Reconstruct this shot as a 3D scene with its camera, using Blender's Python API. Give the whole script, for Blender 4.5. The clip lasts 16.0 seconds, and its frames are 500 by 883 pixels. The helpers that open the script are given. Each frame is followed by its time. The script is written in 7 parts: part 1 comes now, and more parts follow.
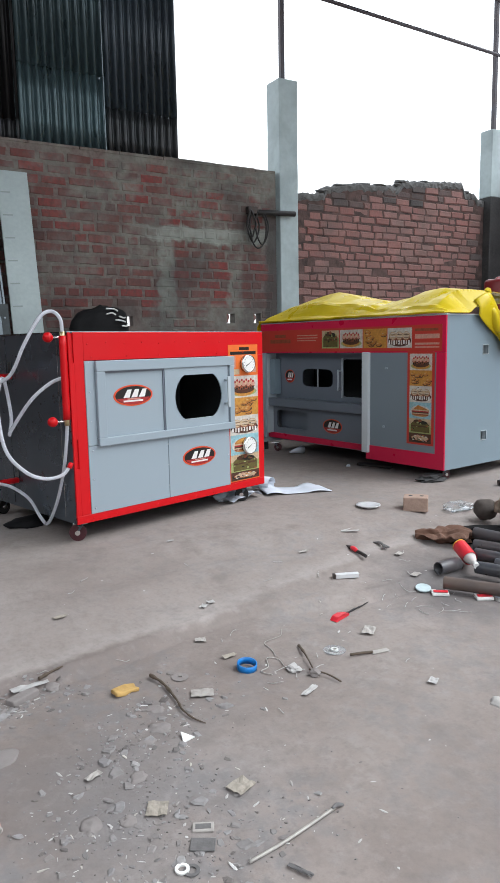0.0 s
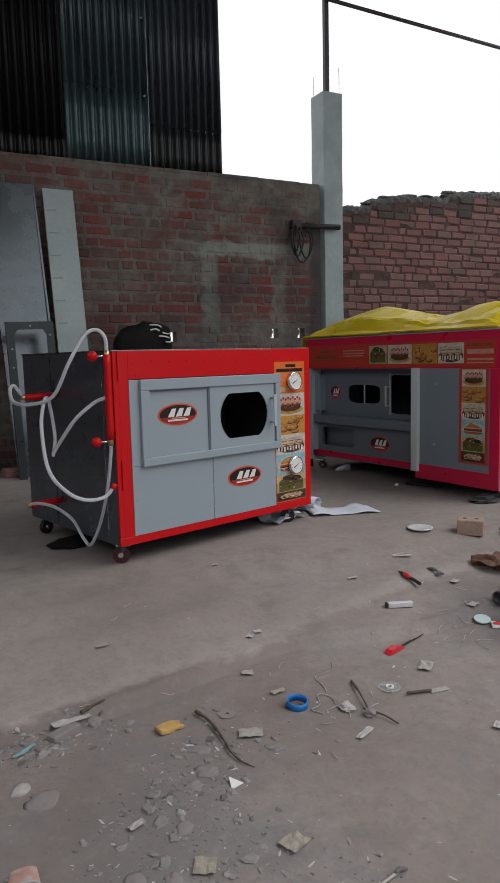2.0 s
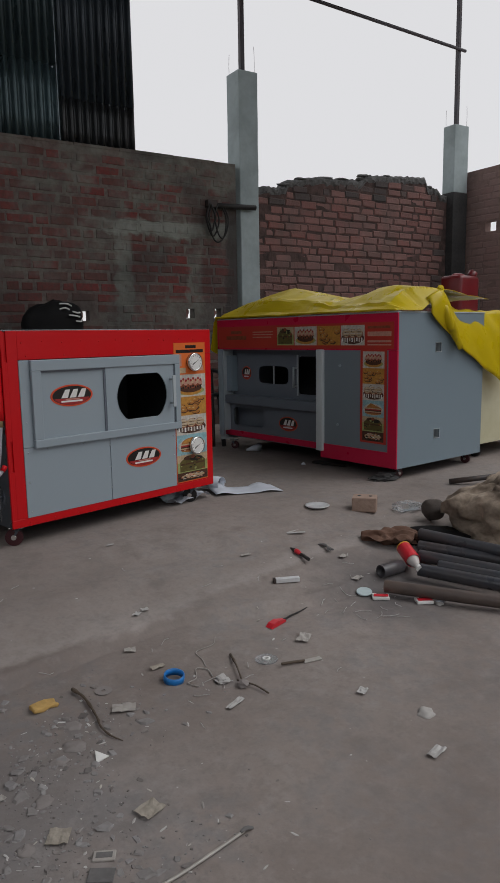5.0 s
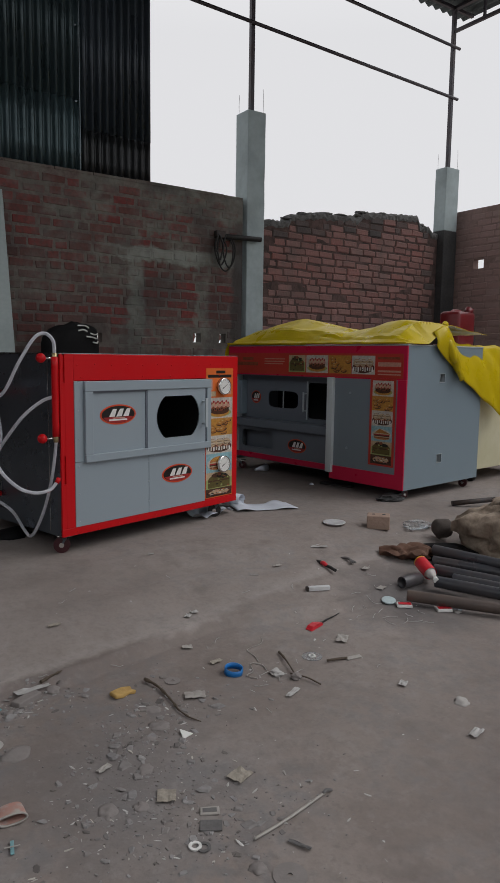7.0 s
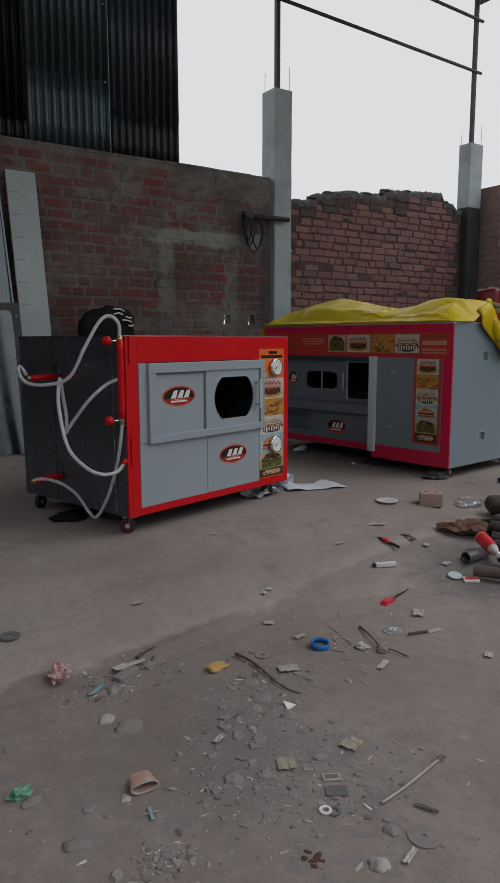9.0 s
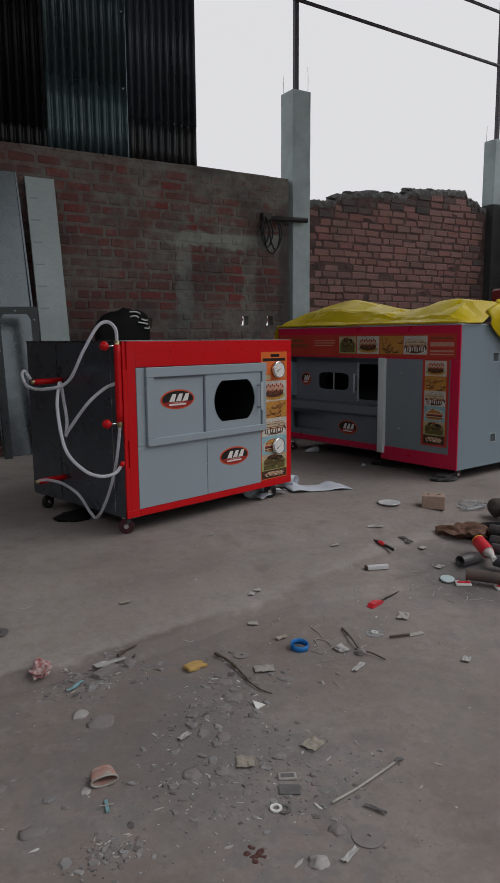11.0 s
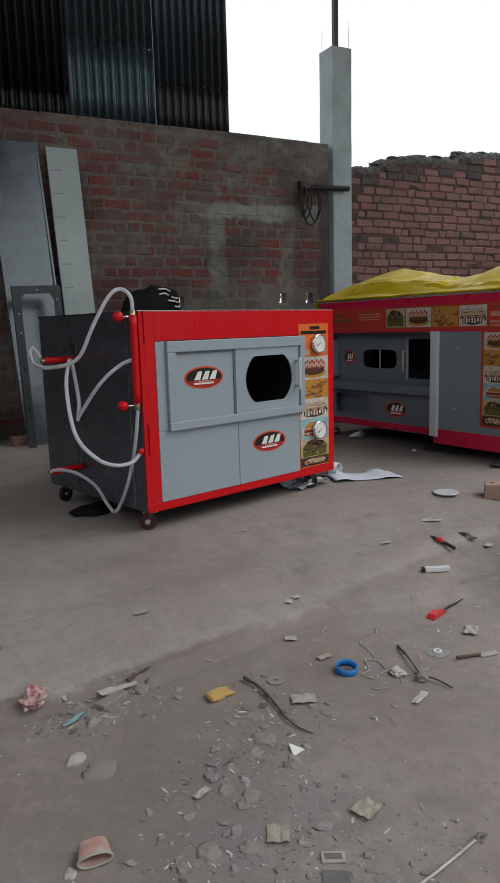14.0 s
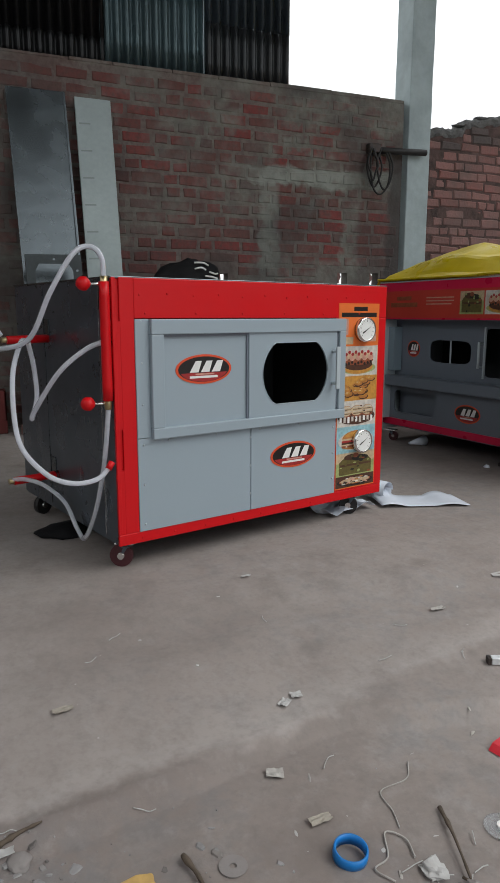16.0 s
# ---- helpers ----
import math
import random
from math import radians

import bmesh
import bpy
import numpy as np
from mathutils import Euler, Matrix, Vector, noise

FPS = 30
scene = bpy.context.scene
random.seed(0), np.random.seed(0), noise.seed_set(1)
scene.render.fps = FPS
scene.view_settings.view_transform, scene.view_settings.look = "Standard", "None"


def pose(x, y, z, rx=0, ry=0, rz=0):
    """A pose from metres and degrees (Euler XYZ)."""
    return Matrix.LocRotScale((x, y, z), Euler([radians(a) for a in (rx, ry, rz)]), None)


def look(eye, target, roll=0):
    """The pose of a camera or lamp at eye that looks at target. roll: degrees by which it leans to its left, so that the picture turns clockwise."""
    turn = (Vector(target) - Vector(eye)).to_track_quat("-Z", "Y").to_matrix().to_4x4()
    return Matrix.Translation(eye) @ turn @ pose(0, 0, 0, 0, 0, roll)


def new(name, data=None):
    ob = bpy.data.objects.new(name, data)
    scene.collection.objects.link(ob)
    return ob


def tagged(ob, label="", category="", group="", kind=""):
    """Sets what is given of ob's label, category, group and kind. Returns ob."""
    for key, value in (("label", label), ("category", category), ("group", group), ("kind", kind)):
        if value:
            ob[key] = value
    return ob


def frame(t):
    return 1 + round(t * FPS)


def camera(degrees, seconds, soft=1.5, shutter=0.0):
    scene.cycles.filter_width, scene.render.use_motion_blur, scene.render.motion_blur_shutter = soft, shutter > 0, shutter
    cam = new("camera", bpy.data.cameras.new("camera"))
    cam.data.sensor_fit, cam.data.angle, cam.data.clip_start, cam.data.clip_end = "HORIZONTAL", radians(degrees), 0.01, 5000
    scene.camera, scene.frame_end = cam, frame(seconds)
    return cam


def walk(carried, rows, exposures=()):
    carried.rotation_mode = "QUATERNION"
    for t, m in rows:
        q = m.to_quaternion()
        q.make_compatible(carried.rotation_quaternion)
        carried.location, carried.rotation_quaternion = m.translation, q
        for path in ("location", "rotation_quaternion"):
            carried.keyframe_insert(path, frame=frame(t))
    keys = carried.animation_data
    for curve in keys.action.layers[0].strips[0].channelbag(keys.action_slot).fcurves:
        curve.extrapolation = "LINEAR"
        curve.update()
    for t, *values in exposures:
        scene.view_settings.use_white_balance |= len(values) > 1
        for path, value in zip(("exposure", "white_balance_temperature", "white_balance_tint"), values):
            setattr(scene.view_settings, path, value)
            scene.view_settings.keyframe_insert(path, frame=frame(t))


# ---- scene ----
cam = camera(39.8, 16.0, soft=1.2)
PATH = [
    (0, (0.811, 0.856, 0.932), (1.81, 2.565, 0.652), -1.1),
    (0.5, (0.804, 0.927, 0.924), (1.713, 2.685, 0.635), -2.4),
    (1, (0.776, 0.978, 0.921), (1.652, 2.751, 0.624), -2.0),
    (1.5, (0.773, 1.012, 0.948), (1.657, 2.786, 0.68), -1.0),
    (2, (0.838, 0.967, 0.955), (1.738, 2.737, 0.714), -1.4),
    (2.5, (0.959, 0.882, 0.975), (1.853, 2.652, 0.717), -1.5),
    (3, (1.103, 0.808, 0.961), (2.078, 2.532, 0.686), -2.5),
    (3.2, (1.139, 0.78, 0.961), (2.145, 2.489, 0.701), -3.0),
    (5.3, (0.897, 0.855, 0.959), (1.957, 2.523, 0.654), -0.9),
    (5.5, (0.823, 0.868, 0.963), (1.884, 2.539, 0.67), -1.4),
    (6, (0.723, 0.884, 0.966), (1.825, 2.53, 0.694), -0.4),
    (6.5, (0.651, 0.85, 0.975), (1.728, 2.515, 0.71), 1.2),
    (7, (0.572, 0.76, 0.992), (1.7, 2.394, 0.752), 0.8),
    (7.5, (0.522, 0.729, 0.985), (1.63, 2.372, 0.718), 0.2),
    (8, (0.47, 0.775, 0.984), (1.566, 2.428, 0.722), 0.0),
    (8.5, (0.384, 0.863, 0.974), (1.451, 2.529, 0.683), -0.1),
    (9, (0.314, 0.899, 0.979), (1.427, 2.536, 0.689), -0.1),
    (9.2, (0.3, 0.903, 0.985), (1.424, 2.525, 0.657), 0.0),
    (11.3, (0.497, 0.737, 1.009), (1.513, 2.436, 0.723), -0.5),
    (11.5, (0.513, 0.743, 0.99), (1.558, 2.425, 0.714), -1.1),
    (12, (0.526, 0.819, 0.933), (1.572, 2.478, 0.541), -1.3),
    (12.5, (0.541, 0.903, 0.924), (1.578, 2.557, 0.492), -0.6),
    (13, (0.565, 0.98, 0.922), (1.609, 2.626, 0.473), -0.0),
    (13.5, (0.594, 1.044, 0.929), (1.61, 2.722, 0.538), -1.2),
    (14, (0.717, 1.114, 0.919), (1.631, 2.863, 0.592), -1.6),
    (14.5, (0.876, 1.196, 0.919), (1.678, 3.001, 0.602), -2.4),
    (15, (0.999, 1.308, 0.902), (1.788, 3.125, 0.628), -1.0),
    (15.5, (1.126, 1.534, 0.888), (1.872, 3.36, 0.562), -1.5),
    (16, (1.286, 1.755, 0.882), (2.014, 3.583, 0.52), 0.1),
]
EXPOSURES = [(0.0, 0.91, 6020, 7), (0.5, 1.04, 6020, 7), (1.0, 0.49, 6120, 8), (1.5, 0.09, 6320, 9), (2.0, -0.04, 6370, 10), (3.0, -0.22, 6370, 10), (5.5, -0.51, 6370, 10), (7.0, -0.46, 6370, 10), (9.0, -0.51, 6370, 10), (11.5, -0.5, 6370, 10), (12.0, -0.46, 6370, 10), (12.5, -0.25, 6370, 8), (13.0, -0.09, 6370, 6), (14.5, -0.03, 6370, 8), (15.0, -0.05, 6370, 8), (15.5, -0.05, 6320, 7), (16.0, 0.23, 6270, 6)]
walk(cam, [(t, look(eye, target, roll)) for t, eye, target, roll in PATH], EXPOSURES)

# ---- light ----
SKY = 1.3
world = bpy.data.worlds.new("overcast_sky")
scene.world = world
world.use_nodes = True
wn, wl = world.node_tree.nodes, world.node_tree.links
wn.clear()
sky = wn.new("ShaderNodeTexSky")
sky.sky_type, sky.sun_disc = "NISHITA", False
sky.sun_elevation, sky.sun_rotation = radians(67), radians(141)
skybg = wn.new("ShaderNodeBackground")
skybg.inputs["Strength"].default_value = 0.05
cloud = wn.new("ShaderNodeBackground")
cloud.inputs["Color"].default_value = (1.0, 0.985, 0.985, 1)
# an overcast sky is brighter overhead than near the horizon
heading = wn.new("ShaderNodeTexCoord")
upward = wn.new("ShaderNodeSeparateXYZ")
rise = wn.new("ShaderNodeMapRange")
for i, v in zip((1, 2, 3, 4), (0.40, 1.0, SKY * 0.88, SKY * 1.45)):
    rise.inputs[i].default_value = v
wl.new(heading.outputs["Generated"], upward.inputs[0])
wl.new(upward.outputs["Z"], rise.inputs[0])
wl.new(rise.outputs[0], cloud.inputs["Strength"])
both = wn.new("ShaderNodeMixShader")
both.inputs[0].default_value = 0.9
wout = wn.new("ShaderNodeOutputWorld")
wl.new(sky.outputs[0], skybg.inputs["Color"])
wl.new(skybg.outputs[0], both.inputs[1])
wl.new(cloud.outputs[0], both.inputs[2])
wl.new(both.outputs[0], wout.inputs["Surface"])

sun = new("sun", bpy.data.lights.new("sun", "SUN"))
sun.data.energy, sun.data.angle, sun.data.color = 1.3, radians(40), (1.0, 0.97, 0.93)
sun.matrix_world = look((8.5, -2.0, 10), (2.5, 3, 0))


# ---- materials ----
def mat(name, col, rough=0.6, metal=0.0, grain=(0.0, 40.0), stain=(0.0, 3.0), dark=None, bump=0.0, bscale=60.0, spec=0.5,
        vary=None, stretch=(1, 1, 1), rvar=0.0, **extra):
    """A surface with colour grain and stains at two scales, roughness change and fine relief."""
    m = bpy.data.materials.new(name)
    m.use_nodes = True
    n, l = m.node_tree.nodes, m.node_tree.links
    b = n["Principled BSDF"]
    b.inputs["Roughness"].default_value = rough
    b.inputs["Metallic"].default_value = metal
    b.inputs["Specular IOR Level"].default_value = spec
    for k, v in extra.items():
        b.inputs[k.replace("_", " ")].default_value = v
    geo = n.new("ShaderNodeNewGeometry")
    mapping = n.new("ShaderNodeMapping")
    mapping.inputs["Scale"].default_value = stretch
    l.new(geo.outputs["Position"], mapping.inputs["Vector"])
    col = (*col, 1) if len(col) == 3 else col
    rgb = n.new("ShaderNodeRGB")
    rgb.outputs[0].default_value = col
    cur = rgb.outputs[0]

    def noise_tex(scale, detail=6):
        t = n.new("ShaderNodeTexNoise")
        t.inputs["Scale"].default_value, t.inputs["Detail"].default_value = scale, detail
        l.new(mapping.outputs[0], t.inputs["Vector"])
        return t.outputs["Fac"]

    if vary:
        if vary[0] == "object":
            src = n.new("ShaderNodeObjectInfo").outputs["Random"]
        else:
            src = geo.outputs["Random Per Island"]
        ramp = n.new("ShaderNodeValToRGB")
        ramp.color_ramp.interpolation = "LINEAR"
        els = ramp.color_ramp.elements
        cols = vary[1]
        els[0].color, els[1].color = (*cols[0], 1), (*cols[-1], 1)
        for i, c in enumerate(cols[1:-1], 1):
            els.new(i / (len(cols) - 1)).color = (*c, 1)
        l.new(src, ramp.inputs[0])
        cur = ramp.outputs[0]
    dark = dark or tuple(c * 0.45 for c in col[:3])
    for (amount, scale), lo, hi in ((stain, 0.45, 0.68), (grain, 0.35, 0.7)):
        if amount:
            rng = n.new("ShaderNodeMapRange")
            rng.inputs[1].default_value, rng.inputs[2].default_value, rng.inputs[4].default_value = lo, hi, amount
            l.new(noise_tex(scale), rng.inputs[0])
            mix = n.new("ShaderNodeMix")
            mix.data_type = "RGBA"
            l.new(rng.outputs[0], mix.inputs[0])
            l.new(cur, mix.inputs[6])
            mix.inputs[7].default_value = (*dark, 1)
            cur = mix.outputs[2]
    l.new(cur, b.inputs["Base Color"])
    if rvar:
        rr = n.new("ShaderNodeMapRange")
        rr.inputs[1].default_value, rr.inputs[2].default_value = 0.3, 0.7
        rr.inputs[3].default_value, rr.inputs[4].default_value = max(0.02, rough - rvar), min(1, rough + rvar)
        l.new(noise_tex(7), rr.inputs[0])
        l.new(rr.outputs[0], b.inputs["Roughness"])
    if bump:
        bn = n.new("ShaderNodeBump")
        bn.inputs["Strength"].default_value, bn.inputs["Distance"].default_value = bump, 0.01
        l.new(noise_tex(bscale), bn.inputs["Height"])
        l.new(bn.outputs[0], b.inputs["Normal"])
    return m


RED = mat("red_enamel", (0.56, 0.004, 0.008), 0.40, spec=0.28, grain=(0.12, 1.7), stain=(0.0, 1.3), bump=0.07, bscale=24, rvar=0.1, dark=(0.459, 0.003, 0.007))
MAGENTA = mat("magenta_enamel", (0.60, 0.010, 0.062), 0.34, spec=0.4, grain=(0.12, 1.7), stain=(0.0, 1.3), bump=0.07, bscale=24, rvar=0.1, dark=(0.492, 0.008, 0.051))
GREY = mat("grey_enamel", (0.30, 0.36, 0.405), 0.38, grain=(0.12, 1.7), stain=(0.0, 1.3), bump=0.015, bscale=14, rvar=0.04, dark=(0.246, 0.295, 0.332))
# darker copy of the grey enamel: shade in recesses put into the colour
SHADEGREY = mat("shade_grey_enamel", (0.150, 0.172, 0.208), 0.33, grain=(0.12, 1.7), stain=(0.0, 1.3), bump=0.015, bscale=14, rvar=0.04, dark=(0.123, 0.141, 0.170))
GREYB = mat("blue_grey_enamel", (0.200, 0.262, 0.305), 0.36, grain=(0.12, 1.7), stain=(0.0, 1.3), bump=0.015, bscale=12, rvar=0.04, dark=(0.176, 0.232, 0.270))
FRONTGREY = mat("front_grey_enamel", (0.195, 0.235, 0.268), 0.36, grain=(0.12, 1.7), bump=0.015, bscale=12, rvar=0.04, dark=(0.160, 0.193, 0.220))
GREYL = mat("pale_grey_enamel", (0.42, 0.47, 0.50), 0.4, grain=(0.12, 1.7), stain=(0.0, 1.3), bump=0.015, bscale=18, rvar=0.04, dark=(0.344, 0.385, 0.410))
PALEEDGE = mat("pale_edge_plate", (0.58, 0.63, 0.65), 0.42, grain=(0.15, 4), rvar=0.05)
STEEL = mat("dull_stainless", (0.118, 0.140, 0.168), 0.30, 0.75, grain=(0.3, 5), dark=(0.088, 0.104, 0.126), bump=0.05, bscale=6, rvar=0.1)
GALV = mat("galvanised_sheet", (0.132, 0.152, 0.163), 0.26, 0.95, grain=(0.12, 20), stain=(0.3, 1.6), bump=0.05, bscale=4, rvar=0.05)
PALESHEET = mat("pale_coated_sheet", (0.35, 0.41, 0.41), 0.5, 0.2, grain=(0.15, 30), stain=(0.2, 2.2), rvar=0.1)
CHROME = mat("chrome", (0.75, 0.75, 0.74), 0.2, 1.0)
BRASS = mat("brass", (0.55, 0.45, 0.25), 0.35, 0.9, grain=(0.2, 60))
# oven insides painted near-black, so unlit openings read dark
BLACKIN = mat("near_black_inside", (0.03, 0.033, 0.037), 0.85, grain=(0.3, 12))
RUBBER = mat("black_rubber", (0.018, 0.017, 0.017), 0.6, grain=(0.3, 60), bump=0.1)
MAROON = mat("maroon_wheel", (0.06, 0.014, 0.019), 0.45, grain=(0.3, 60))
IRON = mat("dark_iron", (0.045, 0.045, 0.048), 0.55, 0.5, grain=(0.4, 40), stain=(0.4, 5), dark=(0.09, 0.05, 0.03), bump=0.2)
RAILPAINT = mat("grey_painted_tube", (0.055, 0.055, 0.07), 0.5, 0.3, grain=(0.3, 30), stain=(0.4, 4), dark=(0.08, 0.05, 0.04))
CONCRETE = mat("column_concrete", (0.40, 0.475, 0.49), 0.82, grain=(0.22, 16), stain=(0.5, 2.4), dark=(0.20, 0.24, 0.25), bump=0.2, bscale=30)
DARKCONC = mat("near_black_concrete", (0.035, 0.036, 0.038), 0.8, grain=(0.4, 30), stain=(0.4, 4), dark=(0.08, 0.08, 0.08), bump=0.3)
PLASTER = mat("cement_smear", (0.165, 0.165, 0.152), 0.92, grain=(0.5, 16), stain=(0.7, 5.5), dark=(0.12, 0.10, 0.092), bump=0.5, bscale=30)

DARKJOINT = mat("open_joint", (0.130, 0.082, 0.074), 0.95, grain=(0.9, 11), stain=(0.6, 4), dark=(0.040, 0.030, 0.028), bump=0.8, bscale=40)
SOOT = mat("sooty_cap", (0.15, 0.15, 0.148), 0.92, grain=(0.4, 15), stain=(0.5, 4), bump=0.8, bscale=30)
REDS = ((0.190, 0.044, 0.042), (0.215, 0.050, 0.047), (0.130, 0.052, 0.047), (0.175, 0.058, 0.052), (0.092, 0.050, 0.047), (0.205, 0.058, 0.052), (0.145, 0.078, 0.070), (0.120, 0.075, 0.068), (0.160, 0.052, 0.047))
MUTED = ((0.26, 0.128, 0.115), (0.29, 0.146, 0.131), (0.235, 0.116, 0.106), (0.275, 0.150, 0.136), (0.30, 0.158, 0.143), (0.27, 0.118, 0.104), (0.215, 0.108, 0.099))


BRICK_B = mat("bare_brick", MUTED[0], 0.9, grain=(0.4, 20), stain=(0.65, 3.2), dark=(0.15, 0.112, 0.102), bump=0.7, bscale=45, vary=("object", MUTED))
BRICK_BJ = mat("bare_brick_far", MUTED[0], 0.9, grain=(0.4, 20), stain=(0.65, 3.2), dark=(0.15, 0.112, 0.102), bump=0.7, bscale=45, vary=("island", MUTED))
DUSTY = ((0.315, 0.205, 0.188), (0.335, 0.222, 0.205), (0.295, 0.196, 0.181), (0.325, 0.228, 0.212), (0.30, 0.188, 0.172))
BRICK_D = mat("dusty_brick", DUSTY[0], 0.92, grain=(0.35, 20), stain=(0.5, 3.2), dark=(0.22, 0.165, 0.153), bump=0.6, bscale=45, vary=("object", DUSTY))
BRICK_DJ = mat("dusty_brick_far", DUSTY[0], 0.92, grain=(0.35, 20), stain=(0.5, 3.2), dark=(0.22, 0.165, 0.153), bump=0.6, bscale=45, vary=("island", DUSTY))
SOOT_SHADE = ((0.105, 0.085, 0.080), (0.13, 0.100, 0.094), (0.155, 0.108, 0.100), (0.09, 0.080, 0.078), (0.12, 0.096, 0.091))
BRICK_S = mat("soot_shade_brick", SOOT_SHADE[0], 0.93, grain=(0.4, 20), stain=(0.5, 4), dark=(0.06, 0.056, 0.056), bump=0.7, bscale=45, vary=("object", SOOT_SHADE))
BRICK_SJ = mat("soot_shade_brick_far", SOOT_SHADE[0], 0.93, grain=(0.4, 20), stain=(0.5, 4), dark=(0.06, 0.056, 0.056), bump=0.7, bscale=45, vary=("island", SOOT_SHADE))
TIN = mat("weathered_tin", (0.096, 0.146, 0.162), 0.32, 0.45, spec=0.55, grain=(0.3, 12), stain=(0.5, 1.6), dark=(0.055, 0.075, 0.08), rvar=0.1, stretch=(1, 1, 0.3))
# left sheets: the roof's shade is put into these near-black colours
TIND = mat("shade_dark_tin", (0.009, 0.0095, 0.0105), 0.42, 0.1, spec=0.22, grain=(0.3, 12), stain=(0.5, 1.2), dark=(0.012, 0.010, 0.010), rvar=0.1, stretch=(1, 1, 0.3))
TINK = mat("shade_dark_tin_low", (0.022, 0.023, 0.025), 0.34, 0.3, spec=0.4, grain=(0.3, 12), stain=(0.6, 1.6), dark=(0.012, 0.011, 0.011), rvar=0.1, stretch=(1, 1, 0.3))
# darker copy of the green-grey tin, with roof shade painted into the upper sheet
TINU = mat("shaded_green_tin", (0.064, 0.098, 0.110), 0.34, 0.4, spec=0.5, grain=(0.3, 12), stain=(0.6, 1.4), dark=(0.036, 0.050, 0.055), rvar=0.1, stretch=(1, 1, 0.3))
TINR = mat("brownish_tin", (0.036, 0.040, 0.044), 0.36, 0.35, spec=0.5, grain=(0.3, 12), stain=(0.6, 1.6), dark=(0.036, 0.032, 0.030), rvar=0.1, stretch=(1, 1, 0.3))
TINB = mat("blue_grey_tin", (0.052, 0.069, 0.086), 0.32, 0.3, spec=0.5, grain=(0.3, 12), stain=(0.6, 1.2), dark=(0.028, 0.035, 0.043), rvar=0.1, stretch=(1, 1, 0.3))
ROOF = mat("roof_tin", (0.12, 0.15, 0.155), 0.6, 0.5, grain=(0.3, 8), stain=(0.5, 0.7))
TARP = mat("yellow_tarpaulin", (0.54, 0.41, 0.0015), 0.36, spec=0.32, grain=(0.10, 14), stain=(0.25, 3.0), dark=(0.36, 0.265, 0.002), bump=0.25, bscale=9, rvar=0.16)
HOSE = mat("milky_hose", (0.80, 0.82, 0.88), 0.35, grain=(0.35, 45), dark=(0.55, 0.56, 0.62), spec=0.4, Transmission_Weight=0.5, IOR=1.12)
WHITE = mat("white_paper", (0.62, 0.66, 0.74), 0.7, grain=(0.12, 15), stain=(0.2, 5))
DUSTYW = mat("dusty_white_scrap", (0.47, 0.465, 0.46), 0.8, grain=(0.35, 40), stain=(0.4, 14), dark=(0.26, 0.24, 0.225))
OFFWHITE = mat("soiled_white", (0.40, 0.38, 0.355), 0.8, grain=(0.35, 40), stain=(0.4, 10), dark=(0.24, 0.215, 0.20))


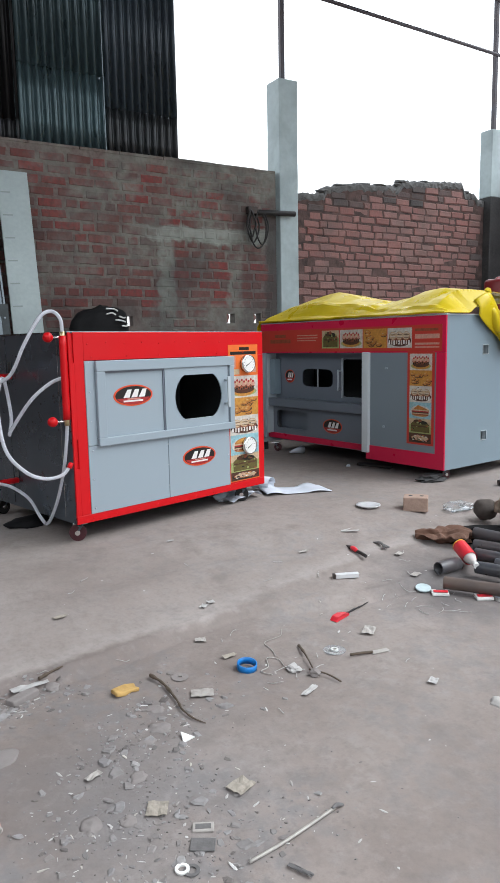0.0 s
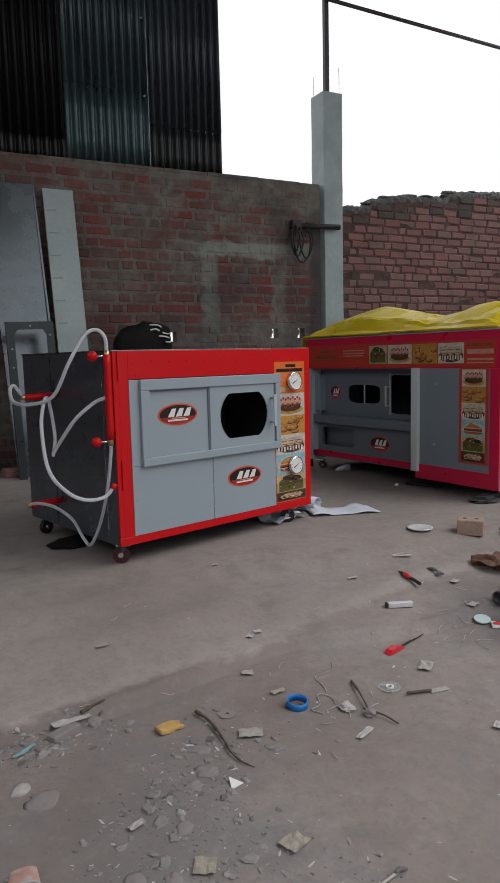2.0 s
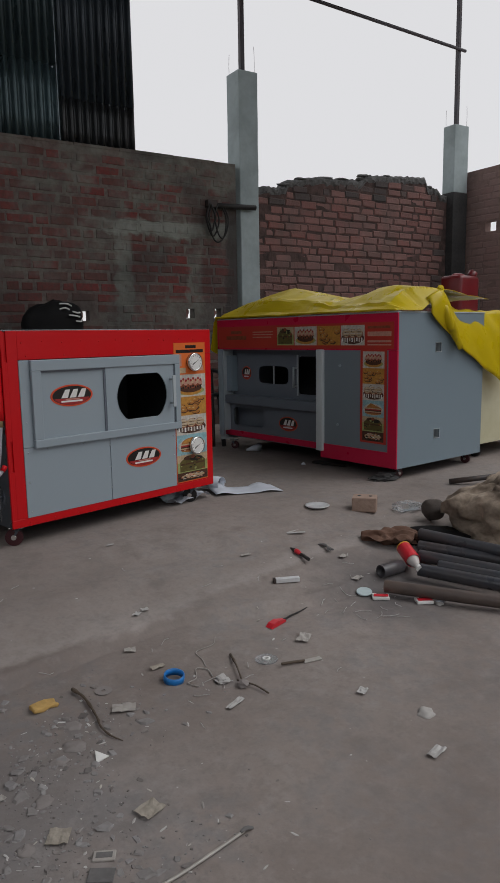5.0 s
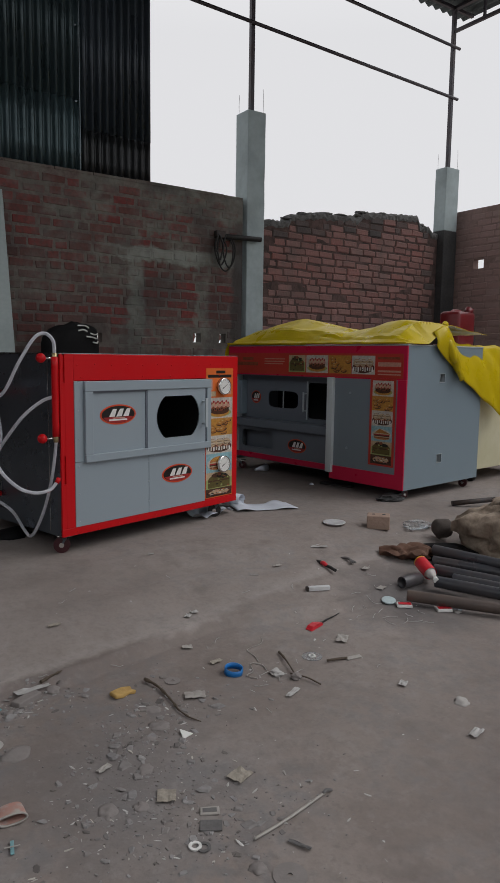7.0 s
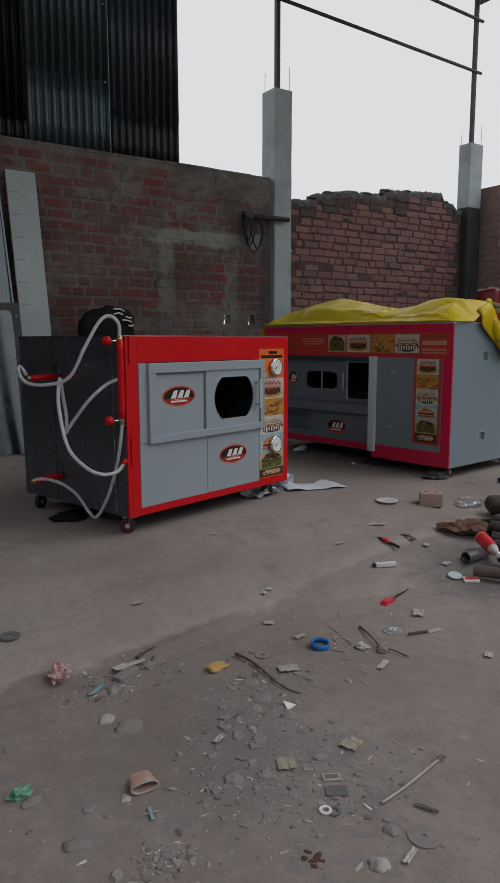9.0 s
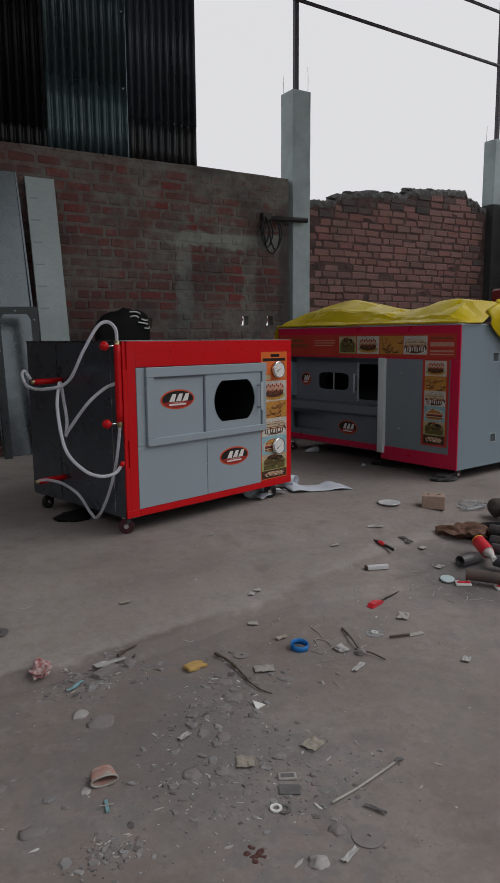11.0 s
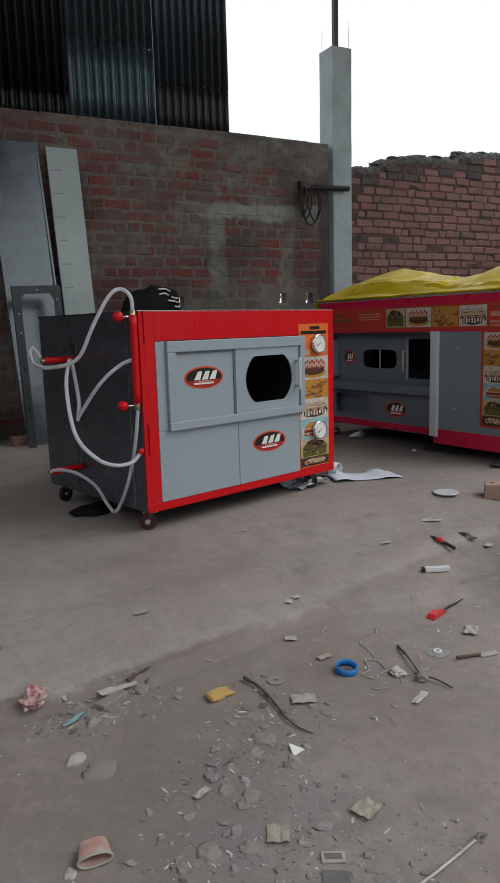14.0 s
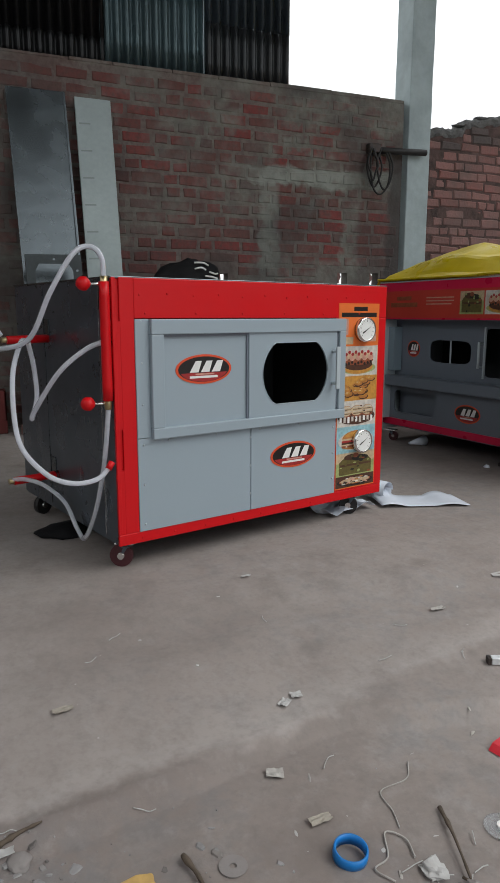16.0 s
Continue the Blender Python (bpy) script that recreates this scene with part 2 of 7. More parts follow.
def smeared_wall(name, cols, source=None):
    """Brick or mortar of the old wall, washed over with grey-green cement in patches, a long band and upright strips."""
    m = bpy.data.materials.new(name)
    m.use_nodes = True
    n, l = m.node_tree.nodes, m.node_tree.links
    b = n["Principled BSDF"]
    b.inputs["Roughness"].default_value = 0.92
    b.inputs["Specular IOR Level"].default_value = 0.3
    geo = n.new("ShaderNodeNewGeometry")
    sep = n.new("ShaderNodeSeparateXYZ")
    l.new(geo.outputs["Position"], sep.inputs[0])

    def tex(scale, detail=6):
        t = n.new("ShaderNodeTexNoise")
        t.inputs["Scale"].default_value, t.inputs["Detail"].default_value = scale, detail
        l.new(geo.outputs["Position"], t.inputs["Vector"])
        return t.outputs["Fac"]

    def calc(op, a, c=0.0, d=0.0):
        x = n.new("ShaderNodeMath")
        x.operation = op
        for i, v in enumerate((a, c, d)):
            if isinstance(v, (int, float)):
                x.inputs[i].default_value = v
            else:
                l.new(v, x.inputs[i])
        return x.outputs[0]

    def ranged(src, lo, hi, a, c):
        r = n.new("ShaderNodeMapRange")
        for i, v in zip((1, 2, 3, 4), (lo, hi, a, c)):
            r.inputs[i].default_value = v
        l.new(src, r.inputs[0])
        return r.outputs[0]

    def mixed(fac, a, c):
        x = n.new("ShaderNodeMix")
        x.data_type = "RGBA"
        l.new(fac, x.inputs[0])
        for i, v in ((6, a), (7, c)):
            if isinstance(v, tuple):
                x.inputs[i].default_value = (*v, 1)
            else:
                l.new(v, x.inputs[i])
        return x.outputs[2]

    if source:
        ramp = n.new("ShaderNodeValToRGB")
        els = ramp.color_ramp.elements
        els[0].color, els[1].color = (*cols[0], 1), (*cols[-1], 1)
        for i, c in enumerate(cols[1:-1], 1):
            els.new(i / (len(cols) - 1)).color = (*c, 1)
        l.new(n.new("ShaderNodeObjectInfo").outputs["Random"] if source == "object" else geo.outputs["Random Per Island"], ramp.inputs[0])
        cur = ramp.outputs[0]
    else:
        cur = mixed(ranged(tex(5), 0.4, 0.65, 0, 1), cols[0], cols[1])
    cur = mixed(ranged(tex(26, 4), 0.42, 0.68, 0, 0.55), cur, (0.085, 0.055, 0.050))
    ragged = calc("MULTIPLY_ADD", tex(6, 5), 0.22, -0.11)

    def patch_at(cx, rx, cz, rz, amount):
        dx = calc("DIVIDE", calc("ABSOLUTE", calc("ADD", calc("SUBTRACT", sep.outputs["X"], cx), ragged)), rx)
        dz = calc("DIVIDE", calc("ABSOLUTE", calc("ADD", calc("SUBTRACT", sep.outputs["Z"], cz), ragged)), rz)
        return ranged(calc("MAXIMUM", dx, dz), 0.75, 1.25, amount, 0.0)

    wash = ranged(tex(2.6, 6), 0.42, 0.66, 0.06, 0.80)
    for args in ((4.27, 0.80, 2.05, 0.085, 1.0), (3.72, 0.10, 1.50, 0.50, 1.0), (4.52, 0.09, 1.50, 0.45, 0.8), (4.45, 0.70, 2.60, 0.16, 0.85), (4.0, 0.14, 2.32, 0.09, 0.9), (3.3, 0.16, 2.45, 0.10, 0.8), (4.2, 0.55, 1.25, 0.12, 0.7)):
        wash = calc("MAXIMUM", wash, patch_at(*args))
    wash = calc("MULTIPLY", wash, ranged(tex(12, 6), 0.34, 0.56, 0.45, 1.0))
    cement = mixed(ranged(tex(8, 4), 0.4, 0.65, 0, 1), (0.205, 0.212, 0.190), (0.130, 0.130, 0.117))
    cur = mixed(wash, cur, cement)
    band = calc("MULTIPLY", calc("MAXIMUM", patch_at(4.27, 0.80, 2.06, 0.07, 1.0), patch_at(3.72, 0.08, 1.55, 0.40, 0.55)), ranged(tex(9, 6), 0.34, 0.56, 0.35, 0.9))
    cur = mixed(band, cur, (0.270, 0.288, 0.262))
    # old soot in clouds over the wall, and a dark strip beside the column
    soot_and_strip = calc("MAXIMUM", ranged(tex(1.7, 6), 0.52, 0.68, 0.0, 0.5), patch_at(5.02, 0.13, 1.55, 0.85, 0.8))
    cur = mixed(soot_and_strip, cur, (0.052, 0.048, 0.048))
    l.new(cur, b.inputs["Base Color"])
    bn = n.new("ShaderNodeBump")
    bn.inputs["Strength"].default_value, bn.inputs["Distance"].default_value = 0.6, 0.01
    l.new(tex(34, 6), bn.inputs["Height"])
    l.new(bn.outputs[0], b.inputs["Normal"])
    return m


MORTAR = smeared_wall("wall_mortar", ((0.178, 0.156, 0.140), (0.135, 0.096, 0.085)))
BRICK_A = smeared_wall("smeared_brick", REDS, "object")
BRICK_AJ = smeared_wall("smeared_brick_far", REDS, "island")


def ground_material():
    m = bpy.data.materials.new("dusty_floor")
    m.use_nodes = True
    n, l = m.node_tree.nodes, m.node_tree.links
    b = n["Principled BSDF"]
    geo = n.new("ShaderNodeNewGeometry")
    sep = n.new("ShaderNodeSeparateXYZ")
    l.new(geo.outputs["Position"], sep.inputs[0])

    def tex(scale, detail=8, rough=0.6):
        t = n.new("ShaderNodeTexNoise")
        t.inputs["Scale"].default_value, t.inputs["Detail"].default_value, t.inputs["Roughness"].default_value = scale, detail, rough
        l.new(geo.outputs["Position"], t.inputs["Vector"])
        return t.outputs["Fac"]

    def ranged(src, lo, hi, a, c):
        r = n.new("ShaderNodeMapRange")
        for i, v in zip((1, 2, 3, 4), (lo, hi, a, c)):
            r.inputs[i].default_value = v
        l.new(src, r.inputs[0])
        return r.outputs[0]

    def mixed(fac, a, c):
        x = n.new("ShaderNodeMix")
        x.data_type = "RGBA"
        l.new(fac, x.inputs[0])
        for i, v in ((6, a), (7, c)):
            if isinstance(v, tuple):
                x.inputs[i].default_value = (*v, 1)
            else:
                l.new(v, x.inputs[i])
        return x.outputs[2]

    slab = mixed(ranged(tex(1.1), 0.35, 0.65, 0, 1), (0.338, 0.303, 0.284), (0.280, 0.244, 0.228))
    slab = mixed(ranged(tex(6, 4), 0.5, 0.75, 0, 0.45), slab, (0.362, 0.331, 0.316))
    slab = mixed(ranged(tex(3.3, 3), 0.56, 0.70, 0, 0.35), slab, (0.228, 0.195, 0.180))
    dirt = mixed(ranged(tex(1.6, 5), 0.35, 0.65, 0, 1), (0.280, 0.241, 0.221), (0.205, 0.171, 0.154))
    dirt = mixed(ranged(tex(11, 5), 0.52, 0.74, 0, 0.5), dirt, (0.312, 0.285, 0.272))
    dirt = mixed(ranged(tex(30, 4), 0.56, 0.72, 0, 0.4), dirt, (0.158, 0.131, 0.118))
    ash = n.new("ShaderNodeMath")
    ash.operation = "MULTIPLY"
    l.new(ranged(tex(2.7, 4), 0.46, 0.60, 0, 0.75), ash.inputs[0])
    l.new(ranged(tex(17, 4), 0.40, 0.60, 0, 1), ash.inputs[1])
    dirt = mixed(ash.outputs[0], dirt, (0.212, 0.210, 0.217))
    near = n.new("ShaderNodeVectorMath")
    near.operation = "DISTANCE"
    near.inputs[1].default_value = (1.36, 2.40, -0.15)
    l.new(geo.outputs["Position"], near.inputs[0])
    spread = n.new("ShaderNodeMath")
    spread.operation = "MULTIPLY_ADD"
    l.new(tex(4.5, 6), spread.inputs[0])
    spread.inputs[1].default_value = 0.9
    l.new(near.outputs["Value"], spread.inputs[2])
    dirt = mixed(ranged(spread.outputs[0], 0.50, 0.98, 0.65, 0), dirt, (0.182, 0.180, 0.186))
    # the worn cement slab ends along a slanting edge
    slant = n.new("ShaderNodeMath")
    slant.operation = "MULTIPLY_ADD"
    l.new(ranged(sep.outputs["X"], 1.3, 3.8, 0, 0.40), slant.inputs[0])
    slant.inputs[1].default_value = -1.0
    l.new(sep.outputs["Y"], slant.inputs[2])
    add = n.new("ShaderNodeMath")
    add.operation = "MULTIPLY_ADD"
    l.new(tex(5.5, 4), add.inputs[0])
    add.inputs[1].default_value = 0.14
    l.new(slant.outputs[0], add.inputs[2])
    edge = ranged(add.outputs[0], 3.10, 3.135, 0, 1)
    worn = n.new("ShaderNodeMath")
    worn.operation = "MULTIPLY_ADD"
    l.new(ranged(sep.outputs["X"], 1.3, 2.3, 0, 0.85), worn.inputs[0])
    worn.inputs[1].default_value = -1.0
    worn.inputs[2].default_value = 1.0
    clear = n.new("ShaderNodeMath")
    clear.operation = "MULTIPLY"
    l.new(edge, clear.inputs[0])
    l.new(worn.outputs[0], clear.inputs[1])
    base = mixed(ranged(sep.outputs["X"], 1.3, 2.3, 0, 0.45), dirt, slab)
    cur = mixed(clear.outputs[0], base, slab)
    # occlusion shade painted along the foot of the edge, and a paler lip
    foot = n.new("ShaderNodeMath")
    foot.operation = "MULTIPLY"
    l.new(ranged(add.outputs[0], 2.98, 3.10, 0, 0.75), foot.inputs[0])
    l.new(ranged(add.outputs[0], 3.10, 3.14, 1, 0), foot.inputs[1])
    fade = n.new("ShaderNodeMath")
    fade.operation = "MULTIPLY"
    l.new(foot.outputs[0], fade.inputs[0])
    l.new(worn.outputs[0], fade.inputs[1])
    cur = mixed(fade.outputs[0], cur, (0.165, 0.139, 0.131))
    lip = n.new("ShaderNodeMath")
    lip.operation = "MULTIPLY"
    l.new(ranged(add.outputs[0], 3.11, 3.15, 0, 0.5), lip.inputs[0])
    l.new(ranged(add.outputs[0], 3.15, 3.26, 1, 0), lip.inputs[1])
    cur = mixed(lip.outputs[0], cur, (0.392, 0.358, 0.340))
    cur = mixed(ranged(tex(17, 6, 0.7), 0.46, 0.70, 0, 0.34), cur, (0.152, 0.136, 0.130))
    cur = mixed(ranged(tex(23, 6, 0.7), 0.52, 0.74, 0, 0.40), cur, (0.335, 0.318, 0.308))
    cur = mixed(ranged(tex(60, 3), 0.48, 0.72, 0, 0.22), cur, (0.17, 0.149, 0.143))
    # broad uneven staining, and a dark grey patch around the pipes
    cur = mixed(ranged(tex(0.85, 6), 0.46, 0.66, 0, 0.42), cur, (0.165, 0.136, 0.122))
    cur = mixed(ranged(tex(4.4, 7), 0.55, 0.70, 0, 0.40), cur, (0.150, 0.126, 0.116))
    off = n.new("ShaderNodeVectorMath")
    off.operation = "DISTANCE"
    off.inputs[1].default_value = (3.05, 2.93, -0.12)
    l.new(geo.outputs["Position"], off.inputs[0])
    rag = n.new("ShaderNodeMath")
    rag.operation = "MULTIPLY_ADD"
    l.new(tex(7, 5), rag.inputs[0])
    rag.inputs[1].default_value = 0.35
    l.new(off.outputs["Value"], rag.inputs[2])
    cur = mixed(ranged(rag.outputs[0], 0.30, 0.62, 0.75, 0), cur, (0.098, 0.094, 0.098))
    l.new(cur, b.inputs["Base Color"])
    b.inputs["Roughness"].default_value = 0.88
    b.inputs["Specular IOR Level"].default_value = 0.25
    bn = n.new("ShaderNodeBump")
    bn.inputs["Strength"].default_value, bn.inputs["Distance"].default_value = 0.32, 0.012
    l.new(tex(26, 7, 0.62), bn.inputs["Height"])
    l.new(bn.outputs[0], b.inputs["Normal"])
    return m


# ---- building helpers ----
def mesh_of(name, bm, material, smooth=False):
    me = bpy.data.meshes.new(name)
    bm.to_mesh(me)
    bm.free()
    for m in material if isinstance(material, (list, tuple)) else [material]:
        me.materials.append(m)
    if smooth:
        me.polygons.foreach_set("use_smooth", [True] * len(me.polygons))
    return me


def part(name, bm, material, parent, label="", smooth=False):
    ob = new(name, mesh_of(name, bm, material, smooth))
    ob.parent = parent
    return tagged(ob, label)


def solo(name, bm, material, label, category, m=None, smooth=False, **tags):
    ob = new(name, mesh_of(name, bm, material, smooth))
    ob.matrix_world = m or Matrix()
    return tagged(ob, label, category, **tags)


def thing(name, m, label, category, **tags):
    ob = new(name)
    ob.empty_display_size = 0.1
    ob.matrix_world = m
    return tagged(ob, label, category, **tags)


def box(bm, x0, x1, y0, y1, z0, z1, bevel=0.0, mi=0):
    vs = [bm.verts.new((x, y, z)) for z in (z0, z1) for y in (y0, y1) for x in (x0, x1)]
    fs = [bm.faces.new([vs[i] for i in f]) for f in ((0, 2, 3, 1), (4, 5, 7, 6), (0, 1, 5, 4), (2, 6, 7, 3), (0, 4, 6, 2), (1, 3, 7, 5))]
    for f in fs:
        f.material_index = mi
    if bevel:
        es = list({e for f in fs for e in f.edges})
        bmesh.ops.bevel(bm, geom=es, offset=bevel, segments=2, affect="EDGES", profile=0.5, material=mi)
    return vs


def boxed(*args, **kw):
    bm = bmesh.new()
    box(bm, *args, **kw)
    return bm


def rod(bm, a, b, r, seg=12, r2=None, caps=True, mi=0):
    a, b = Vector(a), Vector(b)
    q = (b - a).to_track_quat("Z", "Y")
    r2 = r if r2 is None else r2
    rings = []
    for p, rad in ((a, r), (b, r2)):
        rings.append([bm.verts.new(p + q @ Vector((rad * math.cos(2 * math.pi * i / seg), rad * math.sin(2 * math.pi * i / seg), 0))) for i in range(seg)])
    for i in range(seg):
        f = bm.faces.new((rings[0][i], rings[0][(i + 1) % seg], rings[1][(i + 1) % seg], rings[1][i]))
        f.material_index, f.smooth = mi, True
    if caps:
        bm.faces.new(rings[0][::-1]).material_index = mi
        bm.faces.new(rings[1]).material_index = mi


def rodded(*args, **kw):
    bm = bmesh.new()
    rod(bm, *args, **kw)
    return bm


def smooth_path(pts, n=8):
    """Points along a Catmull-Rom curve."""
    p = [Vector(v) for v in pts]
    p = [2 * p[0] - p[1]] + p + [2 * p[-1] - p[-2]]
    out = []
    for i in range(1, len(p) - 2):
        for k in range(n):
            t = k / n
            a, b, c, d = p[i - 1], p[i], p[i + 1], p[i + 2]
            out.append(0.5 * (2 * b + (c - a) * t + (2 * a - 5 * b + 4 * c - d) * t * t + (3 * b - a - 3 * c + d) * t ** 3))
    return out + [p[-2]]


def sweep(bm, pts, r, seg=10, mi=0, taper=None):
    rings, up = [], Vector((0.13, 0.2, 0.97))
    for i, p in enumerate(pts):
        d = (pts[min(i + 1, len(pts) - 1)] - pts[max(i - 1, 0)]).normalized()
        s = d.cross(up)
        s = s.normalized() if s.length > 1e-4 else Vector((1, 0, 0))
        up = s.cross(d).normalized()
        rad = r if taper is None else r * taper(i / (len(pts) - 1))
        rings.append([bm.verts.new(p + rad * (math.cos(2 * math.pi * k / seg) * s + math.sin(2 * math.pi * k / seg) * up)) for k in range(seg)])
    for a, b in zip(rings, rings[1:]):
        for k in range(seg):
            f = bm.faces.new((a[k], a[(k + 1) % seg], b[(k + 1) % seg], b[k]))
            f.smooth, f.material_index = True, mi
    bm.faces.new(rings[0][::-1]).material_index = mi
    bm.faces.new(rings[-1]).material_index = mi


def swept(pts, r, n=8, **kw):
    bm = bmesh.new()
    sweep(bm, smooth_path(pts, n), r, **kw)
    return bm


def slab_of(bm, outline, y0, y1, mi=0):
    """A plate in the xz plane with the given outline (x, z), from y0 to y1."""
    a = [bm.verts.new((x, y0, z)) for x, z in outline]
    b = [bm.verts.new((x, y1, z)) for x, z in outline]
    k = len(a)
    bm.faces.new(a).material_index = mi
    bm.faces.new(b[::-1]).material_index = mi
    for i in range(k):
        bm.faces.new((a[i], b[i], b[(i + 1) % k], a[(i + 1) % k])).material_index = mi


def holed(bm, x0, x1, z0, z1, y0, y1, cx, cz, shape, seg=48):
    """A rectangular plate in the xz plane with a hole; shape(angle) gives the hole's rim about (cx, cz)."""
    angs = sorted({2 * math.pi * i / seg for i in range(seg)} | {math.atan2(z - cz, x - cx) % (2 * math.pi) for x in (x0, x1) for z in (z0, z1)})
    rim, edge = [], []
    for a in angs:
        hx, hz = shape(a)
        rim.append((cx + hx, cz + hz))
        c, s = math.cos(a), math.sin(a)
        k = min(((x1 - cx) / c if c > 1e-9 else (x0 - cx) / c if c < -1e-9 else 1e9), ((z1 - cz) / s if s > 1e-9 else (z0 - cz) / s if s < -1e-9 else 1e9))
        edge.append((cx + k * c, cz + k * s))
    rings = [[bm.verts.new((x, y, z)) for x, z in loop] for loop, y in ((edge, y0), (rim, y0), (rim, y1), (edge, y1))]
    n = len(angs)
    for i in range(n):
        j = (i + 1) % n
        for a, b in ((0, 1), (1, 2), (2, 3), (3, 0)):
            bm.faces.new((rings[a][i], rings[a][j], rings[b][j], rings[b][i]))
    bmesh.ops.recalc_face_normals(bm, faces=bm.faces)


def lumpy(bm, radius, scale=(1, 1, 1), rough=0.25, sub=2, at=(0, 0, 0), seed=0, mi=0):
    """An uneven stone- or lump-like solid."""
    made = bmesh.ops.create_icosphere(bm, subdivisions=sub, radius=1.0)["verts"]
    for v in made:
        k = 1 + rough * noise.noise(v.co * 1.7 + Vector((seed * 7.3, seed * 3.1, seed)))
        v.co = Vector(at) + Vector((v.co.x * scale[0], v.co.y * scale[1], v.co.z * scale[2])) * radius * k
    for f in {f for v in made for f in v.link_faces}:
        f.material_index = mi


# ---- ground ----
def lerp_table(t, table):
    if t <= table[0][0]:
        return table[0][1]
    for (a, va), (b, vb) in zip(table, table[1:]):
        if t <= b:
            k = (t - a) / (b - a)
            return va + (vb - va) * k * k * (3 - 2 * k)
    return table[-1][1]


def gz(x, y):
    """Height of the ground: packed floor at zero, a lower, rubble-strewn strip nearer the camera."""
    wob = 0.03 * noise.noise(Vector((x * 3.1, y * 1.5, 2.5))) - 0.14 * max(0.0, min(x, 2.1) - 1.3) + 0.22 * max(0.0, min(x, 2.6) - 2.1)
    base = lerp_table(y + wob, ((1.5, -0.172), (2.6, -0.157), (2.99, -0.150), (3.055, -0.111), (3.5, -0.055), (3.75, -0.015), (4.0, 0.0)))
    near = max(0.0, min(1.0, (3.3 - y) / 0.4))
    return base + 0.008 * noise.noise(Vector((x * 2.2, y * 2.2, 0))) * near + 0.004 * noise.noise(Vector((x * 9, y * 9, 4))) * (0.3 + 0.7 * near)


def axis(fine0, fine1, step, far):
    out, v, k = [], fine0, step
    while v > -far:
        k *= 1.35
        v -= k
        out.append(v)
    out = out[::-1] + list(np.arange(fine0, fine1, step))
    v, k = fine1, step
    while v < far:
        out.append(v)
        k *= 1.35
        v += k
    return out


xs, ys = axis(0.2, 5.0, 0.035, 900), sorted(axis(1.2, 4.6, 0.035, 900) + [2.93 + 0.0131 * i for i in range(26)])
bm = bmesh.new()
grid = [[bm.verts.new((x, y, gz(x, y) if abs(x) < 30 and abs(y) < 30 else 0.0)) for x in xs] for y in ys]
for r0, r1 in zip(grid, grid[1:]):
    for i in range(len(xs) - 1):
        bm.faces.new((r0[i], r0[i + 1], r1[i + 1], r1[i]))
ground = solo("ground", bm, ground_material(), "dusty grey-brown packed earth and cement floor", "ground", smooth=True, kind="structure")

# ---- walls ----
BL, BH, GAP = 0.222, 0.071, 0.016


def brick_mesh(name, length, depth, material, seed, rough=1.0, high=BH):
    bm = bmesh.new()
    vs = box(bm, -length / 2, length / 2, 0, depth, -high / 2, high / 2)
    rnd = random.Random(seed)
    for v in vs:
        v.co += Vector((rnd.uniform(-1, 1) * 0.007 * rough, rnd.uniform(-1, 1) * 0.004 * rough, rnd.uniform(-1, 1) * 0.006 * rough))
    bmesh.ops.bevel(bm, geom=[e for e in bm.edges if all(v.co.y < depth / 2 for v in e.verts)], offset=0.009 * (0.5 + 0.5 * rough), segments=1, affect="EDGES")
    return mesh_of(name, bm, material)


def brickwork(owner, place, x0, x1, z1, near, keep, mats, proud=0.008, seed=0, headers=0.12, wobble=0.003, stretcher=BL, rough=1.0, high=BH, gap=GAP, sooty=None, tilt=1.0):
    """Bricks on the face of a wall. place(u, z) gives the pose of a brick's middle; near(u, z) picks those that stand
    alone as parts;
    sooty(u, z) is the share of darkened bricks, for soot or painted corner shade, made of the second pair of materials."""
    rnd = random.Random(seed)
    bank = {(k, q): [brick_mesh("brick", ln, 0.05, mats[q], seed * 10 + i + (50 if k == "h" else 0), rough, high) for i in range(6)] for k, ln in (("s", stretcher), ("h", stretcher * 0.48)) for q in range(len(mats))}
    far, count = {}, 0
    course = high + gap
    for r in range(int(z1 / course)):
        z = (r + 0.5) * course
        u = x0 - rnd.uniform(0.0, 0.1) - (0.12 if r % 2 else 0)
        while u < x1:
            k = "h" if rnd.random() < headers else "s"
            ln = stretcher if k == "s" else stretcher * 0.48
            mid = u + ln / 2
            u += ln + gap + rnd.uniform(-0.008, 0.008)
            if mid - ln / 2 < x0 - 0.02 or mid + ln / 2 > x1 + 0.02 or not keep(mid, z, ln):
                continue
            m = place(mid, z) @ pose(0, -proud + rnd.uniform(-wobble, wobble), rnd.uniform(-0.005, 0.005), tilt * rnd.uniform(-1, 1), rnd.uniform(-1.2, 1.2), tilt * rnd.uniform(-1, 1)) @ Matrix.Diagonal((1 + rnd.uniform(-0.02, 0.02), 1, 1 + rnd.uniform(-0.07, 0.05), 1))
            i, dirty = rnd.randrange(6), 2 if sooty and rnd.random() < sooty(mid, z) else 0
            if near(mid, z) and count < 300:
                ob = new("brick", bank[k, dirty][i])
                ob.parent = owner
                ob.matrix_basis = m
                count += 1
            else:
                verts, faces = far.setdefault(dirty, ([], []))
                me = bank[k, dirty + 1][i]
                b0 = len(verts)
                verts += [m @ v.co for v in me.vertices]
                faces += [[b0 + j for j in p.vertices] for p in me.polygons]
    for dirty, (verts, faces) in far.items():
        me = bpy.data.meshes.new("brickwork")
        me.from_pydata(verts, [], faces)
        me.materials.append(mats[dirty + 1])
        ob = new("brickwork", me)
        ob.parent = owner
        tagged(ob, "darkened far bricks of the same wall" if dirty else "smaller far bricks of the same wall", kind="stuff")


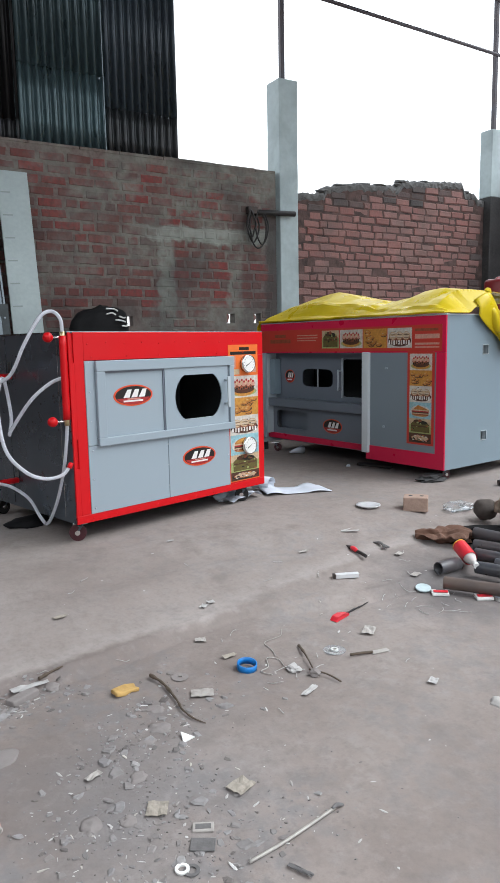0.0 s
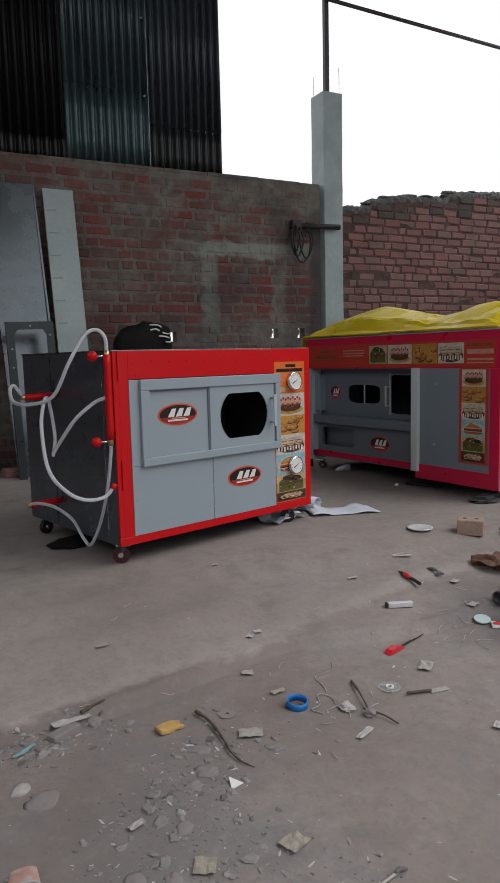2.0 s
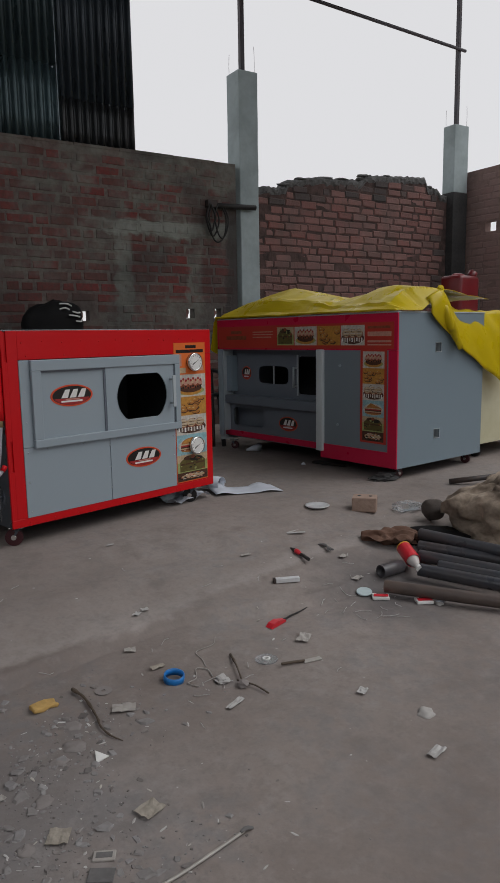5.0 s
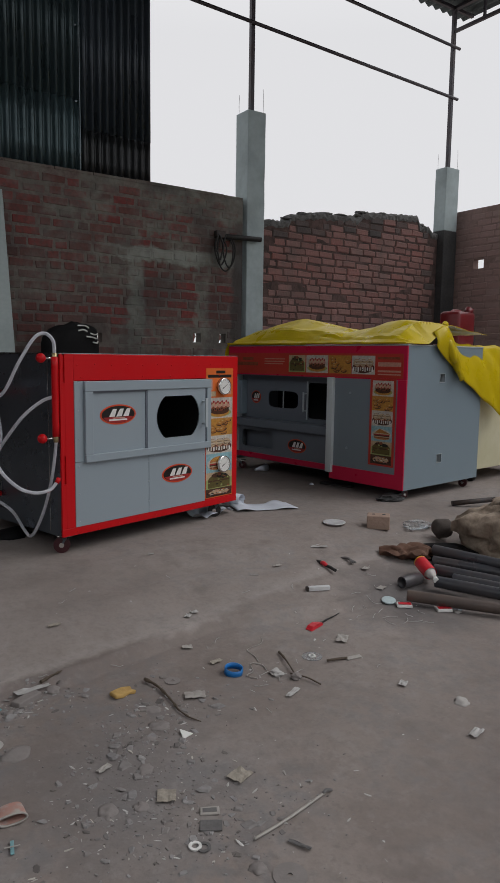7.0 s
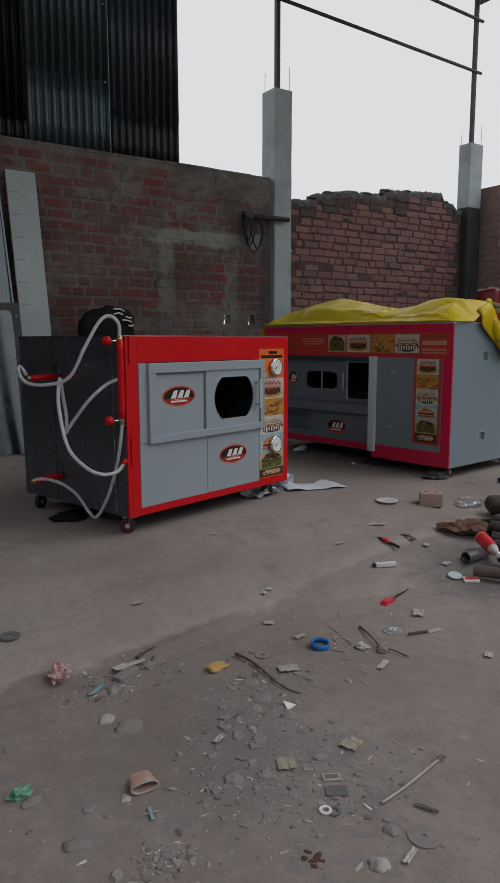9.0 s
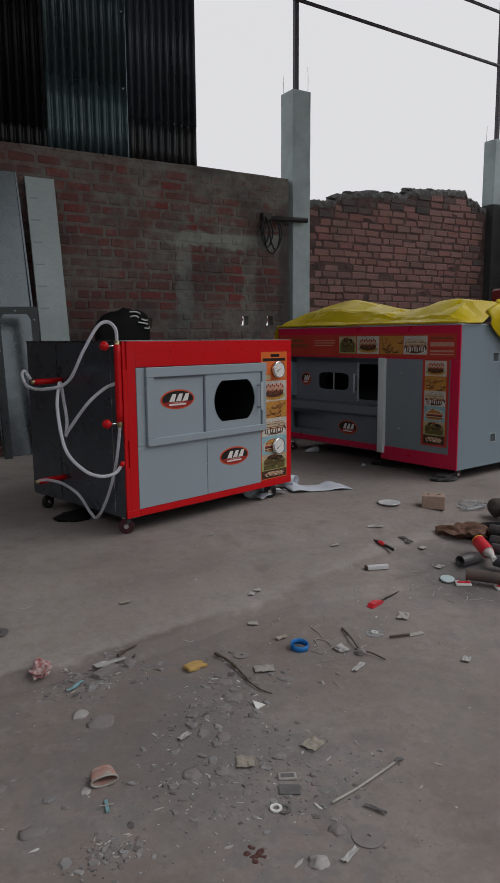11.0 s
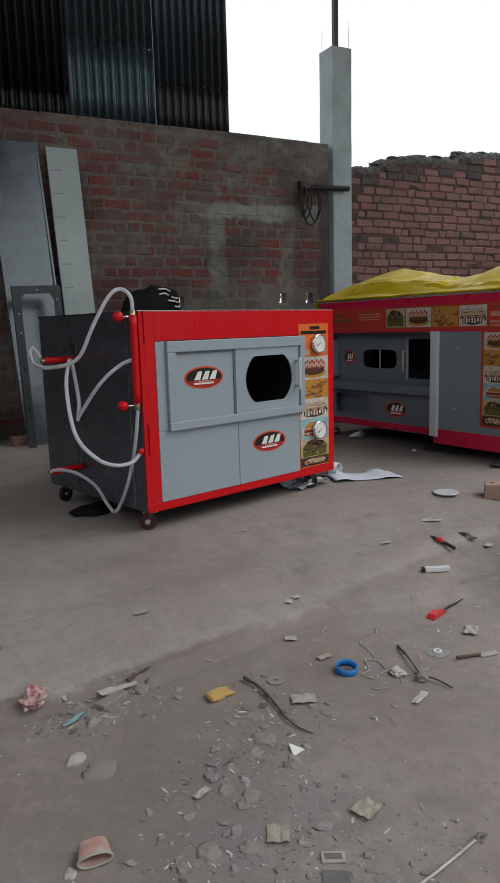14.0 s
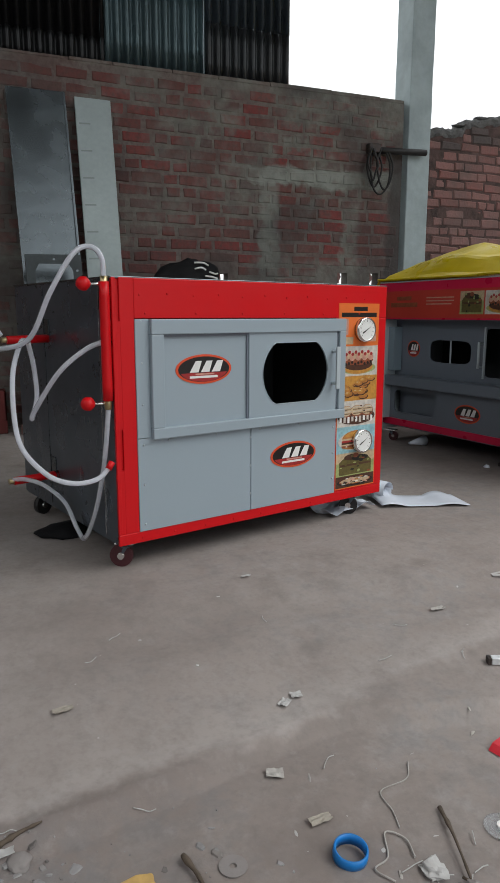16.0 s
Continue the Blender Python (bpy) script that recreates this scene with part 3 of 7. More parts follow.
def wall_with_holes(x0, x1, z0, z1, y0, y1, holes):
    """A wall along x with rectangular openings (x0, x1, z0, z1) right through it."""
    cx = sorted({x0, x1, *[h[0] for h in holes], *[h[1] for h in holes]})
    bm = bmesh.new()
    for a, b in zip(cx, cx[1:]):
        cuts = sorted([h[2:] for h in holes if h[0] <= a and h[1] >= b])
        z = z0
        for lo, hi in cuts:
            box(bm, a, b, y0, y1, z, lo)
            z = hi
        box(bm, a, b, y0, y1, z, z1)
    bmesh.ops.remove_doubles(bm, verts=bm.verts, dist=1e-5)
    return bm


HOLES_A = [(1.35, 1.46, 1.13, 1.255), (3.25, 3.34, 1.13, 1.225), (4.395, 4.495, 1.155, 1.255), (4.73, 4.82, 1.155, 1.26)]
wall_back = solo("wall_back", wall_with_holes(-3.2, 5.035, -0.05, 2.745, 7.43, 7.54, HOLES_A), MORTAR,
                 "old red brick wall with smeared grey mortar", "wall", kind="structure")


rnd = random.Random(31)
for x0, x1, z0, z1 in HOLES_A:
    bm = bmesh.new()
    lumpy(bm, 1.0, ((x1 - x0) * 0.36, 0.045, (z1 - z0) * 0.55), 0.5, 2, (x0 + (x1 - x0) * rnd.uniform(0.1, 0.3), 7.485, z1 - (z1 - z0) * 0.35), int(x0 * 100))
    part("brick_stub", bm, BRICK_B, wall_back, "broken brick left in the hole")


def keep_a(u, z, ln):
    if any(h[0] - ln / 2 < u < h[1] + ln / 2 and h[2] - BH / 2 < z < h[3] + BH / 2 for h in HOLES_A):
        return False
    return True


bm = bmesh.new()
rnd = random.Random(3)
x = -3.2
while x < 4.97:
    w = min(rnd.uniform(0.25, 0.6), 5.035 - x)
    box(bm, x, x + w - 0.004, 7.43 - rnd.uniform(0.0, 0.004), 7.55, 2.746, 2.770 + rnd.uniform(-0.006, 0.01), bevel=0.004)
    x += w
part("wall_coping", bm, MORTAR, wall_back, "rough cement coping along the wall top")

# the stretch of wall between the first and the second column, with a broken top
TOP_B = ((5.20, 2.59), (5.60, 2.62), (5.748, 2.635), (5.785, 2.71), (5.91, 2.73), (6.20, 2.785), (6.74, 2.808), (6.87, 2.797), (6.935, 2.875), (7.375, 2.918), (7.77, 2.945), (7.975, 2.955), (8.02, 2.85), (8.21, 2.84), (8.26, 2.77), (8.62, 2.77))


def top_b(u):
    for (a, va), (b, vb) in zip(TOP_B, TOP_B[1:]):
        if a <= u <= b:
            return va + (vb - va) * (u - a) / (b - a)
    return 2.6


bm = bmesh.new()
n = 64
outline = [(5.2, -0.05), (8.6, -0.05)] + [(8.6 - 3.4 * i / n, top_b(8.6 - 3.4 * i / n) - 0.06 + 0.012 * noise.noise(Vector((i * 1.3, 0, 0)))) for i in range(n + 1)]
slab_of(bm, outline, 7.512, 7.72)
wall_mid = solo("wall_middle", bm, DARKJOINT, "bare brick wall with dark open joints and a broken top", "wall", kind="structure")
bm = bmesh.new()
ring = []
for i in range(241):
    u = 5.30 + 3.08 * i / 240
    t = top_b(u) - 0.005 + 0.016 * noise.noise(Vector((u * 9, 0, 7))) + 0.007 * noise.noise(Vector((u * 27, 0, 3)))
    row = []
    for k, (y, z) in enumerate(((7.508, t - 0.085), (7.498, t - 0.06), (7.499, t - 0.025), (7.52, t), (7.62, t + 0.004), (7.71, t - 0.01), (7.73, t - 0.09))):
        w = Vector((u * 19, k * 1.7, 2))
        row.append(bm.verts.new((u, y + 0.018 * noise.noise(w), z + 0.022 * noise.noise(w + Vector((3, 9, 1))))))
    ring.append(row)
for a, b in zip(ring, ring[1:]):
    for k in range(6):
        bm.faces.new((a[k], b[k], b[k + 1], a[k + 1]))
bm.faces.new(ring[0][::-1])
bm.faces.new(ring[-1])
part("loose_cap", bm, SOOT, wall_mid, "sooty mortar lumps along the broken top")
rnd = random.Random(17)
for i in range(9):
    u = rnd.uniform(5.6, 8.2)
    bm = bmesh.new()
    lumpy(bm, 1.0, (rnd.uniform(0.05, 0.12), 0.06, rnd.uniform(0.014, 0.024)), 0.5, 2, (u, 7.55, top_b(u) - 0.006), 300 + i)
    part("rubble_lump", bm, SOOT, wall_mid)

# side wall that runs towards the camera from the second column
HOLE_R = (6.948, 7.122, 2.265, 2.397)
bm = bmesh.new()
for a, b in ((-3.0, HOLE_R[0]), (HOLE_R[1], 7.72)):
    box(bm, 8.70, 8.81, a, b, -0.05, 3.08)
box(bm, 8.70, 8.81, HOLE_R[0], HOLE_R[1], -0.05, HOLE_R[2])
box(bm, 8.70, 8.81, HOLE_R[0], HOLE_R[1], HOLE_R[3], 3.08)
bmesh.ops.remove_doubles(bm, verts=bm.verts, dist=1e-5)
wall_side = solo("wall_side", bm, mat("dusty_pink_mortar", (0.29, 0.20, 0.18), 0.92, grain=(0.4, 25), stain=(0.5, 3.0), bump=0.6, bscale=40), "dull red brick side wall with one brick missing", "wall", kind="structure")
# left wall, out of view, added; its height sets the sky light let in
solo("wall_left", boxed(-3.4, -3.2, -6.8, 7.7, -0.05, 2.9), PLASTER, "unseen grey left wall added to shape the light", "wall", kind="structure")

# wall out of view, added to block light from the front
solo("wall_front", boxed(-3.4, 0.9, -6.95, -6.8, -0.25, 5.9), TIND, "unseen dark wall added to keep front light off the tin", "wall", kind="structure")

# ---- columns, posts and rails ----
def column(x0, x1, y0, y1, h, dark_to=0.0):
    t = thing("concrete_column", pose((x0 + x1) / 2, (y0 + y1) / 2, 0), "square grey concrete column with starter bars and a tube post on top", "column", group="columns in the back wall", kind="structure")
    a, b = (x1 - x0) / 2, (y1 - y0) / 2
    bm = boxed(-a, a, -b, b, dark_to, h, bevel=0.008)
    bmesh.ops.subdivide_edges(bm, edges=[e for e in bm.edges if abs(e.verts[0].co.z - e.verts[1].co.z) > 1], cuts=14)
    for v in bm.verts:
        v.co += 0.006 * Vector((noise.noise(v.co * 5), noise.noise(v.co * 5 + Vector((9, 0, 0))), 0))
    part("shaft", bm, CONCRETE, t)
    if dark_to:
        part("shaft_base", boxed(-a - 0.003, a + 0.003, -b - 0.003, b + 0.003, -0.05, dark_to, bevel=0.01), DARKCONC, t, "much darker lower part of the column")
    bm = boxed(-0.025, 0.025, -0.025, 0.025, h - 0.02, 5.78, bevel=0.004)
    part("post", bm, RAILPAINT, t, "dark grey square tube post")
    for k, (sx, sy, up) in enumerate(((-0.8, -0.8, 0.19), (0.8, -0.8, 0.26), (0.8, 0.8, 0.15), (-0.8, 0.8, 0.21))):
        part("starter_bar", swept([(sx * a, sy * b, h - 0.03), (sx * a * 1.03, sy * b, h + up * 0.5), (sx * a * 0.97, sy * b, h + up)], 0.002, 3, seg=5), IRON, t)
    return t


column(5.07, 5.31, 7.395, 7.64, 3.725)
column(8.39, 8.655, 7.40, 7.60, 3.65, dark_to=2.80)
for z in (4.60, 5.26):
    bm = rodded((3.80, 7.47, z + 0.11), (8.625, 7.47, z - 0.005), 0.02, seg=10)
    solo("rail", bm, RAILPAINT, "thin dark steel rail fixed across the column posts", "rail", group="rails on the posts", kind="structure")

# ---- corrugated sheets and roof ----
def corrugated(length, height, pitch=0.076, depth=0.025):
    bm = bmesh.new()
    nx = int(length / pitch * 8)
    levels = [0, 0.33, 0.66, 1.0]
    rows = []
    for lv in levels:
        rows.append([bm.verts.new((length * i / nx, depth * math.sin(2 * math.pi * i / 8) + 0.006 * noise.noise(Vector((i * 0.02, lv * 3, 1))), height * lv)) for i in range(nx + 1)])
    for a, b in zip(rows, rows[1:]):
        for i in range(nx):
            bm.faces.new((a[i], a[i + 1], b[i + 1], b[i])).smooth = True
    return bm


def thick(ob, t):
    s = ob.modifiers.new("thickness", "SOLIDIFY")
    s.thickness, s.offset = t, 1
    return ob


cladding = thing("tin_cladding", pose(0.075, 7.5, 2.755), "weathered corrugated tin sheets standing on the brick wall", "wall cladding", kind="structure")
for x0, ln, dy, z0, z1, material, lab in (
        (3.075, 0.765, -0.012, 0.0, 0.46, TINR, "brownish grey lower tin sheet"), (3.075, 0.765, -0.017, 0.42, 3.12, TINB, "dark blue-grey corrugated tin sheet"),
        (2.265, 0.85, 0.004, 0.0, 0.74, TIN, "green-grey corrugated tin sheet"), (2.265, 0.85, -0.001, 0.69, 3.12, TINU, "dull green-grey corrugated tin sheet"),
        (1.38, 0.92, 0.020, 0.0, 0.24, TINK, "lower tin sheet in a shade-dark tone"), (1.38, 0.92, 0.015, 0.20, 3.12, TIND, "dark corrugated tin sheet"),
        (0.45, 0.96, 0.006, 0.0, 3.12, TIND, ""), (-0.45, 0.92, 0.02, 0.0, 3.12, TIND, ""), (-1.35, 0.92, 0.006, 0.0, 3.12, TIND, ""), (-2.3, 0.97, 0.02, 0.0, 3.12, TIND, ""), (-3.2, 0.92, 0.006, 0.0, 3.12, TIND, "")):
    ob = part("tin_sheet", corrugated(ln, z1 - z0), material, cladding, lab, smooth=True)
    ob.location = (x0, dy, z0)
    thick(ob, 0.001)
# added metal strip that imitates the light along the sheet joint
part("seam_edge", boxed(3.078, 3.084, -0.034, -0.022, 0.0, 3.12), GALV, cladding, "thin strip added for the line of light at the seam")
nail = mesh_of("roofing_nail", rodded((0, -0.034, 0), (0, -0.005, 0), 0.009, 8, r2=0.007), GALV)
for x, z in [(3.132 + 0.076 * k, 0.435 - 0.004 * k) for k in range(9) if k != 4] + [(3.045, 0.66), (3.045, 1.35)]:
    ob = new("roofing_nail", nail)
    ob.parent = cladding
    ob.location = (x, 0, z)
roof = thing("ceiling", pose(0, 0, 5.80), "dark corrugated tin roof on thin steel trusses", "roof", kind="structure")
# mostly unseen; its front edge is set by the shade wanted below
ob = part("roof_sheet", corrugated(12.4, 3.8, pitch=0.15, depth=0.02), ROOF, roof, smooth=True)
ob.matrix_basis = pose(-3.4, 7.75, 0.03, 90, 0, 0)
thick(ob, 0.002)
# unseen sheet over the camera, added and sized to block sky light
ob = part("roof_sheet", corrugated(7.4, 4.6, pitch=0.15, depth=0.02), ROOF, roof, smooth=True)
ob.matrix_basis = pose(-3.4, 3.98, 0.03, 90, 0, 0)
thick(ob, 0.002)
for k, y in enumerate((7.5, 5.9, 4.0)):
    bm = bmesh.new()
    box(bm, -3.3, 8.9, y - 0.02, y + 0.02, -0.06, -0.02)
    part("purlin", bm, RAILPAINT, roof)
bm = bmesh.new()
box(bm, 8.50, 8.56, 3.2, 7.5, -0.06, -0.02)
box(bm, 8.50, 8.54, 3.2, 7.46, -0.36, -0.32)
for i in range(5):
    y = 7.0 - i * 0.8
    box(bm, 8.505, 8.535, y - 0.015, y + 0.015, -0.32, -0.06)
part("truss", bm, RAILPAINT, roof, "grey steel roof truss")

# ---- red oven trolley ----
def caster(parent, x, y, top, turn, wheel=MAROON):
    """A swivel caster: plate, fork, wheel with a hub."""
    c = part("caster", boxed(-0.035, 0.035, -0.035, 0.035, -0.006, 0, bevel=0.002), CHROME, parent, "small swivel caster")
    c.matrix_basis = pose(x, y, top, 0, 0, turn)
    r = (top - 0.012) / 2
    bm = bmesh.new()
    rod(bm, (0, 0, -0.02), (0, 0, -0.004), 0.016, 12)
    for s in (-1, 1):
        slab_of(bm, ((-0.011, -0.017), (0.006, -0.017), (0.019, -top + r * 0.95), (0.013, -top + r * 0.95)), s * 0.017 - 0.0012, s * 0.017 + 0.0012)
    box(bm, -0.014, 0.014, -0.0185, 0.0185, -0.022, -0.018)
    f = part("fork", bm, STEEL, c)
    bm = bmesh.new()
    rod(bm, (0.016, -0.012, -top + r), (0.016, 0.012, -top + r), r, 24)
    bmesh.ops.bevel(bm, geom=[e for e in bm.edges if len(e.link_faces) == 2 and abs(e.calc_face_angle(0)) > 1], offset=0.004, segments=2, affect="EDGES")
    part("wheel", bm, wheel, c, smooth=False)
    part("hub", rodded((0.016, -0.021, -top + r), (0.016, 0.021, -top + r), r * 0.30, 14), CHROME, c)
    return c


ORANGE = mat("poster_orange", (0.72, 0.16, 0.03), 0.35, grain=(0.1, 30), stain=(0.15, 6))
DEEPORANGE = mat("poster_red_orange", (0.50, 0.045, 0.028), 0.35, stain=(0.15, 6))
P = {k: mat("print_" + k, c, 0.35, grain=(0.5, 70), stain=(0.35, 28), dark=tuple(v * 0.45 for v in c)) for k, c in dict(
    cream=(0.58, 0.44, 0.28), brown=(0.085, 0.035, 0.02), tan=(0.46, 0.19, 0.045), gold=(0.56, 0.27, 0.05), pale=(0.62, 0.58, 0.52), blue=(0.30, 0.52, 0.58),
    green=(0.36, 0.42, 0.16), olive=(0.13, 0.105, 0.03), red=(0.40, 0.03, 0.03), black=(0.015, 0.013, 0.012), pink=(0.62, 0.33, 0.25), dim=(0.28, 0.08, 0.035)).items()}
P["white"] = mat("plain_white", (0.76, 0.76, 0.74), 0.4, grain=(0.08, 30))
PK = list(P)


def disc(bm, cx, cz, rx, rz, y, key, seg=18, a0=0.0, a1=2 * math.pi):
    pts = [(cx + rx * math.cos(a0 + (a1 - a0) * i / seg), cz + rz * math.sin(a0 + (a1 - a0) * i / seg)) for i in range(seg + (0 if a1 - a0 > 6.2 else 1))]
    f = bm.faces.new([bm.verts.new((x, y, z)) for x, z in pts])
    f.material_index = PK.index(key)


def patch(bm, x0, x1, z0, z1, y, key):
    f = bm.faces.new([bm.verts.new(v) for v in ((x0, y, z0), (x1, y, z0), (x1, y, z1), (x0, y, z1))])
    f.material_index = PK.index(key)


def picture(parent, kind, x, z, w, h, y):
    """A printed food picture, flat in the poster's plane, middle at (x, z)."""
    bm = bmesh.new()
    rnd = random.Random(len(kind) * 7 + int(w * 1000) + int(h * 3000))
    e = 0.0004

    def D(cx, cz, rx, rz, lay, key, **k):
        disc(bm, x + cx * w, z + cz * h, rx * w, rz * h, y - lay * e, key, **k)

    def specks(n, lay, keys, s0=0.02, s1=0.06, zone=0.42):
        for i in range(n):
            D(rnd.uniform(-zone, zone), rnd.uniform(-zone, zone), rnd.uniform(s0, s1), rnd.uniform(s0, s1), lay + i * 0.02, rnd.choice(keys), seg=7)

    back = {"cupcake": "pale", "buns": "gold", "rolls": "pale", "burger": "blue", "pastry": "blue", "plate": "brown", "loaf": "cream"}[kind]
    patch(bm, x - w / 2, x + w / 2, z - h / 2, z + h / 2, y, back)
    if kind == "cupcake":
        D(0, -0.24, 0.46, 0.2, 1, "green")
        D(0, -0.2, 0.38, 0.24, 1.4, "gold")
        D(0, -0.12, 0.37, 0.2, 1.7, "brown")
        D(0, 0.02, 0.39, 0.16, 2, "dim")
        for i in range(9):
            cx = -0.32 + 0.08 * i
            D(cx, 0.12 + 0.07 * (i % 2), 0.07, 0.11, 2.4 + 0.05 * i, "cream" if i % 2 else "pink")
            D(cx + 0.01, 0.23 + 0.07 * (i % 2), 0.035, 0.06, 3.2, "red")
            D(cx, -0.1 + 0.03 * (i % 3), 0.03, 0.05, 3.3, "black")
    elif kind == "buns":
        for i in range(16):
            cx, cz = rnd.uniform(-0.38, 0.38), rnd.uniform(-0.38, 0.38)
            rx, rz = rnd.uniform(0.10, 0.12), rnd.uniform(0.08, 0.12)
            D(cx + 0.01, cz - 0.03, rx * 1.1, rz * 1.1, 1 + i * 0.2, "brown")
            D(cx, cz, rx, rz, 1.08 + i * 0.2, "tan")
            D(cx - 0.02, cz + 0.03, rx * 0.7, rz * 0.5, 1.14 + i * 0.2, "gold")
            D(cx - 0.03, cz + 0.05, rx * 0.3, rz * 0.2, 1.18 + i * 0.2, "cream")
    elif kind == "rolls":
        D(0, -0.14, 0.48, 0.3, 1, "brown")
        for i in range(3):
            cx = -0.27 + 0.27 * i
            D(cx, 0.08, 0.16, 0.24, 1.6, "dim")
            D(cx, 0.11, 0.145, 0.2, 2, "cream")
            for q in range(4):
                D(cx + 0.01, 0.24 - 0.08 * q, 0.125, 0.016, 2.4, "brown" if q % 2 else "pale", seg=8)
        for i in range(9):
            u0 = -0.44 + 0.1 * i
            patch(bm, x + u0 * w, x + (u0 + 0.055) * w, z - (0.30 + 0.03 * (i % 3)) * h, z - 0.12 * h, y - 3 * e, "pale" if i % 2 else "white")
        specks(10, 3.3, ("black", "brown"), 0.015, 0.035)
    elif kind in ("burger", "pastry"):
        D(0, -0.05, 0.46, 0.36, 0.5, "pale")
        if kind == "pastry":
            f = bm.faces.new([bm.verts.new((x + px * w, y - 1 * e, z + pz * h)) for px, pz in ((-0.4, -0.05), (0.36, -0.32), (0.4, 0.05), (-0.1, 0.34))])
            f.material_index = PK.index("tan")
        else:
            D(0, 0.02, 0.36, 0.32, 1, "tan", a0=0, a1=math.pi)
            D(-0.05, 0.12, 0.22, 0.16, 1.3, "gold", a0=0, a1=math.pi)
        for lo, hi, key in ((-0.02, 0.05, "cream"), (-0.09, -0.02, "red"), (-0.16, -0.09, "brown"), (-0.21, -0.16, "cream"), (-0.28, -0.21, "dim")):
            patch(bm, x - 0.37 * w, x + 0.38 * w, z + lo * h, z + hi * h, y - 2 * e, key)
        D(0, -0.27, 0.36, 0.1, 1, "tan", a0=math.pi, a1=2 * math.pi)
        specks(8, 2.6, ("pale", "brown", "gold"), 0.01, 0.03, 0.3)
    elif kind == "loaf":
        patch(bm, x - 0.5 * w, x + 0.5 * w, z - 0.5 * h, z + 0.08 * h, y - 0.5 * e, "green")
        D(0, 0.02, 0.42, 0.36, 1, "olive", a0=0.2, a1=math.pi - 0.2)
        patch(bm, x - 0.42 * w, x + 0.42 * w, z - 0.42 * h, z + 0.12 * h, y - 1.5 * e, "olive")
        patch(bm, x - 0.40 * w, x + 0.40 * w, z - 0.06 * h, z + 0.02 * h, y - 1.8 * e, "brown")
        D(-0.1, 0.3, 0.2, 0.13, 2, "brown")
        D(0.12, 0.24, 0.22, 0.12, 2.1, "black")
        D(0.0, 0.36, 0.08, 0.1, 2.2, "dim")
        specks(16, 2.5, ("black", "olive", "dim", "green"), 0.02, 0.06, 0.38)
    else:
        D(0, -0.05, 0.47, 0.38, 1, "black")
        D(0, 0.0, 0.42, 0.30, 1.5, "dim")
        D(0, 0.02, 0.38, 0.26, 1.8, "cream")
        specks(34, 2.2, ("white", "tan", "pink", "brown", "black", "pale"), 0.03, 0.07, 0.3)
    ob = part("picture", bm, [P[k] for k in PK], parent, {"cupcake": "printed picture of a cupcake", "buns": "printed picture of golden buns", "rolls": "printed picture of cream rolls", "burger": "printed picture of a sandwich bun", "pastry": "printed picture of a layered pastry", "plate": "printed picture of a dark dessert plate", "loaf": "printed picture of a dark loaf cake"}[kind])
    return ob


def logo(parent, x, z, w, h, y):
    """An oval dark badge with a red rim and three slanted white blocks."""
    bm = bmesh.new()
    slab_of(bm, [(x + w / 2 * math.cos(a), z + h / 2 * math.sin(a)) for a in np.linspace(0, 2 * math.pi, 40)[:-1]], y - 0.002, y)
    badge = part("badge", bm, mat("badge_rim", (0.62, 0.07, 0.02), 0.35), parent, "oval black and red maker's badge")
    bm = bmesh.new()
    e = 0.0025
    disc(bm, x, z, w * 0.46, h * 0.43, y - e, "black", 32)
    disc(bm, x, z - h * 0.02, w * 0.43, h * 0.40, y - e - 0.0003, "red", 24, a0=math.pi + 0.25, a1=2 * math.pi - 0.25)
    for k in (-1, 0, 1):
        cx = x + k * w * 0.195 + 0.01
        hw, s = w * 0.078, w * 0.03
        f = bm.faces.new([bm.verts.new((px, y - e - 0.0006, pz)) for px, pz in ((cx - hw - s, z - h * 0.1), (cx + hw - s, z - h * 0.1), (cx + hw + s, z + h * 0.28), (cx - hw * 0.4 + s, z + h * 0.28))])
        f.material_index = PK.index("white")
    patch(bm, x - w * 0.26, x + w * 0.24, z - h * 0.30, z - h * 0.22, y - e - 0.0006, "white")
    patch(bm, x - w * 0.16, x + w * 0.18, z - h * 0.19, z - h * 0.14, y - e - 0.0006, "pink")
    part("emblem", bm, [P[k] for k in PK], badge)


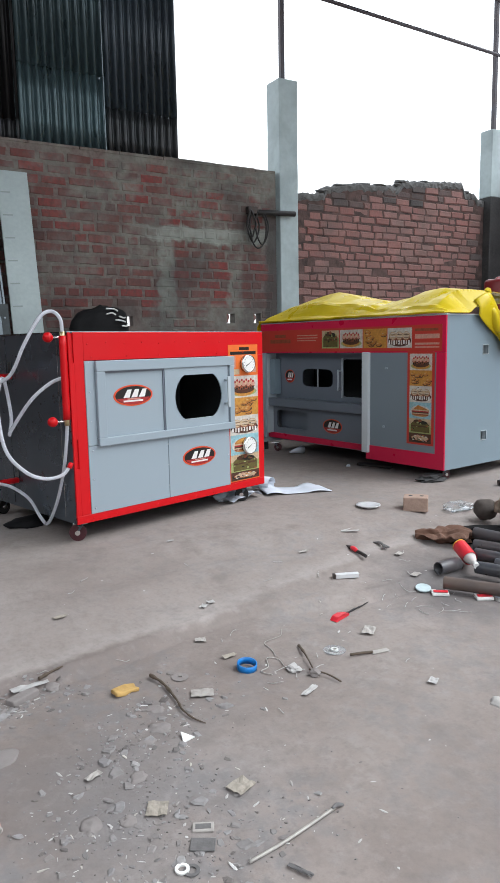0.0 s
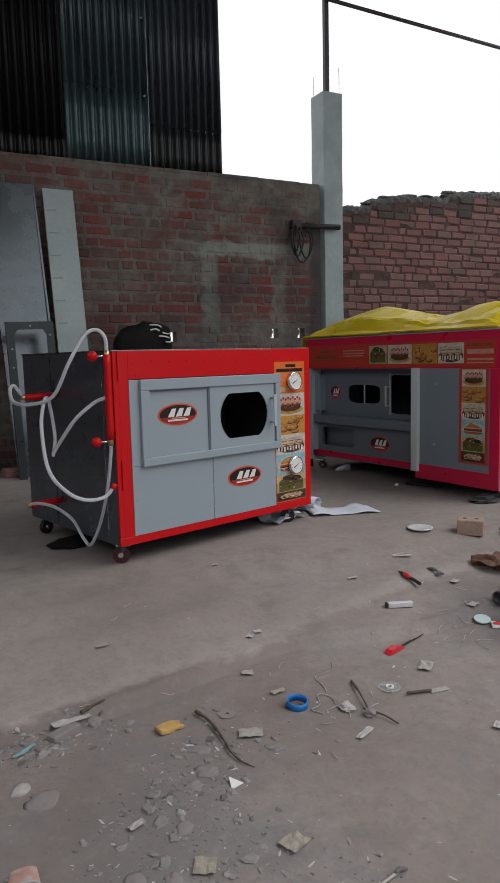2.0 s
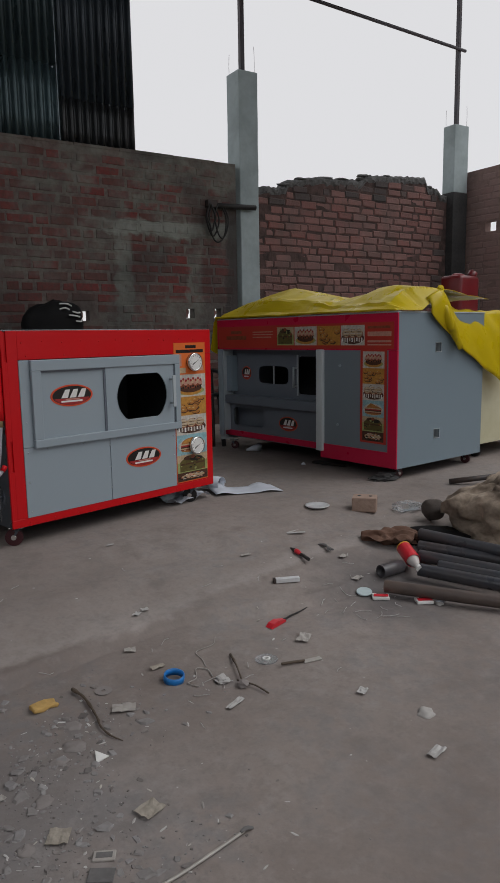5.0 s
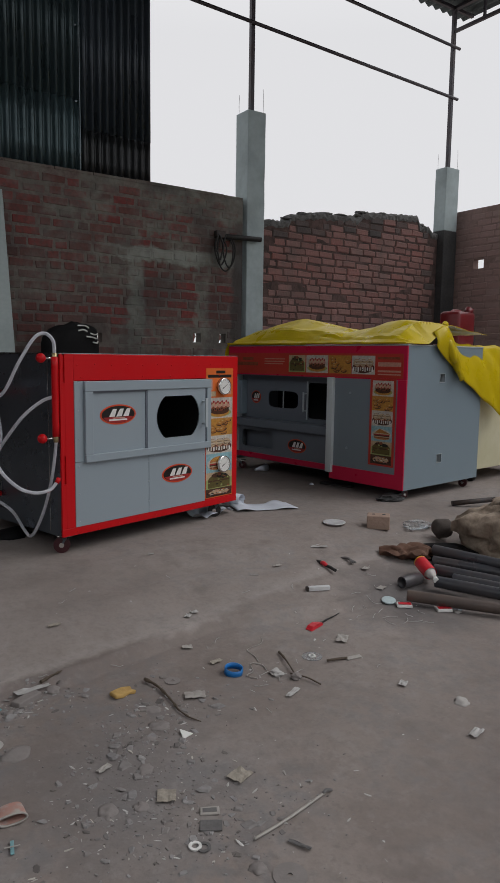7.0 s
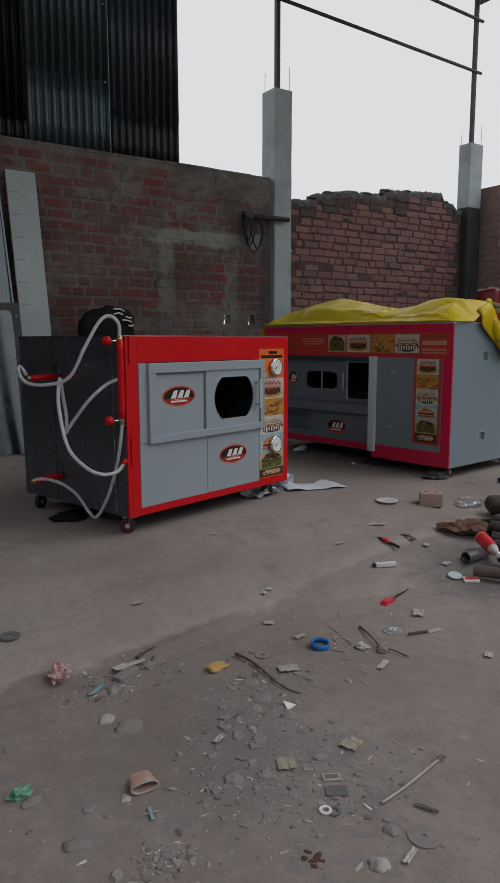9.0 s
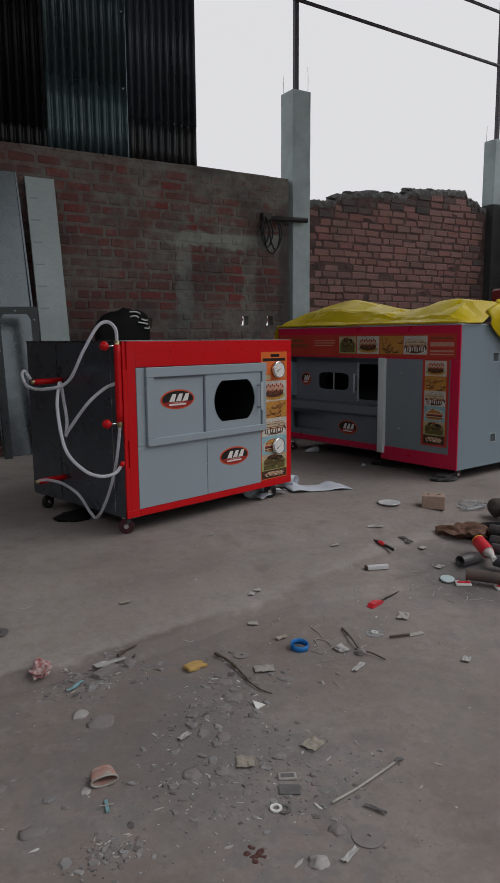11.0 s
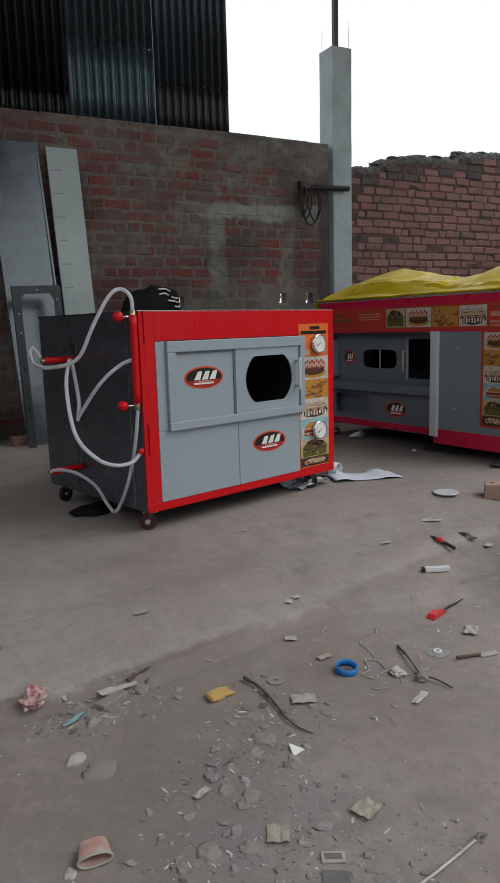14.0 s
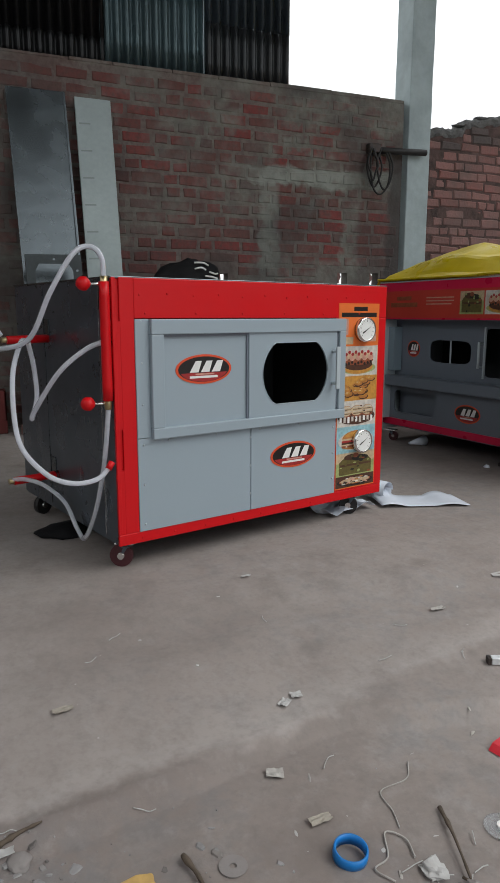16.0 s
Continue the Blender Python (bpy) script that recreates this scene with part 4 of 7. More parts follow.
def gauge(parent, x, z, r, y):
    g = part("dial_gauge", rodded((x, y, z), (x, y - 0.022, z), r, 32), CHROME, parent, "round chrome temperature dial")
    bm = bmesh.new()
    rod(bm, (x, y - 0.0215, z), (x, y - 0.0235, z), r * 0.9, 32)
    part("dial_face", bm, P["white"], g)
    bm = bmesh.new()
    for i in range(11):
        a = math.radians(-40 + 26 * i)
        for q in (0.72,):
            c, s = math.cos(a), math.sin(a)
            u, v = Vector((c, 0, s)), Vector((-s, 0, c))
            p = Vector((x, y - 0.0238, z))
            bm.faces.new([bm.verts.new(p + u * r * q1 + v * r * q2) for q1, q2 in ((0.66, -0.02), (0.82, -0.02), (0.82, 0.02), (0.66, 0.02))])
    part("dial_mark", bm, P["black"], g)
    bm = bmesh.new()
    u, v, p = Vector((0.87, 0, 0.5)), Vector((-0.5, 0, 0.87)), Vector((x, y - 0.0245, z))
    bm.faces.new([bm.verts.new(p + u * r * a + v * r * b) for a, b in ((-0.55, -0.06), (-0.2, -0.05), (0.6, 0), (-0.2, 0.05), (-0.55, 0.06))])
    part("needle", bm, P["black"], g)
    bm = bmesh.new()
    for i in range(32):
        a, b = 2 * math.pi * i / 32, 2 * math.pi * (i + 1) / 32
        vs = [bm.verts.new((x + r * q * math.cos(t), y - yy, z + r * q * math.sin(t))) for q, yy, t in ((1.02, 0.016, a), (1.02, 0.016, b), (0.98, 0.027, b), (0.98, 0.027, a))]
        bm.faces.new(vs)
        vs = [bm.verts.new((x + r * q * math.cos(t), y - yy, z + r * q * math.sin(t))) for q, yy, t in ((0.98, 0.027, a), (0.98, 0.027, b), (0.88, 0.024, b), (0.88, 0.024, a))]
        bm.faces.new(vs)
    bmesh.ops.remove_doubles(bm, verts=bm.verts, dist=1e-5)
    part("bezel", bm, CHROME, g, smooth=True)


def rivets(parent, pts, material, r=0.0042):
    me = mesh_of("rivet", rodded((0, 0, 0), (0, -0.003, 0), r, 8, r2=r * 0.6), material)
    for at in pts:
        ob = new("rivet", me)
        ob.parent = parent
        ob.location = at


LA, DA, Z0, Z1 = 1.285, 0.95, 0.094, 1.0
oven = thing("oven_trolley", pose(1.711, 4.029, 0, 0, 0, 14.73), "red and grey sheet-metal baking oven trolley on casters", "oven trolley")
part("base_pan", boxed(0.004, LA - 0.004, 0.01, DA - 0.004, Z0, Z0 + 0.02), STEEL, oven)
part("side_panel", boxed(0, 0.004, 0.012, DA, Z0 + 0.006, Z1 - 0.004), STEEL, oven, "dark dull stainless side sheet")
part("side_panel", boxed(LA - 0.004, LA, 0.012, DA, Z0 + 0.006, Z1 - 0.004), STEEL, oven)
for y in (0.10, 0.62):
    part("seam_strip", boxed(-0.0025, 0.0, y, y + 0.004, Z0 + 0.02, Z1 - 0.02), CHROME if y < 0.3 else GALV, oven)
part("back_panel", boxed(0.004, LA - 0.004, DA - 0.004, DA, Z0 + 0.006, Z1 - 0.004), STEEL, oven)
bm = boxed(-0.004, LA + 0.004, 0.004, DA + 0.004, Z1 - 0.004, Z1 + 0.004, bevel=0.002)
part("top_sheet", bm, GALV, oven, "pale galvanised top sheet")
# red front frame
bm = bmesh.new()
box(bm, 0.078, LA, 0, 0.012, 0.868, Z1, bevel=0.003)
part("front_rail", bm, RED, oven, "red painted top band with rivets")
part("front_rail", boxed(0.0, LA, 0, 0.012, Z0, 0.134, bevel=0.003), RED, oven)
bm = bmesh.new()
box(bm, 0.0, 0.014, 0, 0.012, 0.134, Z1, bevel=0.002)
box(bm, 0.026, 0.078, 0, 0.012, 0.134, Z1, bevel=0.002)
box(bm, 0.013, 0.027, 0.001, 0.012, 0.50, 0.86)
box(bm, 0.013, 0.027, 0.001, 0.012, 0.134, 0.36)
box(bm, 0.013, 0.027, 0.008, 0.012, 0.134, Z1 - 0.004)
part("front_stile", bm, RED, oven)
part("front_stile", boxed(1.0, LA, 0, 0.012, 0.134, 0.868, bevel=0.002), RED, oven)
rivets(oven, [(0.1 + 0.105 * i, 0, 0.945 + 0.006 * (i % 2)) for i in range(11)] + [(0.12 + 0.2 * i, 0, 0.885) for i in range(6)] + [(0.09 + 0.13 * i, 0, 0.11) for i in range(9)], RED)
# grey lower panel, in two sheets with a seam
part("lower_panel", boxed(0.078, 0.556, -0.003, 0.010, 0.134, 0.462, bevel=0.0015), GREY, oven)
part("lower_panel", boxed(0.559, 1.0, -0.003, 0.010, 0.134, 0.462, bevel=0.0015), GREY, oven)
part("side_strip", boxed(0.078, 0.130, -0.004, 0.010, 0.464, 0.866, bevel=0.0015), GREY, oven)
rivets(oven, [(0.10, -0.003, 0.16 + 0.14 * i) for i in range(6)] + [(0.555, -0.003, 0.2 + 0.11 * i) for i in range(3)] + [(0.985, -0.003, 0.2 + 0.11 * i) for i in range(3)] + [(0.2 + 0.2 * i, -0.003, 0.45) for i in range(4)], GREYL)
# raised sliding-door frame
door = part("door_frame", boxed(0.130, 1.03, -0.022, 0.0, 0.815, 0.866, bevel=0.003), GREY, oven, "raised grey frame of two sliding doors")
part("frame_rail", boxed(0.130, 1.03, -0.024, 0.0, 0.458, 0.496, bevel=0.003), GREY, door)
part("frame_stile", boxed(0.130, 0.178, -0.022, 0.0, 0.496, 0.815, bevel=0.003), GREY, door)
part("frame_stile", boxed(0.995, 1.03, -0.022, 0.0, 0.496, 0.815, bevel=0.003), GREY, door)
part("sliding_door", boxed(0.178, 0.545, -0.004, 0.004, 0.496, 0.815), GREY, door)
# thin strips in the shade tone draw the frame's soft shadow
part("door_stop", boxed(0.178, 0.54, -0.010, -0.004, 0.806, 0.815), SHADEGREY, door)
part("door_stop", boxed(0.532, 0.541, -0.010, -0.004, 0.496, 0.815), SHADEGREY, door)


def port(a, r=0.167, cut=0.118):
    x, z = r * math.cos(a), r * 0.92 * math.sin(a)
    return x, max(-cut, min(cut, z))


bm = bmesh.new()
holed(bm, 0.541, 0.985, 0.496, 0.815, -0.014, -0.006, 0.771, 0.658, port)
d2 = part("sliding_door", bm, GREY, door, "grey sliding door with a round window")
bm = bmesh.new()
ring = [port(2 * math.pi * i / 48) for i in range(48)]
sweep(bm, [Vector((0.771 + px * 1.0, -0.0135, 0.658 + pz)) for px, pz in ring + ring[:1]], 0.0022, 6)
part("window_rim", bm, GREY, d2)
# strip in the shade tone stands for the dark groove beside the door
part("door_slot", boxed(0.987, 0.995, -0.012, -0.002, 0.50, 0.81), SHADEGREY, door)
bm = bmesh.new()
rod(bm, (0.962, -0.014, 0.735), (0.962, -0.045, 0.735), 0.006, 8)
rod(bm, (0.962, -0.014, 0.605), (0.962, -0.045, 0.605), 0.006, 8)
box(bm, 0.952, 0.972, -0.052, -0.044, 0.585, 0.755, bevel=0.002)
part("handle", bm, GREYL, d2, "grey bar handle")
part("oven_lining", boxed(0.30, 1.02, 0.45, 0.46, 0.3, 0.9), BLACKIN, oven, "near-black baking chamber")
bm = bmesh.new()
box(bm, 0.06, 0.07, 0.03, 0.9, 0.14, 0.95)
box(bm, 1.05, 1.06, 0.03, 0.9, 0.14, 0.95)
box(bm, 0.06, 1.06, 0.03, 0.9, 0.93, 0.94)
box(bm, 0.06, 1.06, 0.03, 0.9, 0.44, 0.45)
part("chamber", bm, BLACKIN, oven)
# poster
poster = part("poster", boxed(1.005, 1.240, -0.0015, 0.0, 0.142, 0.928), ORANGE, oven, "tall orange poster with food pictures")
for x0, x1, z0, z1, key in ((1.09, 1.17, 0.897, 0.914, "black"), (1.02, 1.225, 0.872, 0.890, "black"), (1.02, 1.06, 0.80, 0.865, "pink"), (1.02, 1.09, 0.76, 0.79, "cream"), (1.18, 1.225, 0.77, 0.80, "pink")):
    bm = bmesh.new()
    patch(bm, x0, x1, z0, z1, -0.0019, key)
    part("printed_bar", bm, [P[k] for k in PK], poster)
z = 0.752
for kind, h in (("cupcake", 0.125), ("buns", 0.105), ("rolls", 0.110), ("burger", 0.115), ("loaf", 0.0), ("plate", 0.0)):
    if kind == "loaf":
        picture(poster, "loaf", 1.122, 0.246, 0.230, 0.105, -0.0019)
    elif kind == "plate":
        picture(poster, "plate", 1.122, 0.172, 0.230, 0.05, -0.0024)
    else:
        picture(poster, kind, 1.122, z - h / 2, 0.230, h, -0.0019)
        z -= h
gauge(oven, 1.145, 0.820, 0.050, -0.0025)
gauge(oven, 1.145, 0.345, 0.050, -0.0025)
logo(oven, 0.347, 0.690, 0.235, 0.105, -0.004)
logo(oven, 0.770, 0.330, 0.235, 0.105, -0.003)
for x, y, a in ((0.05, 0.055, 140), (LA - 0.12, 0.055, 131), (0.06, DA - 0.07, 200), (LA - 0.06, DA - 0.07, 60)):
    caster(oven, x, y, Z0, a, MAROON if y < 0.5 and x < 0.5 else RUBBER)
# gas manifold on the side
man = part("gas_manifold", swept([(-0.018, 0.015, 0.60), (-0.018, 0.015, 0.8), (-0.018, 0.015, 0.985)], 0.017, 4, seg=12), RED, oven, "red gas pipe with two valves")
for z in (0.64, 0.8, 0.94):
    part("bracket", rodded((-0.018, 0.015, z), (0.004, 0.02, z), 0.008, 8), RED, man)
for z in (0.978, 0.592):
    v = part("valve", rodded((-0.018, 0.015, z - 0.02), (-0.018, 0.015, z + 0.025), 0.0125, 10), BRASS, man, "brass gas valve with a red knob")
    part("stem", rodded((-0.018, 0.015, z), (-0.075, 0.034, z), 0.005, 8), CHROME, v)
    bm = bmesh.new()
    lumpy(bm, 0.0235, (1.0, 1.0, 1.0), 0.06, 3, (-0.080, 0.036, z), 5)
    part("knob", bm, RED, v, smooth=True)
# hoses and burner pipes of the oven trolley
for z, y, ln in ((0.788, 0.585, 0.16), (0.240, 0.58, 0.165)):
    bp = part("burner_pipe", rodded((0.005, y, z), (-ln, y + 0.005, z - 0.004), 0.016, 12), RED, oven, "red gas burner pipe")
    part("nozzle", rodded((-ln + 0.01, y + 0.005, z - 0.004), (-ln - 0.02, y + 0.005, z - 0.004), 0.011, 10), BRASS, bp)
    part("flange", boxed(-0.005, 0.0, y - 0.02, y + 0.02, z + 0.012, z + 0.075, bevel=0.002), GALV, bp)
hoses = (
    ((-0.018, 0.015, 0.995), (-0.022, 0.018, 1.06), (-0.045, 0.05, 1.095), (-0.10, 0.06, 1.07), (-0.171, 0.084, 0.95), (-0.222, 0.149, 0.805), (-0.285, 0.26, 0.768), (-0.29, 0.42, 0.775), (-0.25, 0.55, 0.825), (-0.205, 0.605, 0.845), (-0.175, 0.60, 0.80)),
    ((-0.02, 0.02, 0.795), (-0.07, 0.06, 0.768), (-0.151, 0.097, 0.693), (-0.205, 0.19, 0.56), (-0.205, 0.215, 0.535), (-0.17, 0.26, 0.60), (-0.165, 0.29, 0.703), (-0.185, 0.275, 0.785)),
    ((-0.185, 0.275, 0.79), (-0.23, 0.22, 0.785), (-0.285, 0.15, 0.673), (-0.305, 0.06, 0.49), (-0.25, 0.0, 0.39), (-0.17, -0.02, 0.348), (-0.08, -0.015, 0.348), (-0.03, -0.01, 0.385)),
    ((-0.018, 0.015, 0.575), (-0.02, 0.035, 0.46), (-0.022, 0.07, 0.34), (-0.024, 0.14, 0.19), (-0.026, 0.235, 0.07), (-0.028, 0.30, 0.085), (-0.034, 0.40, 0.168), (-0.08, 0.48, 0.225), (-0.13, 0.545, 0.245), (-0.17, 0.585, 0.242)),
)
for h in hoses:
    part("gas_hose", swept(h, 0.0088, 8, seg=10), HOSE, oven, "milky white plastic gas hose", smooth=True)
part("hose_end", rodded((-0.038, -0.012, 0.376), (-0.022, -0.009, 0.398), 0.0115, 10), RED, oven)

# ---- second trolley with a recessed front ----
LB, DB, ZB0, ZB1 = 1.91, 0.98, 0.078, 1.096
BASE_B = pose(4.168 - 0.124 * LB, 4.080 + 0.992 * LB, 0, 0, 0, -82.88)
stall = thing("bakery_trolley", BASE_B, "magenta and grey sheet-metal bakery oven trolley with orange food posters", "oven trolley")


def U(u):
    return LB - u


# pan coloured dark iron to stand for the shade under the trolley
part("base_pan", boxed(0.01, LB - 0.01, 0.30, DB - 0.01, ZB0 + 0.01, ZB0 + 0.04), IRON, stall)
part("side_panel", boxed(0, 0.006, 0.012, DB, ZB0, ZB1), GREYL, stall)
bm = bmesh.new()
v1, v2 = 0.405, 0.465
zc = sorted({ZB0, 0.245, 0.305, 0.835, 0.895, ZB1})
for lo, hi in zip(zc, zc[1:]):
    if (lo, hi) in ((0.245, 0.305), (0.835, 0.895)):
        box(bm, LB - 0.006, LB, 0.012, v1, lo, hi)
        box(bm, LB - 0.006, LB, v2, DB, lo, hi)
    else:
        box(bm, LB - 0.006, LB, 0.012, DB, lo, hi)
bmesh.ops.remove_doubles(bm, verts=bm.verts, dist=1e-5)
part("side_panel", bm, GREYB, stall, "grey painted side sheet with two square holes")
for z in (0.275, 0.865):
    bm = bmesh.new()
    for a, b, lo, hi in ((v1 - 0.004, v1, -0.034, 0.034), (v2, v2 + 0.004, -0.034, 0.034), (v1, v2, -0.034, -0.03), (v1, v2, 0.03, 0.034)):
        box(bm, LB - 0.03, LB + 0.003, a, b, z + lo, z + hi)
    part("hole_rim", bm, GREYL, stall)
part("back_panel", boxed(0.006, LB - 0.006, DB - 0.006, DB, ZB0, ZB1), GREYL, stall)
part("top_sheet", boxed(-0.004, LB + 0.004, -0.004, DB + 0.004, ZB1 - 0.004, ZB1 + 0.005, bevel=0.002), GREYL, stall)
part("front_rail", boxed(0, LB, 0, 0.012, 0.852, ZB1 - 0.004, bevel=0.003), MAGENTA, stall)
part("front_rail", boxed(U(0.69), LB, 0, 0.012, ZB0, 0.182, bevel=0.003), MAGENTA, stall)
part("recess_rail", boxed(0, U(0.716), 0.066, 0.078, 0.120, 0.166, bevel=0.002), MAGENTA, stall, "narrow magenta strip below the recess")
part("recess_floor", boxed(0, U(0.69), 0.079, 0.30, 0.112, 0.118), SHADEGREY, stall)
part("front_stile", boxed(U(0.075), LB, 0, 0.012, 0.165, 0.852, bevel=0.003), MAGENTA, stall)
part("front_stile", boxed(0.0, 0.06, 0, 0.012, 0.122, 0.852, bevel=0.003), GREY, stall)
part("front_panel", boxed(U(0.655), U(0.075), 0.004, 0.014, 0.165, 0.852, bevel=0.002), FRONTGREY, stall, "blue-grey flat front panel")
for u, z in ((0.52, 0.33), (0.50, 0.745)):
    part("bolt", rodded((U(u), 0.004, z), (U(u), -0.006, z), 0.009, 10), GREY, stall)
part("divider", boxed(U(0.715), U(0.655), -0.022, 0.11, 0.128, 0.856, bevel=0.004), PALEEDGE, stall, "bright vertical divider plate")
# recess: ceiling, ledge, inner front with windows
# recess parts use the shade-toned grey, not a different paint
part("recess_top", boxed(0.06, U(0.715), 0.012, 0.13, 0.846, 0.852), SHADEGREY, stall)
part("recess_side", boxed(0.06, 0.066, 0.012, 0.13, 0.165, 0.846), GREYL, stall)
DPT = 0.11
bm = bmesh.new()


def rounded(hw, hh, p=5.0):
    def f(a):
        c, s = math.cos(a), math.sin(a)
        k = (abs(c / hw) ** p + abs(s / hh) ** p) ** (-1 / p)
        return k * c, k * s
    return f


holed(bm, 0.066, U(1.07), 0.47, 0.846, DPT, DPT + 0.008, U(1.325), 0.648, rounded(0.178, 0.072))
inner = part("inner_panel", bm, SHADEGREY, stall, "recessed grey panel with a rounded window")
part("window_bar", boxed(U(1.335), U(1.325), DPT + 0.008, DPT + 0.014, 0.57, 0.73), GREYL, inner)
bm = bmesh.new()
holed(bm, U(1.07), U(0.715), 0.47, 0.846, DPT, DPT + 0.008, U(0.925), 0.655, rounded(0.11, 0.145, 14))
part("inner_panel", bm, SHADEGREY, stall, "recessed grey panel with a dark square opening")
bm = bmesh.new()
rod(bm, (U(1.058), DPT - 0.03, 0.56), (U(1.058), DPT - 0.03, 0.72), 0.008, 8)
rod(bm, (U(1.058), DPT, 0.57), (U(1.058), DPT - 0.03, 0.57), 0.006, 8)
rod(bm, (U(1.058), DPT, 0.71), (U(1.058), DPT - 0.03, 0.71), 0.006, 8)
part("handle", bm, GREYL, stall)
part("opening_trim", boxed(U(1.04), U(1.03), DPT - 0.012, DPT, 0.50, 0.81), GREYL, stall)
part("ledge", boxed(0.06, U(0.715), 0.02, DPT + 0.002, 0.40, 0.47, bevel=0.006), SHADEGREY, stall, "grey ledge across the recess")
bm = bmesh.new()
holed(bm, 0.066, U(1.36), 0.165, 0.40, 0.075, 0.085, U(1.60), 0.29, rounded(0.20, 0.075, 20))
part("lower_panel", bm, SHADEGREY, stall)
part("lower_panel", boxed(U(1.36), U(0.715), 0.075, 0.085, 0.165, 0.40), SHADEGREY, stall)
part("pocket", boxed(0.07, U(1.36), 0.16, 0.166, 0.17, 0.40), SHADEGREY, stall)
part("cavity", boxed(0.07, U(0.74), 0.55, 0.56, 0.42, 0.85), BLACKIN, stall, "near-black oven inside")
part("left_box", boxed(0.066, 0.13, 0.04, DPT, 0.50, 0.80, bevel=0.004), GREYB, stall)
logo(stall, U(1.115), 0.275, 0.21, 0.115, 0.075)
logo(stall, U(1.66), 0.655, 0.12, 0.11, DPT)
# posters: a band along the top and a strip down the side
band = part("poster", boxed(0.02, U(0.03), -0.002, 0.0, 0.862, 1.036), DEEPORANGE, stall, "red-orange poster band with food pictures")
for kind, ua, ub in (("loaf", 1.15, 0.965), ("cupcake", 0.955, 0.725), ("buns", 0.717, 0.497), ("rolls", 0.490, 0.275)):
    picture(band, kind, U((ua + ub) / 2), 0.953, ua - ub, 0.135, -0.0024)
for ua, ub, z0, z1, key in ((1.72, 1.58, 0.975, 1.0, "dim"), (1.78, 1.52, 0.93, 0.96, "dim"), (1.44, 1.2, 0.985, 0.992, "pink"), (1.44, 1.2, 0.965, 0.972, "pink"), (1.44, 1.22, 0.945, 0.952, "pink"), (0.25, 0.06, 0.995, 1.012, "dim"), (0.25, 0.05, 0.945, 0.975, "pink"), (0.25, 0.05, 0.905, 0.918, "pink"), (0.25, 0.05, 0.885, 0.893, "pink")):
    bm = bmesh.new()
    patch(bm, U(ua), U(ub), z0, z1, -0.0024, key)
    part("printed_bar", bm, [P[k] for k in PK], band)
strip = part("poster", boxed(U(0.310), U(0.085), -0.002, 0.0, 0.232, 0.860), DEEPORANGE, stall, "orange poster strip with food pictures")
z = 0.845
for kind, h in (("cupcake", 0.11), ("buns", 0.105), ("rolls", 0.11), ("pastry", 0.11), ("loaf", 0.10), ("plate", 0.065)):
    picture(strip, kind, U(0.197), z - h / 2, 0.185, h, -0.0024)
    z -= h
for x, y, a in ((0.08, 0.09, 30), (U(0.07), 0.09, 80), (0.08, DB - 0.09, 20), (U(0.08), DB - 0.09, 10)):
    caster(stall, x, y, ZB0, a)

# ---- pale trolley behind, under the tarpaulin ----
CREAM = mat("yellowed_white_sheet", (0.60, 0.58, 0.42), 0.45, grain=(0.15, 20), stain=(0.3, 2.5), dark=(0.45, 0.42, 0.22))
pale = thing("pale_trolley", pose(5.22, 4.30, 0, 0, 0, 7.1), "yellowed white metal trolley half covered by the tarpaulin", "trolley")
part("body", boxed(0.0, 0.95, 0.0, 1.2, 0.11, 1.06, bevel=0.006), CREAM, pale)
part("top_sheet", boxed(-0.01, 0.97, -0.01, 1.21, 1.062, 1.078, bevel=0.004), P["white"], pale, "white top sheet")
for x, y in ((0.10, 0.06), (0.85, 0.06), (0.1, 1.1), (0.85, 1.1)):
    caster(pale, x, y, 0.11, 75, RUBBER)

can = thing("jerry_can", pose(5.63, 4.86, 1.078, 0, 0, 12), "red plastic jerry can with a pale cap on the pale trolley", "jerry can")
REDPL = mat("red_plastic", (0.14, 0.006, 0.010), 0.35, grain=(0.15, 20), stain=(0.2, 4))
bm = boxed(-0.155, 0.155, -0.1, 0.1, 0.0, 0.345, bevel=0.03)
part("body", bm, REDPL, can, smooth=True)
part("carry_grip", swept([(-0.12, 0, 0.31), (-0.10, 0, 0.345), (0.0, 0, 0.352), (0.06, 0, 0.345), (0.08, 0, 0.315)], 0.016, 5), REDPL, can)
part("cap", rodded((0.11, -0.03, 0.32), (0.135, -0.05, 0.385), 0.04, 16, r2=0.036), REDPL, can, "red screw cap with a pale face")
part("cap_face", rodded((0.133, -0.0485, 0.3800), (0.1355, -0.0505, 0.3865), 0.030, 16), P["white"], can)
part("spout_hose", swept([(0.16, -0.05, 0.32), (0.20, -0.06, 0.2), (0.185, -0.07, 0.05), (0.19, -0.06, 0.0)], 0.014, 5), RUBBER, can)
solo("plastic_tub", boxed(-0.05, 0.05, -0.04, 0.04, 0, 0.05, bevel=0.01), REDPL, "small red plastic tub on the pale trolley", "tub", pose(5.27, 4.75, 1.078, 0, 0, 20))

# ---- tarpaulin ----
RIDGE = ((-0.05, 0.15), (0.22, 0.17), (0.58, 0.125), (0.70, 0.105), (0.76, 0.13), (0.95, 0.15), (1.25, 0.215), (1.75, 0.135), (1.92, 0.10), (2.05, 0.03))


def straight(t, table):
    for (a, va), (b, vb) in zip(table, table[1:]):
        if t <= b:
            return va + (vb - va) * (max(t, a) - a) / (b - a)
    return table[-1][1]


